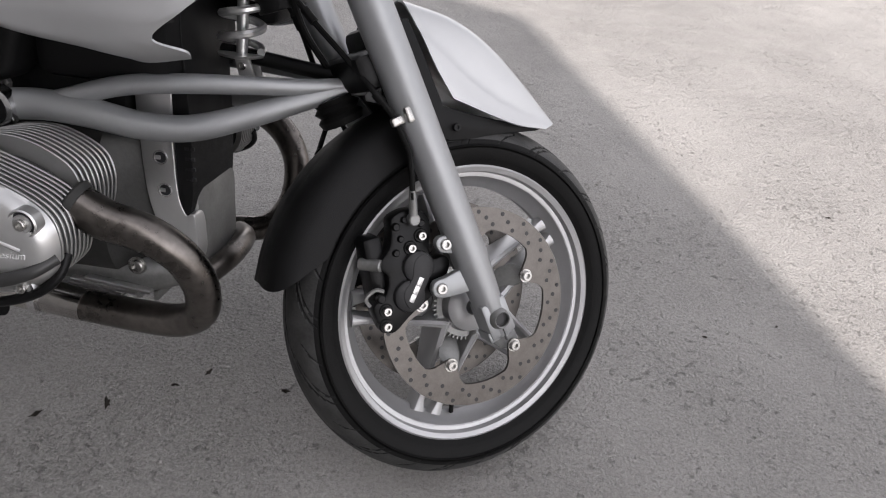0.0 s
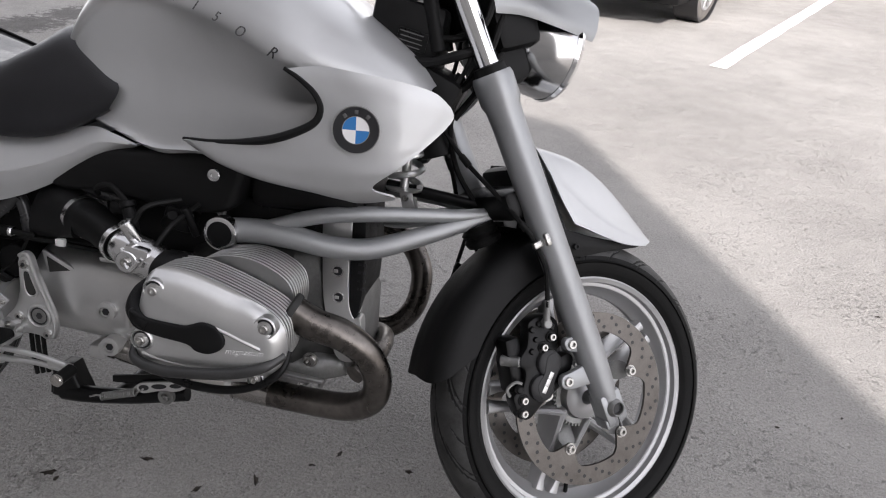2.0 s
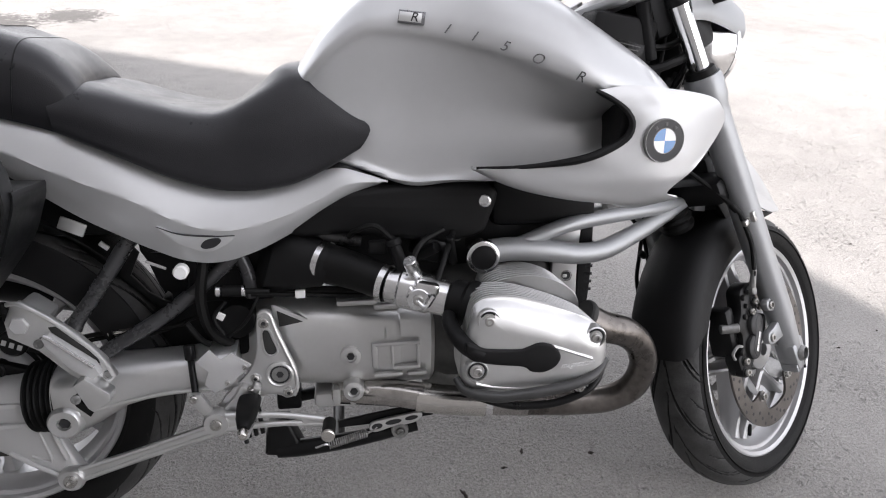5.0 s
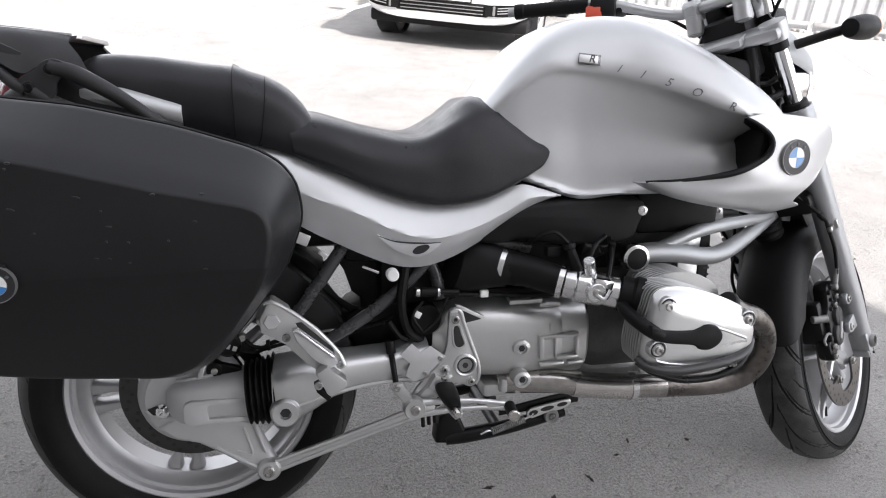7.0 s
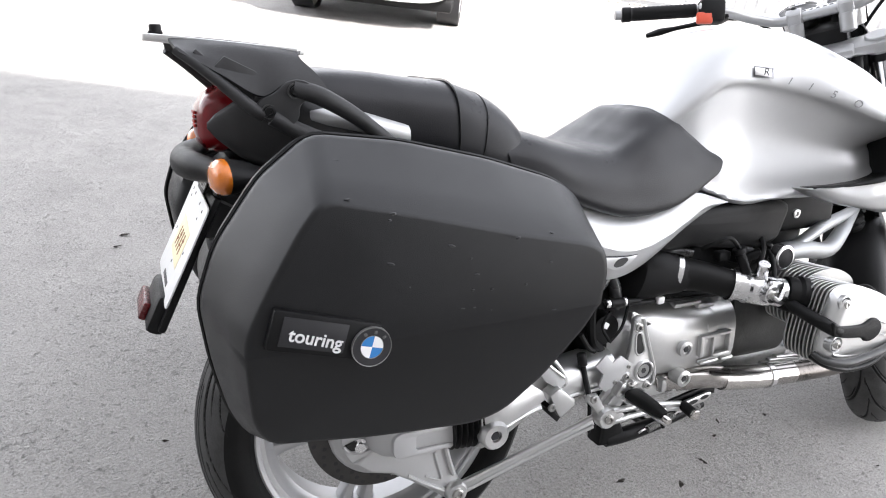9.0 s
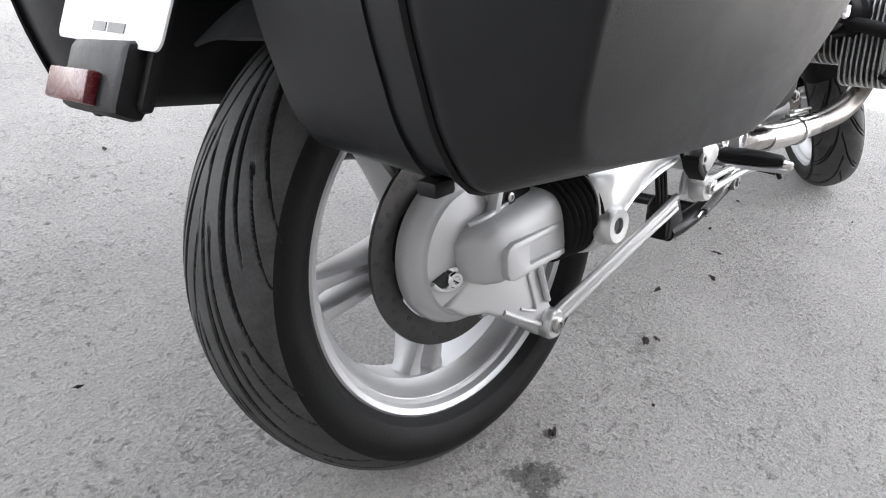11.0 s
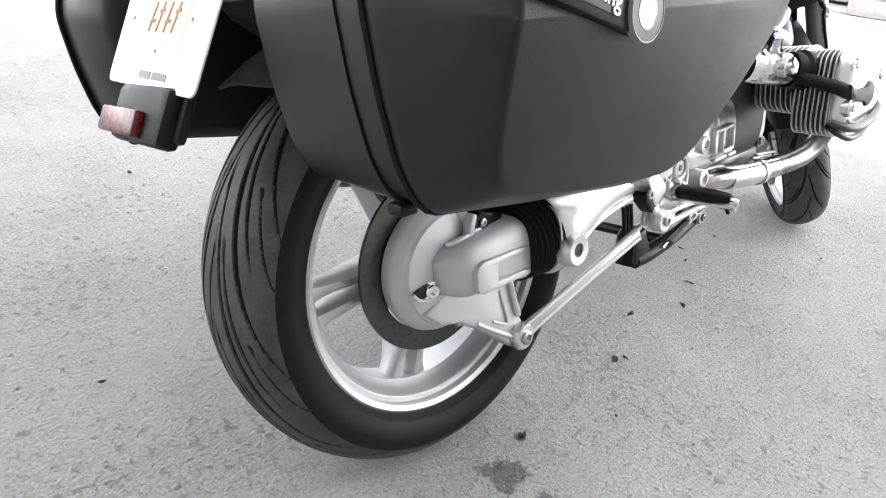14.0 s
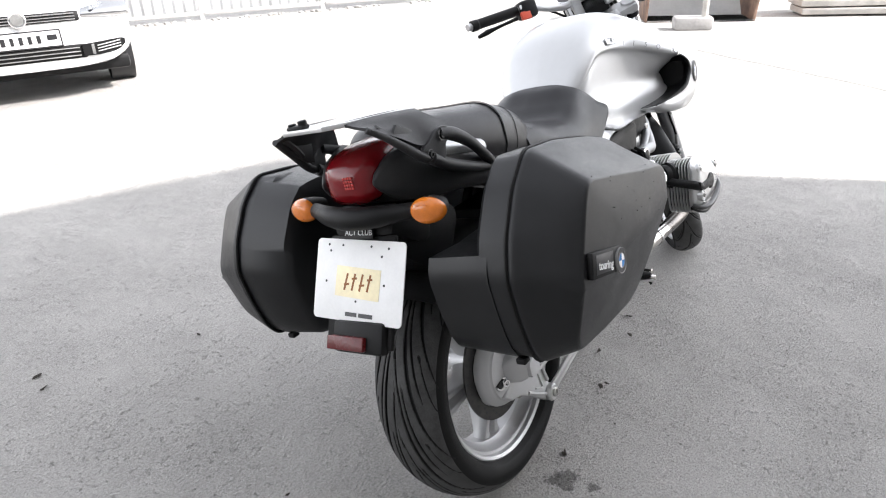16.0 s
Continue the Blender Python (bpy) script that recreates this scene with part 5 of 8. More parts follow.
for ch, x, z, size in (("1", 0.783, 0.9165, 0.022), ("1", 0.822, 0.9065, 0.022), ("5", 0.863, 0.893, 0.022), ("O", 0.907, 0.876, 0.022), ("R", 0.963, 0.852, 0.022)):
    p = on_tank(x, z)
    a, b = on_tank(x + 0.02, z - 0.008), on_tank(x, z + 0.012)
    n = (a - p).cross(b - p).normalized()
    n = n if n.y < 0 else -n
    letter(tank, ch, size, p + n * (0.008 if ch == "R" else 0.0062), a - p, n, INK if ch == "R" else LETTER, 0.25)
p = on_tank(0.733, 0.932)
a, b = on_tank(0.753, 0.930), on_tank(0.733, 0.945)
n = (a - p).cross(b - p).normalized()
n = n if n.y < 0 else -n
M = Matrix.Translation(p + n * 0.005) @ Matrix(((a - p).normalized(), n.cross((a - p).normalized()), n)).transposed().to_4x4()
em = part("tank_emblem", box((0, 0, 0), (0.040, 0.020, 0.002), 0.0006), LETTER, tank, "small chrome emblem with a letter", M)
part("emblem_field", box((-0.002, 0, 0.0008), (0.034, 0.0145, 0.001), 0.0003), ALLOY, em)
letter(em, "R", 0.02, (0.004, 0, 0.0018), (1, 0, 0), (0, 0, 1), INK, 0.2)

# seats
seat_rows = [
    [(0.20, 0, 0.838), (0.25, 0, 0.831), (0.341, 0, 0.806), (0.429, 0, 0.795), (0.483, 0, 0.826), (0.525, 0, 0.858), (0.556, 0, 0.866)],
    [(0.20, -0.07, 0.838), (0.26, -0.075, 0.831), (0.345, -0.08, 0.807), (0.43, -0.08, 0.794), (0.488, -0.08, 0.824), (0.532, -0.076, 0.857), (0.566, -0.070, 0.860)],
    [(0.20, -0.115, 0.830), (0.26, -0.125, 0.821), (0.345, -0.13, 0.797), (0.43, -0.13, 0.786), (0.50, -0.128, 0.816), (0.56, -0.119, 0.841), (0.608, -0.108, 0.832)],
    [(0.20, -0.138, 0.808), (0.27, -0.15, 0.792), (0.35, -0.155, 0.765), (0.44, -0.155, 0.755), (0.52, -0.152, 0.775), (0.60, -0.142, 0.793), (0.656, -0.135, 0.784)],
    [(0.205, -0.144, 0.788), (0.28, -0.156, 0.760), (0.36, -0.162, 0.728), (0.45, -0.163, 0.712), (0.53, -0.162, 0.722), (0.60, -0.156, 0.742), (0.668, -0.150, 0.768)],
    [(0.208, -0.142, 0.768), (0.29, -0.154, 0.734), (0.37, -0.160, 0.700), (0.45, -0.162, 0.680), (0.533, -0.162, 0.686), (0.594, -0.158, 0.708), (0.652, -0.152, 0.740)],
    [(0.21, -0.10, 0.762), (0.29, -0.11, 0.728), (0.37, -0.115, 0.696), (0.45, -0.12, 0.678), (0.533, -0.12, 0.684), (0.594, -0.12, 0.706), (0.645, -0.12, 0.736)],
]
part("rider_seat", surf(seat_rows, 56, 6, 0.0, True), VINYL, bike, "black vinyl rider seat rising against the tank", sharp=70)
pill_rows = [
    [(-0.14, 0, 0.915), (-0.10, 0, 0.934), (-0.02, 0, 0.930), (0.05, 0, 0.922), (0.12, 0, 0.912), (0.185, 0, 0.888), (0.225, 0, 0.850), (0.235, 0, 0.815)],
    [(-0.14, -0.07, 0.908), (-0.10, -0.075, 0.928), (-0.02, -0.08, 0.926), (0.05, -0.085, 0.918), (0.12, -0.09, 0.910), (0.19, -0.09, 0.884), (0.232, -0.085, 0.843), (0.243, -0.08, 0.808)],
    [(-0.14, -0.095, 0.885), (-0.10, -0.105, 0.900), (-0.02, -0.115, 0.895), (0.05, -0.125, 0.888), (0.12, -0.132, 0.880), (0.19, -0.132, 0.858), (0.235, -0.125, 0.825), (0.243, -0.115, 0.798)],
    [(-0.14, -0.098, 0.86), (-0.10, -0.11, 0.862), (-0.02, -0.122, 0.852), (0.05, -0.132, 0.838), (0.12, -0.14, 0.822), (0.18, -0.141, 0.806), (0.222, -0.136, 0.788), (0.232, -0.12, 0.778)],
    [(-0.14, -0.09, 0.835), (-0.10, -0.10, 0.834), (-0.02, -0.112, 0.822), (0.05, -0.122, 0.806), (0.12, -0.13, 0.790), (0.17, -0.134, 0.778), (0.212, -0.13, 0.764), (0.222, -0.11, 0.760)],
]
ps = part("pillion_seat", surf(pill_rows, 48, 6, 0.0, True), VINYL, bike, "black vinyl pillion seat with a strap", sharp=70)
strap_rows = []
for k in range(5):
    r = pill_rows[k]
    i0 = Vector(r[4])
    i1 = Vector(r[5])
    a, b = i0.lerp(i1, -0.12), i0.lerp(i1, 0.62)
    out = Vector((0, -0.0010 if k else 0, 0.0014 if k < 3 else 0.0005))
    strap_rows.append([tuple(a + out), tuple(i0.lerp(i1, 0.25) + out * 1.35), tuple(b + out)])
for k in (0, 2):
    edge = [Vector(r[k]) for r in strap_rows]
    part("strap_seam", tube([(p.x, p.y - 0.001, p.z + 0.001) for p in edge[::-1]] + [(p.x, -p.y + 0.001, p.z + 0.001) for p in edge[1:]], 0.0007, 50, 6), HOSE, ps)
part("seat_strap", surf(strap_rows, 10, 6, 0.001, True), VINYL, ps, "stitched black seat strap")

# side and tail panels
for s in (-1, 1):
    top = [(0.694, 0.688), (0.655, 0.700), (0.612, 0.708), (0.533, 0.690), (0.45, 0.684), (0.369, 0.703), (0.25, 0.755), (0.15, 0.790), (0.04, 0.815), (-0.06, 0.838)]
    fold = [(0.694, 0.686), (0.6328, 0.6862), (0.5875, 0.6658), (0.5311, 0.6424), (0.4771, 0.6271), (0.425, 0.6255), (0.3748, 0.6394), (0.3263, 0.6632), (0.2786, 0.6835), (0.2315, 0.7010), (0.19, 0.7180), (0.15, 0.736), (0.04, 0.780), (-0.06, 0.810)]
    bot = [(0.693, 0.684), (0.645, 0.663), (0.591, 0.634), (0.537, 0.604), (0.483, 0.579), (0.430, 0.5645), (0.378, 0.568), (0.327, 0.5865), (0.2775, 0.6095), (0.22, 0.6385), (0.14, 0.690), (0.04, 0.757), (-0.06, 0.80)]

    def row(pts, ys, drop=0.0):
        return [(x, s * float(np.interp(x, [-0.06, 0.1, 0.21, 0.28, 0.375, 0.425, 0.48, 0.59, 0.694], ys)), z - drop * min(1.0, max(0.0, (0.66 - x) / 0.1))) for x, z in pts]

    yt = [0.098, 0.112, 0.122, 0.126, 0.132, 0.134, 0.134, 0.140, 0.150]
    yf = [0.117, 0.140, 0.155, 0.166, 0.178, 0.180, 0.178, 0.162, 0.151]
    ym = [0.48 * b + 0.52 * a + 0.001 for a, b in zip(yt, yf)]
    shoulder = [(x, 0.56 * float(np.interp(-x, [-q[0] for q in top], [q[1] for q in top])) + 0.44 * z) for x, z in fold]
    low = [(0.5 * (a[0] + b[0]), 0.5 * (a[1] + b[1])) for a, b in zip([(x, float(np.interp(-x, [-q[0] for q in fold], [q[1] for q in fold]))) for x, z in bot], bot)]
    rows = [row(top, yt), row(shoulder, ym), row(fold, yf), row(fold, [y + 0.0006 for y in yf], 0.005), row(low, [y - 0.006 for y in yf]), row(bot, [y - 0.022 for y in yf])]
    sp = part("side_panel", surf(rows, 70, 7, 0.003), SILVER, bike, "silver side panel below the seat")
    hollow = smooth_outline([(0.3430, 0.6300), (0.3747, 0.6175), (0.4203, 0.6120), (0.4564, 0.6125), (0.441, 0.597), (0.4152, 0.5878), (0.3897, 0.5942), (0.3645, 0.6078)], 50)
    part("panel_hollow", prism(hollow, s * 0.1785, s * 0.160, 0.002), SILVER, sp, "raised lock surround")
    part("hollow_edge", tube([(x, s * 0.1788, z) for x, z in ((0.3430, 0.6300), (0.3747, 0.6180), (0.4203, 0.6130), (0.4564, 0.6128))], [0.0006, 0.0016, 0.0018, 0.0008], 20, 6), INK, sp)
    part("lock_recess", prism(smooth_outline([(0.405, 0.5980), (0.4132, 0.6070), (0.4306, 0.6100), (0.4358, 0.6045), (0.4255, 0.5956), (0.4111, 0.5932)], 30), s * 0.1792, s * 0.165, 0.0), INK, sp)
part("battery_tray", prism([(0.275, 0.600), (0.394, 0.580), (0.462, 0.560), (0.462, 0.433), (0.336, 0.418), (0.3255, 0.460), (0.3250, 0.4794), (0.306, 0.4956), (0.292, 0.5386), (0.282, 0.556)], -0.062, 0.05, 0.003), BLACK, bike, "black battery tray under the seat")
skirt = [(REAR[0] + 0.305 * math.cos(radians(a)), REAR[2] + 0.305 * math.sin(radians(a))) for a in range(12, 81, 4)] + [(REAR[0] + 0.240 * math.cos(radians(a)), REAR[2] + 0.240 * math.sin(radians(a))) for a in range(80, 11, -4)]
part("fender_skirt", prism(skirt, -0.101, -0.096, 0.0015), BLACK, bike, "black side skirt of the rear mudguard")
part("inner_fender", prism([(0.15, 0.64), (0.181, 0.640), (0.216, 0.5822), (0.241, 0.545), (0.2685, 0.563), (0.277, 0.552), (0.2594, 0.5126), (0.2825, 0.4825), (0.3097, 0.4633), (0.335, 0.456), (0.348, 0.400), (0.300, 0.395), (0.345, 0.42), (0.30, 0.45), (0.22, 0.53), (0.15, 0.60)], -0.054, -0.046, 0.002), BLACK, bike, "black flank of the inner rear mudguard")
tail_rings = [oval((x, 0, z), ry, rz) for x, z, ry, rz in ((-0.20, 0.872, 0.05, 0.02), (-0.16, 0.868, 0.085, 0.033), (-0.12, 0.866, 0.130, 0.026), (-0.06, 0.858, 0.143, 0.028), (0.03, 0.835, 0.139, 0.032))]
part("tail_cowl", rings_to_mesh(tail_rings), SILVER, bike, "silver tail cowl under the rack")

# rack and grab handles
def rack_z(x):
    return 0.9745 - 0.085 * (x + 0.33)


deck = [(-0.331, -0.050), (-0.331, 0.050), (-0.300, 0.076), (-0.13, 0.100), (-0.118, 0.088), (-0.118, -0.088), (-0.13, -0.100), (-0.300, -0.076)]
bm = moved(prism(deck, -0.0045, 0.0045, 0.002), Matrix.Rotation(radians(90), 4, "X"))
for v in bm.verts:
    v.co.z += rack_z(v.co.x)
rack = part("luggage_rack", bm, ALLOY, bike, "flat alloy luggage rack with black wings")
hz = rack_z(-0.312) + 0.004
part("rack_hook", join(box((-0.312, 0.026, hz + 0.004), (0.020, 0.044, 0.009), 0.004), rod((-0.312, 0.012, hz + 0.004), (-0.312, 0.012, hz + 0.016), 0.0085, seg=16), rod((-0.312, 0.040, hz + 0.004), (-0.312, 0.040, hz + 0.012), 0.0075, seg=16)), BLACK, rack, "black rubber hook")
for s in (-1, 1):
    rows = [[(-0.302, s * 0.064, rack_z(-0.302) + 0.005), (-0.25, s * 0.076, rack_z(-0.25) + 0.006), (-0.20, s * 0.082, rack_z(-0.20) + 0.006), (-0.155, s * 0.086, rack_z(-0.155) + 0.005), (-0.122, s * 0.090, rack_z(-0.122) + 0.003)],
            [(-0.298, s * 0.094, 0.9665), (-0.25, s * 0.106, 0.962), (-0.20, s * 0.112, 0.958), (-0.16, s * 0.115, 0.955), (-0.132, s * 0.118, 0.950)],
            [(-0.294, s * 0.118, 0.9600), (-0.246, s * 0.128, 0.945), (-0.196, s * 0.136, 0.926), (-0.158, s * 0.138, 0.934), (-0.112, s * 0.142, 0.926)],
            [(-0.292, s * 0.128, 0.9550), (-0.243, s * 0.141, 0.9270), (-0.193, s * 0.150, 0.8985), (-0.157, s * 0.153, 0.9140), (-0.098, s * 0.157, 0.9020)]]
    # The wing's lighter black carries haze in its base colour.
    part("rack_wing", surf(rows, 28, 5, 0.005), HAZED, rack, "black cast rack wing, lightened for haze", sharp=60)
    cheek = prism(smooth_outline([(-0.200, 0.876), (-0.196, 0.892), (-0.176, 0.903), (-0.158, 0.9175), (-0.140, 0.9200), (-0.126, 0.912), (-0.128, 0.898), (-0.142, 0.886), (-0.146, 0.868), (-0.160, 0.856), (-0.182, 0.862)], 55), min(s * 0.150, s * 0.160), max(s * 0.150, s * 0.160), 0.003)
    for v in cheek.verts:
        v.co.y += s * 0.22 * (v.co.x + 0.165)
    part("wing_side", cheek, HAZED, rack)
    part("wing_strut", join(tube([(-0.296, s * 0.118, 0.957), (-0.268, s * 0.130, 0.936), (-0.236, s * 0.139, 0.909), (-0.208, s * 0.147, 0.884), (-0.190, s * 0.150, 0.872)], [0.006, 0.007, 0.008, 0.009, 0.009], 24, 10), tube([(-0.272, s * 0.118, 0.955), (-0.246, s * 0.124, 0.932), (-0.228, s * 0.130, 0.912)], 0.006, 14, 8), prism([(-0.262, 0.925), (-0.236, 0.950), (-0.195, 0.930), (-0.200, 0.890), (-0.215, 0.893)], s * 0.128, s * 0.136, 0.002)), HAZED, rack)
    hand = tube([(-0.150, s * 0.157, 0.9080), (-0.122, s * 0.162, 0.9010), (-0.090, s * 0.164, 0.8850), (-0.056, s * 0.162, 0.8640), (-0.022, s * 0.157, 0.8380), (0.015, s * 0.150, 0.808)], [0.0125, 0.0135, 0.0125, 0.0110, 0.0110, 0.0115], 44, 12)
    part("grab_handle", hand, HAZED, rack, "black grab handle")
    part("lower_frame", tube([(-0.180, s * 0.152, 0.870), (-0.150, s * 0.152, 0.853), (-0.10, s * 0.150, 0.832), (-0.03, s * 0.146, 0.808), (0.04, s * 0.140, 0.792)], [0.012, 0.012, 0.011, 0.011], 30, 12), HAZED, rack)
    for q in ((-0.184, 0.1560, 0.8775), (-0.1495, 0.1640, 0.9050)):
        part("rack_bolt", bolt((q[0], s * q[1], q[2]), (0, s, 0), 0.0068, 0.004, 0.0085), BLACKMET, rack)
        part("bolt_ring", lathe([(0.0088, 0), (0.0088, 0.0022), (0.0105, 0.0022), (0.0105, 0)], (q[0], s * (q[1] - 0.001), q[2]), (q[0], s * (q[1] + 1), q[2]), 24, close=True), GUARD, rack)

# tail light, indicators, number plate
lamp_rings = []
for x, w, h, z in ((-0.271, 0.012, 0.010, 0.850), (-0.268, 0.036, 0.026, 0.850), (-0.256, 0.055, 0.042, 0.853), (-0.235, 0.064, 0.050, 0.857), (-0.19, 0.065, 0.048, 0.868), (-0.14, 0.058, 0.042, 0.875)):
    lamp_rings.append(oval((x, 0, z), w, h, 28, 3.2))
tl = part("tail_light", rings_to_mesh(lamp_rings), RED, bike, "red tail light with a faceted lens")
part("lamp_reflector", join(*[box((-0.2716, -0.026 + 0.006 * i, 0.849 + 0.0065 * j), (0.003, 0.0045, 0.0048), 0.0008) for i in range(4) for j in range(4)]), mat("lit_red_facets", (0.5, 0.05, 0.045), 0.15), tl)
shell = []
for s in (-1, 1):
    rings = [oval((x, s * y, z), ry, rz, 20) for x, y, z, ry, rz in ((-0.258, 0.066, 0.852, 0.002, 0.004), (-0.246, 0.068, 0.851, 0.010, 0.018), (-0.215, 0.076, 0.848, 0.022, 0.042), (-0.15, 0.09, 0.845, 0.036, 0.064), (-0.06, 0.1, 0.82, 0.04, 0.05), (0.03, 0.105, 0.79, 0.04, 0.04))]
    shell.append(rings_to_mesh(rings))
part("tail_shell", join(*shell, box((-0.10, 0, 0.80), (0.22, 0.16, 0.05), 0.02, (0, 10, 0))), HAZED, bike, "black plastic tail shell beside the lamp")
ind = part("rear_indicator_bracket", tube([(-0.238, 0.140, 0.803), (-0.258, 0.098, 0.802), (-0.280, 0.045, 0.798), (-0.288, -0.006, 0.794), (-0.280, -0.055, 0.793), (-0.256, -0.112, 0.793), (-0.236, -0.168, 0.792)], [0.014, 0.016, 0.021, 0.0225, 0.021, 0.016, 0.014], 44, 16), BLACK, bike, "black boomerang bracket with two indicators")
for s, q in ((-1, Vector((-0.2505, -0.170, 0.794))), (1, Vector((-0.2530, 0.139, 0.805)))):
    d = Vector((-0.95, s * 0.132, 0.005)).normalized()
    xx = Vector((0, 0, 1)).cross(d).normalized()
    IM = Matrix.Translation(q) @ Matrix((xx, d.cross(xx), d)).transposed().to_4x4()
    shell_bm = lathe([(0, -0.052), (0.012, -0.047), (0.021, -0.026), (0.0255, -0.006), (0.0258, 0.0), (0, 0.0)], (0, 0, 0), (0, 0, 1), 32)
    lens = lathe([(0.0262, 0), (0.0265, 0.003), (0.0255, 0.008), (0.0215, 0.0145), (0.0135, 0.019), (0, 0.0205)], (0, 0, 0), (0, 0, 1), 36)
    for part_bm in (shell_bm, lens):
        for v in part_bm.verts:
            v.co.x *= 1.36 - (0.10 if v.co.x * s > 0 else -0.12)
            v.co.y *= 0.94 * (1 - 0.006 * abs(v.co.x) / 0.03)
    part("indicator_shell", moved(shell_bm, IM), BLACK, ind)
    lob = part("indicator_lens", moved(lens, IM), ORANGE, ind, "orange ribbed indicator lens")
    for k in range(5):
        w = 0.030 - 0.0035 * abs(k - 2)
        part("lens_rib", moved(tube([(-w, -0.014 + 0.007 * k, 0.006), (-w * 0.5, -0.014 + 0.007 * k, 0.0165), (0, -0.014 + 0.007 * k, 0.0195 - 0.0012 * abs(k - 2)), (w * 0.5, -0.014 + 0.007 * k, 0.0165), (w, -0.014 + 0.007 * k, 0.006)], 0.0011, 18, 6), IM), ORANGE, lob)
PT = Vector((-0.2635, 0, 0.742))
PD = Vector((-0.068, 0, -0.140)).normalized()
PN = Vector((PD.z, 0, -PD.x))
PN = PN if PN.x < 0 else -PN
PM = Matrix.Translation(PT + PD * 0.080 + PN * 0.004) @ Matrix((Vector((0, -1, 0)), -PD, PN)).transposed().to_4x4()
hold = part("plate_holder", moved(box((0, -0.02, -0.012), (0.17, 0.22, 0.012), 0.005), PM), BLACK, bike, "black plastic rear mudguard carrying the plate")
part("holder_foot", moved(box((0.010, -0.108, -0.004), (0.13, 0.062, 0.028), 0.009), PM), BLACK, hold)
part("holder_neck", box((-0.19, 0, 0.745), (0.13, 0.16, 0.07), 0.02, (0, 30, 0)), BLACK, hold)
part("inner_guard", box((-0.12, 0, 0.70), (0.16, 0.15, 0.16), 0.03, (0, 35, 0)), BLACK, hold)
plate = part("number_plate", moved(prism([(x0 * 0.116 + 0.010 * (math.cos(q) - x0), z0 * 0.080 + 0.010 * (math.sin(q) - z0)) for x0, z0, q0 in ((1, 1, 0), (-1, 1, 90), (-1, -1, 180), (1, -1, 270)) for q in [radians(q0 + d) for d in (0, 22, 45, 68, 90)]], -0.0012, 0.0012, 0.0004), Matrix.Rotation(radians(90), 4, "X")), WHITE, hold, "white plate with a yellow sticker", PM @ Matrix.Rotation(radians(-2.5), 4, "Z"))
part("plate_sticker", box((0.0, -0.004, 0.0016), (0.116, 0.060, 0.0008), 0.0003, (0, 0, -2)), STICKER, plate)
for k in range(4):
    part("plate_mark", box((-0.030 + 0.020 * k, -0.003, 0.0023), (0.0045, 0.034, 0.0006), 0.0, (0, 0, -12)), BROWNINK, plate)
    part("plate_mark", box((-0.028 + 0.020 * k, -0.008 + 0.012 * (k % 2), 0.0024), (0.0135, 0.004, 0.0006), 0.0, (0, 0, 8)), BROWNINK, plate)
part("plate_mark", box((-0.012, -0.066, 0.0016), (0.030, 0.008, 0.0006), 0.0), INK, plate)
part("plate_mark", box((0.026, -0.066, 0.0016), (0.036, 0.008, 0.0006), 0.0), INK, plate)
for x, y in ((-0.083, 0.068), (-0.045, 0.068), (0.030, 0.068), (0.074, 0.066), (-0.078, 0.056), (0.058, 0.050), (-0.085, -0.005), (0.068, -0.004), (-0.002, -0.040)):
    part("plate_hole", rod((x, y, 0.0008), (x, y, 0.0018), 0.0026, seg=10), INK, plate)
club = part("club_badge", box((0.0, 0.093, 0.002), (0.075, 0.024, 0.004), 0.002), BLACKMET, hold, "small black club badge", PM)
letter(club, "ACT CLUB", 0.015, (0, 0.093, 0.0044), (1, 0, 0), (0, 0, 1), LIGHTINK)
part("reflector", moved(box((-0.012, -0.120, 0.014), (0.095, 0.028, 0.012), 0.003), PM), DARKRED, hold, "dark red reflector")

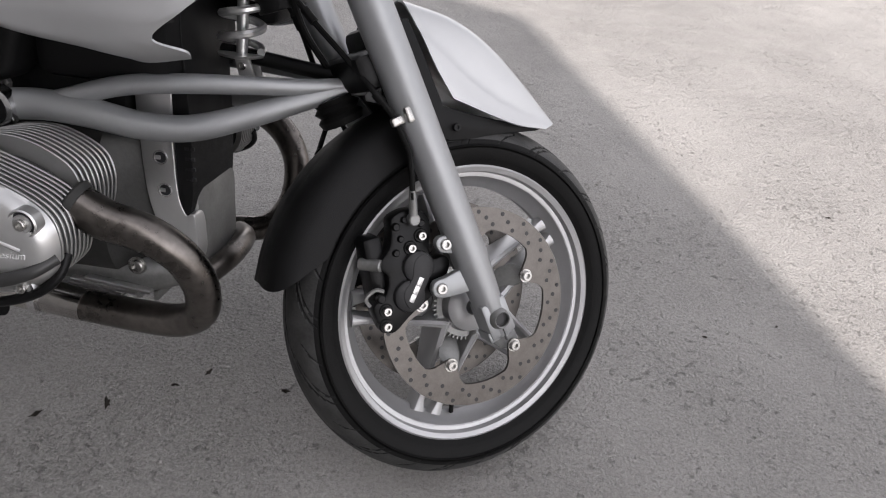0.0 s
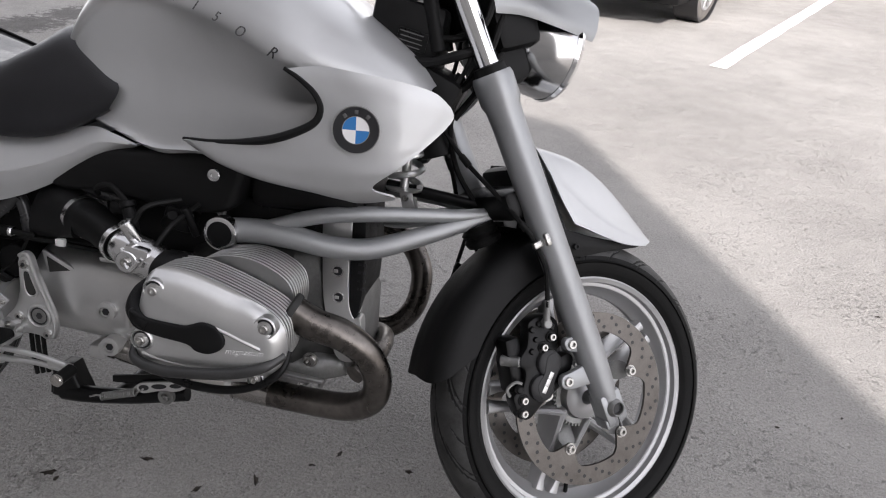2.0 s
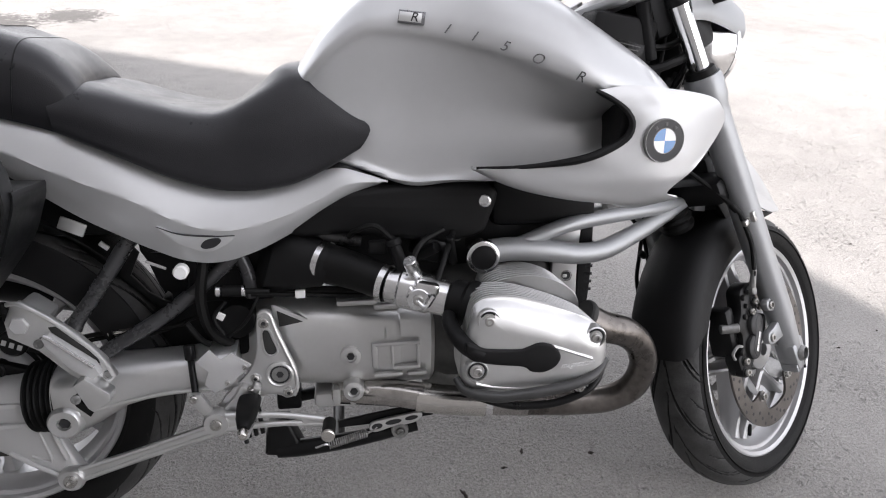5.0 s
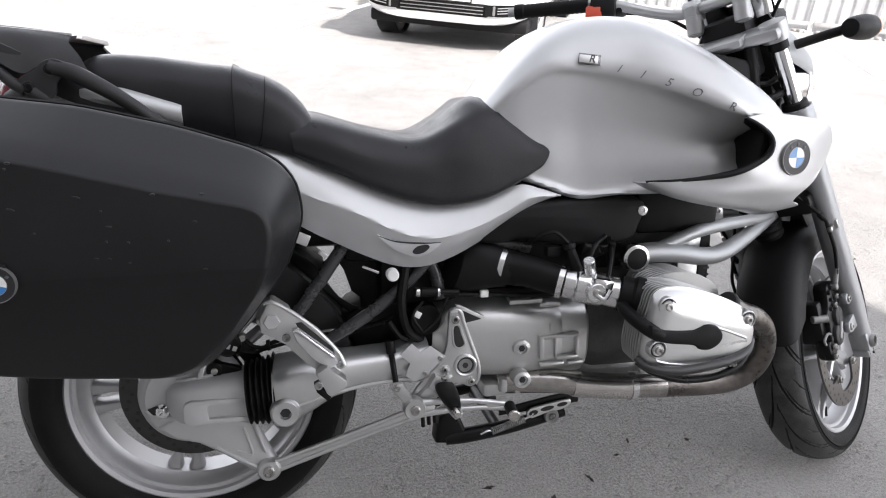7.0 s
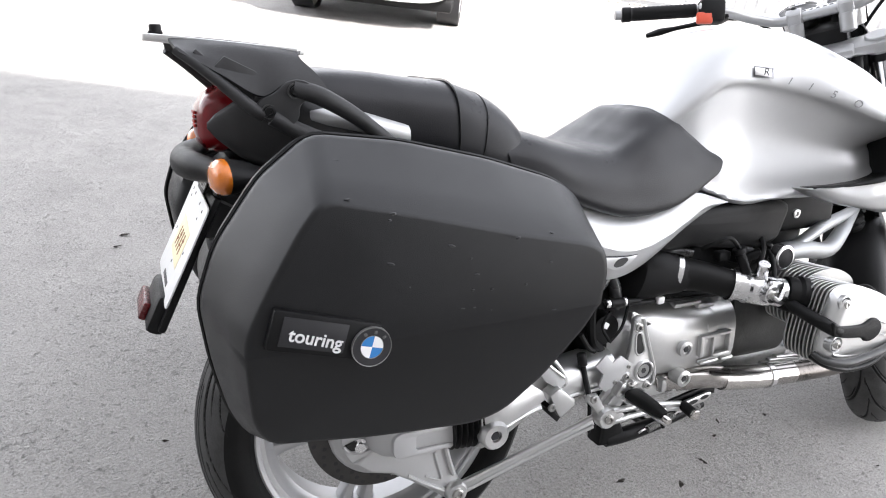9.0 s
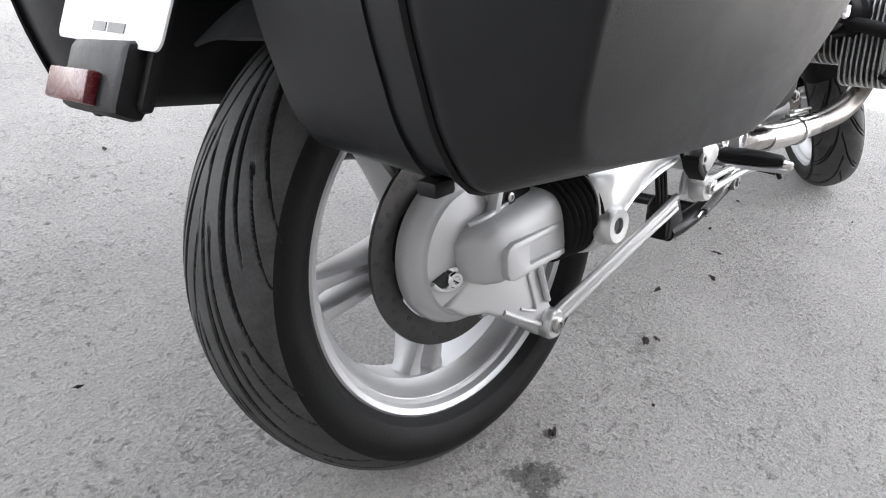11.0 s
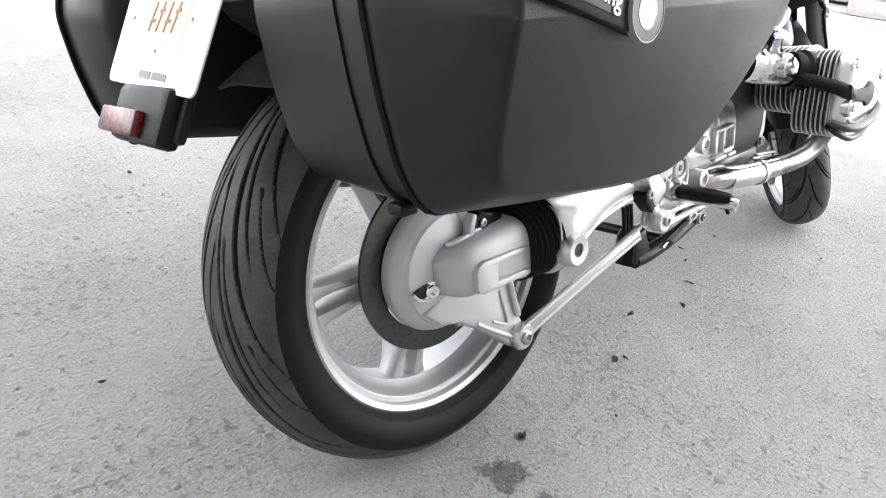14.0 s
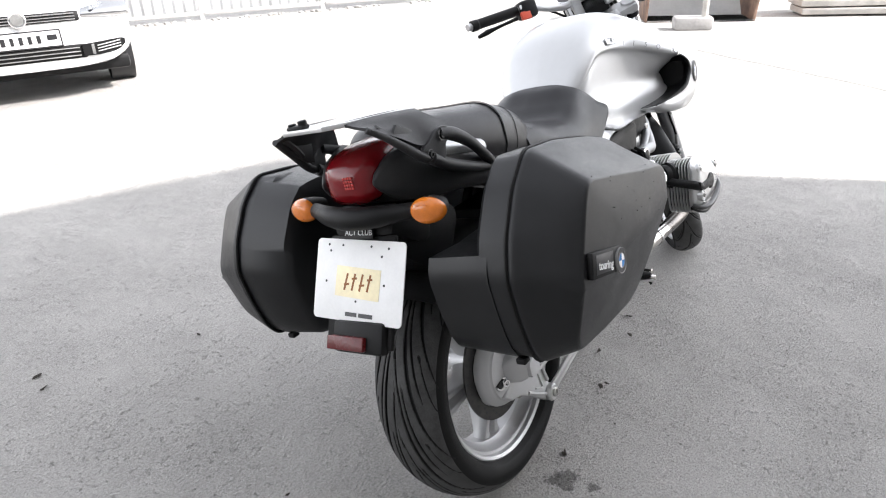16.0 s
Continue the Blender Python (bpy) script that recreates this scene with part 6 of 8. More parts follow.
# panniers
def pannier(s):
    seam = [(-0.177, 0.868), (-0.235, 0.822), (-0.287, 0.748), (-0.309, 0.685), (-0.300, 0.610), (-0.285, 0.545), (-0.262, 0.505), (-0.13, 0.487), (0.03, 0.468), (0.075, 0.488), (0.125, 0.545), (0.185, 0.625), (0.212, 0.700), (0.205, 0.748), (0.185, 0.777), (0.15, 0.798), (0.05, 0.829), (-0.07, 0.856)]
    face = [(-0.192, 0.814), (-0.215, 0.785), (-0.248, 0.728), (-0.276, 0.676), (-0.274, 0.620), (-0.268, 0.560), (-0.250, 0.528), (-0.13, 0.506), (0.015, 0.490), (0.056, 0.502), (0.106, 0.552), (0.152, 0.624), (0.172, 0.690), (0.166, 0.722), (0.146, 0.735), (0.108, 0.743), (0.03, 0.760), (-0.08, 0.788)]

    def soft(pts, k):
        """Rounds the corners of an outline; k is the rounded share of each side."""
        out = []
        n = len(pts)
        for i in range(n):
            a, b, c = Vector(pts[i - 1]), Vector(pts[i]), Vector(pts[(i + 1) % n])
            p0, p2 = b.lerp(a, min(k, 0.018 / max(1e-6, (a - b).length))), b.lerp(c, min(k, 0.018 / max(1e-6, (c - b).length)))
            for t in (0.0, 0.33, 0.67, 1.0):
                q = p0.lerp(b, t).lerp(b.lerp(p2, t), t)
                out.append((q.x, q.y))
        return out

    seam, face = soft(seam, 0.4), soft(face, 0.4)

    def ring(pts, y, shrink=0.0):
        c = Vector((-0.05, 0.67))
        out = []
        for x, z in pts:
            d = (Vector((x, z)) - c).normalized() * shrink
            yy = y(x, z) if callable(y) else y
            out.append((x - d.x, s * yy, z - d.y))
        return out

    def mix(t, y):
        return [(p[0] + (q[0] - p[0]) * t, s * (y(p, t) if callable(y) else y), p[1] + (q[1] - p[1]) * t) for p, q in zip(seam, face)]

    def fy(p, t):
        """The lid's outer skin: upright in the middle, drawn in towards the foot."""
        return 0.455 - 0.054 * max(0, (0.655 - p[1]) / 0.17) ** 1.0

    inner = 0.272
    body = part("pannier", rings_to_mesh([ring(seam, inner + 0.01, 0.035), ring(seam, inner, 0.02), ring(seam, inner + 0.012, 0.008), ring(seam, 0.33, 0.004), ring(seam, 0.338, 0.004)]), CASE, bike, "dark grey hard plastic pannier")
    if s < 0:
        low = [(x, min(z, 0.712 + 0.10 * max(0.0, -0.19 - x))) for x, z in seam]
        part("inner_shell", rings_to_mesh([[(x * 0.86 - 0.007, s * 0.155, 0.585 + (z - 0.585) * 0.80) for x, z in low], [(x * 0.95 - 0.003, s * 0.170, 0.585 + (z - 0.585) * 0.93) for x, z in low], [(x * 0.985, s * 0.30, z) for x, z in low]]), CASE, body, "inward step of the case", sharp=50)
    else:
        low = [(x, min(z, 0.862 + 0.10 * min(0.0, x + 0.12))) for x, z in seam]
        part("inner_shell", rings_to_mesh([[(x * 0.86 - 0.02, s * 0.185, 0.60 + (z - 0.60) * 0.78) for x, z in low], [(x * 0.95 - 0.006, s * 0.198, 0.60 + (z - 0.60) * 0.93) for x, z in low], [(x * 0.992, s * 0.31, z) for x, z in low]]), CASE, body, "inward half of the case", sharp=50)
    lidr = [ring(seam, 0.3405, 0.003), ring(seam, 0.343, 0.0), ring(seam, 0.352, 0.0)]
    for t in (0.05, 0.30, 0.6, 0.962, 0.988):
        lidr.append([(p[0] + (q[0] - p[0]) * t, s * (0.352 + (fy(q, 1) - 0.352) * (t * 1.012 if t < 0.97 else 0.974 + (t - 0.962) * 0.55)), p[1] + (q[1] - p[1]) * t) for p, q in zip(seam, face)])
    cen = Vector((-0.06, 0.655))
    for k, t in enumerate((0.010, 0.035, 0.35, 0.7)):
        lidr.append([(q[0] + (cen.x - q[0]) * t, s * (fy((0, q[1] + (cen.y - q[1]) * t), 1) + 0.002 + 0.008 * (1 - (1 - t) ** 2)), q[1] + (cen.y - q[1]) * t) for q in face])
    skin = rings_to_mesh(lidr, True, True)
    for zc in (0.655,):
        bmesh.ops.bisect_plane(skin, geom=skin.verts[:] + skin.edges[:] + skin.faces[:], plane_co=(0, 0, zc), plane_no=(0, 0, 1))
        for v in skin.verts:
            if abs(v.co.z - zc) < 1e-4 and abs(v.co.y) > 0.435:
                v.co.y = s * max(abs(v.co.y), fy((0, zc), 1) + 0.002 + 0.006 * max(0, 1 - abs(v.co.x + 0.06) / 0.22))
    lid = part("lid", skin, CASE, body, "ribless grey lid", sharp=60)
    for e in lid.data.edges:
        if all(abs(lid.data.vertices[i].co.z - 0.655) < 2e-4 and abs(lid.data.vertices[i].co.y) > 0.43 for i in e.vertices):
            e.use_edge_sharp = True
    part("seal", tube([(x, s * 0.3405, z) for x, z in seam + seam[:1]], 0.0035, 110, 6), HOSE, body, "black seal between the shells")
    for x, z in ((-0.25, 0.50), (-0.2, 0.492), (0.0, 0.475)):
        part("foot", box((x, s * 0.30, z), (0.02, 0.02, 0.012), 0.003), BLACK, body)
    fyv = 0.467
    nb = box((-0.196, s * (fyv - 0.004), 0.672), (0.118, 0.012, 0.044), 0.003, (0, 16, 0))
    tag = part("name_tag", nb, BLACK, body, "black tag with silver lettering")
    part("tag_field", box((-0.208, s * (fyv + 0.0022), 0.676), (0.070, 0.001, 0.032), 0.0005, (0, 16, 0)), INK, tag)
    letter(tag, "touring", 0.0200, (-0.2065, s * (fyv + 0.0034), 0.6715), (math.cos(radians(19)) * (-s), 0, -math.sin(radians(19)) * (-s)), (0, s, 0), LIGHTINK, 0.0, 0.0003)
    roundel(body, (-0.147, s * (fyv + 0.003), 0.654), (0, s, 0), (0.28, 0, 1), 0.0225)
    rnd = random.Random(4)
    drops = []
    for k in range(34):
        x = rnd.gauss(-0.03, 0.09)
        z = rnd.uniform(0.665, 0.835) - 0.18 * x
        f = min(1.0, max(0.0, (0.868 - 0.24 * (x + 0.177) - z) / 0.056))
        if f <= 0.06 or x < -0.17 or x > 0.13:
            continue
        y = 0.352 + (0.4555 - 0.352) * f if f < 1 else 0.4635
        up = Vector((0, s * (0.46 if f < 1 else 1.0), 0.89 if f < 1 else 0.0)).normalized()
        w = 0.0013 + 0.0014 * rnd.random()
        blob = lathe([(0, 0.0016), (w * 0.7, 0.0012), (w, 0)], (0, 0, 0), (0, 0, 1), 8)
        bmesh.ops.scale(blob, vec=(1 + 1.8 * rnd.random() ** 2, 0.75, 1), verts=blob.verts)
        xx = Vector((1, 0, rnd.uniform(-0.35, 0.1))).normalized()
        xx = (xx - up * xx.dot(up)).normalized()
        drops.append(moved(blob, Matrix.Translation((x, s * y, z)) @ Matrix((xx, up.cross(xx), up)).transposed().to_4x4()))
    tagged(part("mud_speck", join(*drops), INK, body), kind="stuff")
    if s > 0:
        body.location.y = 0.014
    return body


pannier(-1)
pannier(1)
# ---- rear wheel and drive ----
MR = Matrix.Translation(REAR)
rw = part("rear_wheel", rim_mesh(0.230, 0.066, 0.05, 0.06), WHEEL, bike, "silver cast rear wheel with paired spokes", MR)
spokes(rw, 0.230, 0.05, 0.06, 187, 0.022, 0.013)
tyre("wide black rubber tyre with long curved grooves", tyre_mesh(0.316, 0.087, 0.230, 0.066, 10, [([(0.0, 0.09), (0.5, 0.17), (1.0, 0.30), (1.45, 0.48), (1.80, 0.72), (1.95, 0.86)], (0.0012, 0.0036, 0.0044, 0.0038, 0.0024, 0.0010)), ([(0.02, 0.16), (0.40, 0.245), (0.80, 0.37), (1.10, 0.50)], (0.0011, 0.0027, 0.0029, 0.0012)), ([(0.02, 0.16), (0.025, 0.161)], (0.0036, 0.0036)), ([(0.62, 0.44), (0.90, 0.57), (1.15, 0.72), (1.25, 0.85)], (0.0010, 0.0020, 0.0018, 0.0008)), ([(0.62, 0.44), (0.625, 0.4405)], (0.0034, 0.0034)), ([(0.45, -0.02), (0.85, 0.055), (1.05, 0.09)], (0.0008, 0.0019, 0.0010)), ([(1.05, 0.09), (1.055, 0.091)], (0.0032, 0.0032))], 150, 150, 0.006), rw)
rd = part("brake_disc", disc_ring(0.104, 0.137, -0.052, 0.0055), DARKROTOR, rw, "dark drilled steel rear brake disc")
for k in range(6):
    part("disc_tab", petals(0.084, 0.106, -0.052, 1, 10 + 60 * k, 9), DARKROTOR, rd)
tagged(part("disc_drilling", drill_marks(0.108, 0.134, -0.052, 0.0055, 54, 0.0042), INK, rd), kind="stuff")
part("disc_hub", lathe([(0.03, 0), (0.094, 0), (0.097, -0.010), (0.09, -0.014), (0.03, -0.014)], (0, -0.036, 0), (0, 0.964, 0), 40, close=True), BLACKMET, rw)
for k in range(6):
    a = radians(10 + 60 * k)
    part("disc_bolt", bolt((0.09 * math.cos(a), -0.056, 0.09 * math.sin(a)), (0, -1, 0), 0.007, 0.004), BLACKMET, rw)

DC = Vector((0.002, 0, 0.313))
fin = part("final_drive", lathe([(0, 0.050), (0.092, 0.050), (0.0985, 0.056), (0.0990, 0.066), (0.0965, 0.073), (0.0890, 0.0845), (0.0850, 0.0870), (0.0830, 0.0885), (0.0810, 0.0925), (0.055, 0.0985), (0.03, 0.1005), (0, 0.101)], DC, DC + Vector((0, -1, 0)), 64), DRIVE, bike, "cast alloy final drive housing")
snout = []
for x, y, z, ry, rz in ((-0.040, -0.092, 0.316, 0.014, 0.020), (-0.030, -0.097, 0.317, 0.026, 0.030), (-0.016, -0.102, 0.318, 0.036, 0.037), (0.0, -0.104, 0.319, 0.0405, 0.041), (0.04, -0.104, 0.320, 0.0420, 0.043), (0.085, -0.105, 0.321, 0.0430, 0.046), (0.106, -0.106, 0.322, 0.046, 0.050), (0.112, -0.106, 0.322, 0.041, 0.046)):
    snout.append(oval((x, y, z), ry, rz, 40, 3.4))
part("drive_snout", rings_to_mesh(snout), DRIVE, fin)
part("snout_ridge", prism([(-0.006, 0.321), (-0.002, 0.330), (0.008, 0.3345), (0.106, 0.3335), (0.108, 0.329), (0.106, 0.3245), (0.038, 0.3235), (0.0365, 0.321), (0.0365, 0.300), (0.038, 0.2975), (0.106, 0.2970), (0.108, 0.292), (0.106, 0.2875), (0.008, 0.2860), (-0.002, 0.290), (-0.006, 0.299)], -0.1520, -0.135, 0.003), DRIVE, fin)
part("snout_cap_rib", join(tube([(-0.020, -0.105, 0.357), (0.0, -0.113, 0.360), (0.045, -0.110, 0.366)], 0.0035, 16, 8)), DRIVE, fin)
part("caliper_post", rod((0.022, -0.083, 0.408), (0.036, -0.102, 0.352), 0.0145, 0.003), DRIVE, fin)
part("lug_rib", box((0.026, -0.108, 0.374), (0.010, 0.016, 0.034), 0.003, (0, 20, 0)), DRIVE, fin)
# Dark inlay; the pocket's shade is in its colour.
part("filler_pocket", prism([(-0.075, 0.301), (-0.058, 0.3085), (-0.030, 0.306), (-0.012, 0.298), (-0.040, 0.287), (-0.066, 0.290)], -0.1012, -0.09, 0.003), SHADEBLACK, fin)
part("pocket_edge", tube([(-0.078, -0.098, 0.300), (-0.066, -0.099, 0.288), (-0.042, -0.102, 0.284), (-0.010, -0.106, 0.296)], 0.0030, 20, 8), DRIVE, fin)
part("filler_screw", bolt((-0.049, -0.102, 0.2985), (-0.25, -1, 0.05), 0.0105, 0.009, 0.0135), CHROME, fin)
part("drain_screw", bolt((0.020, -0.085, 0.220), (0.0, -0.5, -1), 0.009, 0.006), BOLT, fin)
arm = prism([(-0.060, 0.262), (-0.030, 0.236), (0.010, 0.224), (0.050, 0.197), (0.092, 0.165), (0.116, 0.144), (0.136, 0.137), (0.153, 0.146), (0.155, 0.164), (0.143, 0.185), (0.124, 0.232), (0.110, 0.285), (0.090, 0.300), (0.0, 0.300)], -0.1010, -0.074, 0.007, 3)
part("drive_arm", arm, DRIVE, fin, "triangular arm of the housing")
part("arm_edge", tube([(0.040, -0.101, 0.214), (0.075, -0.1035, 0.190), (0.112, -0.104, 0.166)], 0.0042, 16, 8), DRIVE, fin)
part("arm_edge", tube([(0.110, -0.103, 0.276), (0.118, -0.104, 0.240), (0.131, -0.104, 0.196)], 0.0048, 16, 8), DRIVE, fin)
part("arm_web", tube([(0.074, -0.1015, 0.205), (0.100, -0.1030, 0.192), (0.106, -0.1030, 0.196), (0.098, -0.1020, 0.228), (0.092, -0.1010, 0.250)], 0.0026, 24, 8), DRIVE, fin)
ga = []
for k in range(41):
    t = k / 40
    ga.append((0.0560 + 0.0035 * math.cos(2 * math.pi * 5 * t) + 0.007 * t + (0.003 if k > 36 else 0), 0.052 * t))
part("rubber_gaiter", lathe([(0, 0)] + ga + [(0.058, 0.056), (0, 0.056)], (0.106, -0.108, 0.324), (0.306, -0.116, 0.340), 48), HOSE, bike, "ribbed black rubber gaiter")
sw_rings = []
for x, y, z, ry, rz in ((0.150, -0.116, 0.328, 0.058, 0.060), (0.158, -0.117, 0.329, 0.063, 0.063), (0.18, -0.119, 0.333, 0.064, 0.062), (0.215, -0.121, 0.343, 0.058, 0.054), (0.26, -0.122, 0.357, 0.050, 0.041), (0.31, -0.122, 0.364, 0.045, 0.035), (0.37, -0.123, 0.368, 0.044, 0.035), (0.44, -0.124, 0.372, 0.046, 0.042)):
    sw_rings.append(oval((x, y, z), ry, rz, 36, 2.6))
swing = part("swingarm", rings_to_mesh(sw_rings), ALLOY, bike, "silver cast single-sided swingarm")
part("pivot_boss", lathe([(0, 0.003), (0.0105, 0.003), (0.011, 0.0095), (0.0225, 0.0105), (0.0265, 0.006), (0.0275, -0.004), (0.029, -0.03), (0, -0.03)], (0.172, -0.180, 0.3125), (0.172, -1.180, 0.3125), 36), ALLOY, swing)
part("boss_socket", rod((0.172, -0.182, 0.3125), (0.172, -0.1865, 0.3125), 0.0095, seg=6), INK, swing)
part("swing_seam", tube([(0.195, -0.180, 0.322), (0.25, -0.171, 0.334), (0.33, -0.166, 0.345), (0.42, -0.168, 0.350)], 0.0035, 24, 8), ALLOY, swing)
E0, E1 = Vector((0.135, -0.104, 0.1585)), Vector((0.412, -0.148, 0.268))
ED = (E1 - E0).normalized()
rodp = part("torque_rod", join(*[tube([E0 + Vector((0, 0, dz * 1.25)), E0.lerp(E1, 0.35) + Vector((0, 0, dz)), E0.lerp(E1, 0.7) + Vector((0, 0, dz)), E1 + Vector((0, 0, dz * 1.2))], 0.0052, 30, 8) for dz in (0.0085, -0.0085)], moved(box((0, 0, 0), (0.004, 0.017, (E1 - E0).length), 0.001), Matrix.Translation(E0.lerp(E1, 0.5)) @ Matrix((ED.cross(Vector((0, 0, 1))).normalized(), ED.cross(Vector((0, 0, 1))).normalized().cross(-ED), ED)).transposed().to_4x4()), lathe([(0, -0.012), (0.019, -0.012), (0.0225, -0.007), (0.0225, 0.007), (0.019, 0.012), (0, 0.012)], E0, E0 + Vector((0, 1, 0)), 32)), ALLOY, bike, "slim alloy torque rod")
part("rod_bolt", bolt(E0 + Vector((0, -0.012, 0)), (0, -1, 0), 0.0115, 0.006), BOLT, rodp)
cal = part("rear_caliper", join(box((-0.004, -0.052, 0.436), (0.030, 0.066, 0.052), 0.008, (0, -8, 0)), box((0.026, -0.055, 0.446), (0.050, 0.062, 0.044), 0.012, (0, 16, 0)), box((0.062, -0.060, 0.425), (0.058, 0.052, 0.056), 0.016, (0, 32, 0))), BLACKMET, bike, "black rear brake caliper")
for k in range(3):
    part("brand_mark", box((0.062 + 0.0115 * k, -0.0982, 0.4185 - 0.0050 * k), (0.0075, 0.001, 0.0095), 0.0008, (0, 22, 0)), ALLOY, cal)
part("caliper_cylinder", lathe([(0, 0.0), (0.024, 0.0), (0.0235, 0.012), (0.019, 0.017), (0, 0.0175)], (0.073, -0.080, 0.4145), (0.075, -1.080, 0.40), 32), BLACKMET, cal)
part("caliper_foot", rod((0.022, -0.083, 0.404), (0.026, -0.079, 0.436), 0.0135, 0.012), BLACKMET, cal)
part("caliper_lug", join(rod((0.048, -0.088, 0.374), (0.048, -0.112, 0.3735), 0.0145), prism([(0.05, 0.388), (0.095, 0.374), (0.096, 0.366), (0.055, 0.360)], -0.108, -0.092, 0.003)), BLACKMET, cal)
part("nipple", join(rod((0.066, -0.078, 0.440), (0.062, -0.078, 0.466), 0.0062), rod((0.062, -0.078, 0.464), (0.0605, -0.078, 0.482), 0.0078, 0.0066)), HOSE, cal)
part("pad_pin", join(rod((-0.004, -0.084, 0.452), (0.012, -0.082, 0.470), 0.004), rod((0.016, -0.082, 0.462), (0.034, -0.080, 0.474), 0.004)), DARKALLOY, cal)
for q in ((0.027, -0.0885, 0.422), (0.048, -0.113, 0.3735)):
    part("caliper_bolt", bolt(q, (0, -1, 0), 0.0062, 0.003), BOLT, cal)
part("banjo_bolt", lathe([(0, 0.010), (0.006, 0.010), (0.0085, 0.006), (0.0085, 0), (0, 0)], (0.098, -0.078, 0.424), (0.110, -1.078, 0.424), 20), BOLT, cal)
part("rear_brake_line", join(tube([(0.100, -0.082, 0.424), (0.112, -0.084, 0.408), (0.135, -0.086, 0.402), (0.155, -0.088, 0.412), (0.21, -0.092, 0.424), (0.28, -0.10, 0.430), (0.36, -0.13, 0.452)], 0.0042, 48, 8), tube([(0.092, -0.084, 0.398), (0.118, -0.084, 0.392), (0.142, -0.087, 0.400), (0.22, -0.088, 0.416), (0.29, -0.10, 0.422), (0.38, -0.12, 0.46)], 0.0036, 48, 8)), HOSE, bike)
part("line_sleeve", rod((0.225, -0.094, 0.426), (0.272, -0.100, 0.430), 0.0075), STEEL, bike)
for q in ((0.146, -0.088, 0.407), (0.232, -0.0945, 0.4265)):
    part("line_clip", lathe([(0.009, -0.003), (0.0105, -0.003), (0.0105, 0.003), (0.009, 0.003)], q, (q[0] + 0.9, q[1] - 0.06, q[2] + 0.15), 20, close=True), HOSE, bike)
part("rear_mudguard", surf([[(0.345 * math.cos(radians(a)), y, 0.318 + (0.345 if abs(y) < 0.08 else 0.335) * math.sin(radians(a))) for a in np.linspace(42, 128, 9)] for y in (-0.098, -0.05, 0, 0.05, 0.098)], 24, 3, 0.004), BLACK, bike, "black inner rear mudguard")
part("silencer", join(lathe([(0, 0), (0.04, 0.005), (0.052, 0.05), (0.055, 0.1), (0.055, 0.32), (0.05, 0.35), (0.02, 0.355), (0.02, 0.34), (0, 0.34)], (0.24, 0.15, 0.40), (-0.76, 0.15, 0.62), 40), tube([(0.24, 0.175, 0.40), (0.33, 0.16, 0.37), (0.45, 0.11, 0.31)], 0.022, 20, 12)), BLACKMET, bike, "black silencer")

# ---- gearbox and frame ----
gb = []
for x, ry, z0, z1 in ((0.43, 0.10, 0.33, 0.44), (0.47, 0.125, 0.315, 0.478), (0.50, 0.138, 0.305, 0.488), (0.58, 0.145, 0.300, 0.488), (0.66, 0.150, 0.300, 0.484), (0.70, 0.152, 0.300, 0.484), (0.712, 0.150, 0.30, 0.482)):
    gb.append(oval((x, 0, (z0 + z1) / 2), ry, (z1 - z0) / 2, 44, 3.0))
gear = part("gearbox", rings_to_mesh(gb), ALLOY, bike, "silver cast gearbox housing")
part("bell_housing", rings_to_mesh([oval((x, 0, 0.392), ry, rz, 44, 3.0) for x, ry, rz in ((0.695, 0.140, 0.088), (0.702, 0.1475, 0.094), (0.765, 0.1495, 0.096), (0.772, 0.142, 0.09))]), ALLOY, gear)
for x, z, w, h, b in ((0.704, 0.4075, 0.082, 0.0085, 0.0035), (0.722, 0.3625, 0.046, 0.0080, 0.003), (0.667, 0.386, 0.010, 0.048, 0.003), (0.697, 0.384, 0.0045, 0.044, 0.002), (0.690, 0.3500, 0.050, 0.0075, 0.003), (0.740, 0.3500, 0.034, 0.0075, 0.003), (0.742, 0.385, 0.006, 0.042, 0.002)):
    part("casting_rib", box((x, -0.1535, z), (w, 0.012, h), b, (0, -2, 0)), ALLOY, gear)
part("casing_seam", tube([(0.684, -0.06, 0.4862), (0.685, -0.11, 0.474), (0.686, -0.145, 0.432), (0.686, -0.1505, 0.416)], 0.0022, 24, 6), ALLOY, gear)
for q, r in (((0.6265, 0.3870), 0.0170), ((0.6300, 0.3205), 0.0175)):
    y = -0.148
    part("boss", lathe([(0, 0.006), (r * 0.55, 0.006), (r * 0.6, 0.010), (r, 0.008), (r * 1.05, -0.02), (0, -0.02)], (q[0], y, q[1]), (q[0], y - 1, q[1]), 24), ALLOY, gear)
    part("boss_socket", rod((q[0], y - 0.006, q[1]), (q[0], y - 0.0085, q[1]), r * 0.4, seg=6), INK, gear)
part("gearbox_rib", prism([(0.497, 0.478), (0.504, 0.478), (0.584, 0.436), (0.580, 0.4325), (0.506, 0.4325)], -0.1330, -0.124, 0.0022), ALLOY, gear)
# The hollow's shade is a dark inlaid face.
part("rib_hollow", prism([(0.5065, 0.468), (0.568, 0.4365), (0.510, 0.4365)], -0.1338, -0.130, 0.0), SHADEBLACK, gear)
part("casing_pad", join(box((0.640, -0.118, 0.4800), (0.070, 0.034, 0.012), 0.004, (20, 0, 0)), box((0.69, -0.124, 0.468), (0.045, 0.020, 0.012), 0.004, (20, 0, 0))), ALLOY, gear)
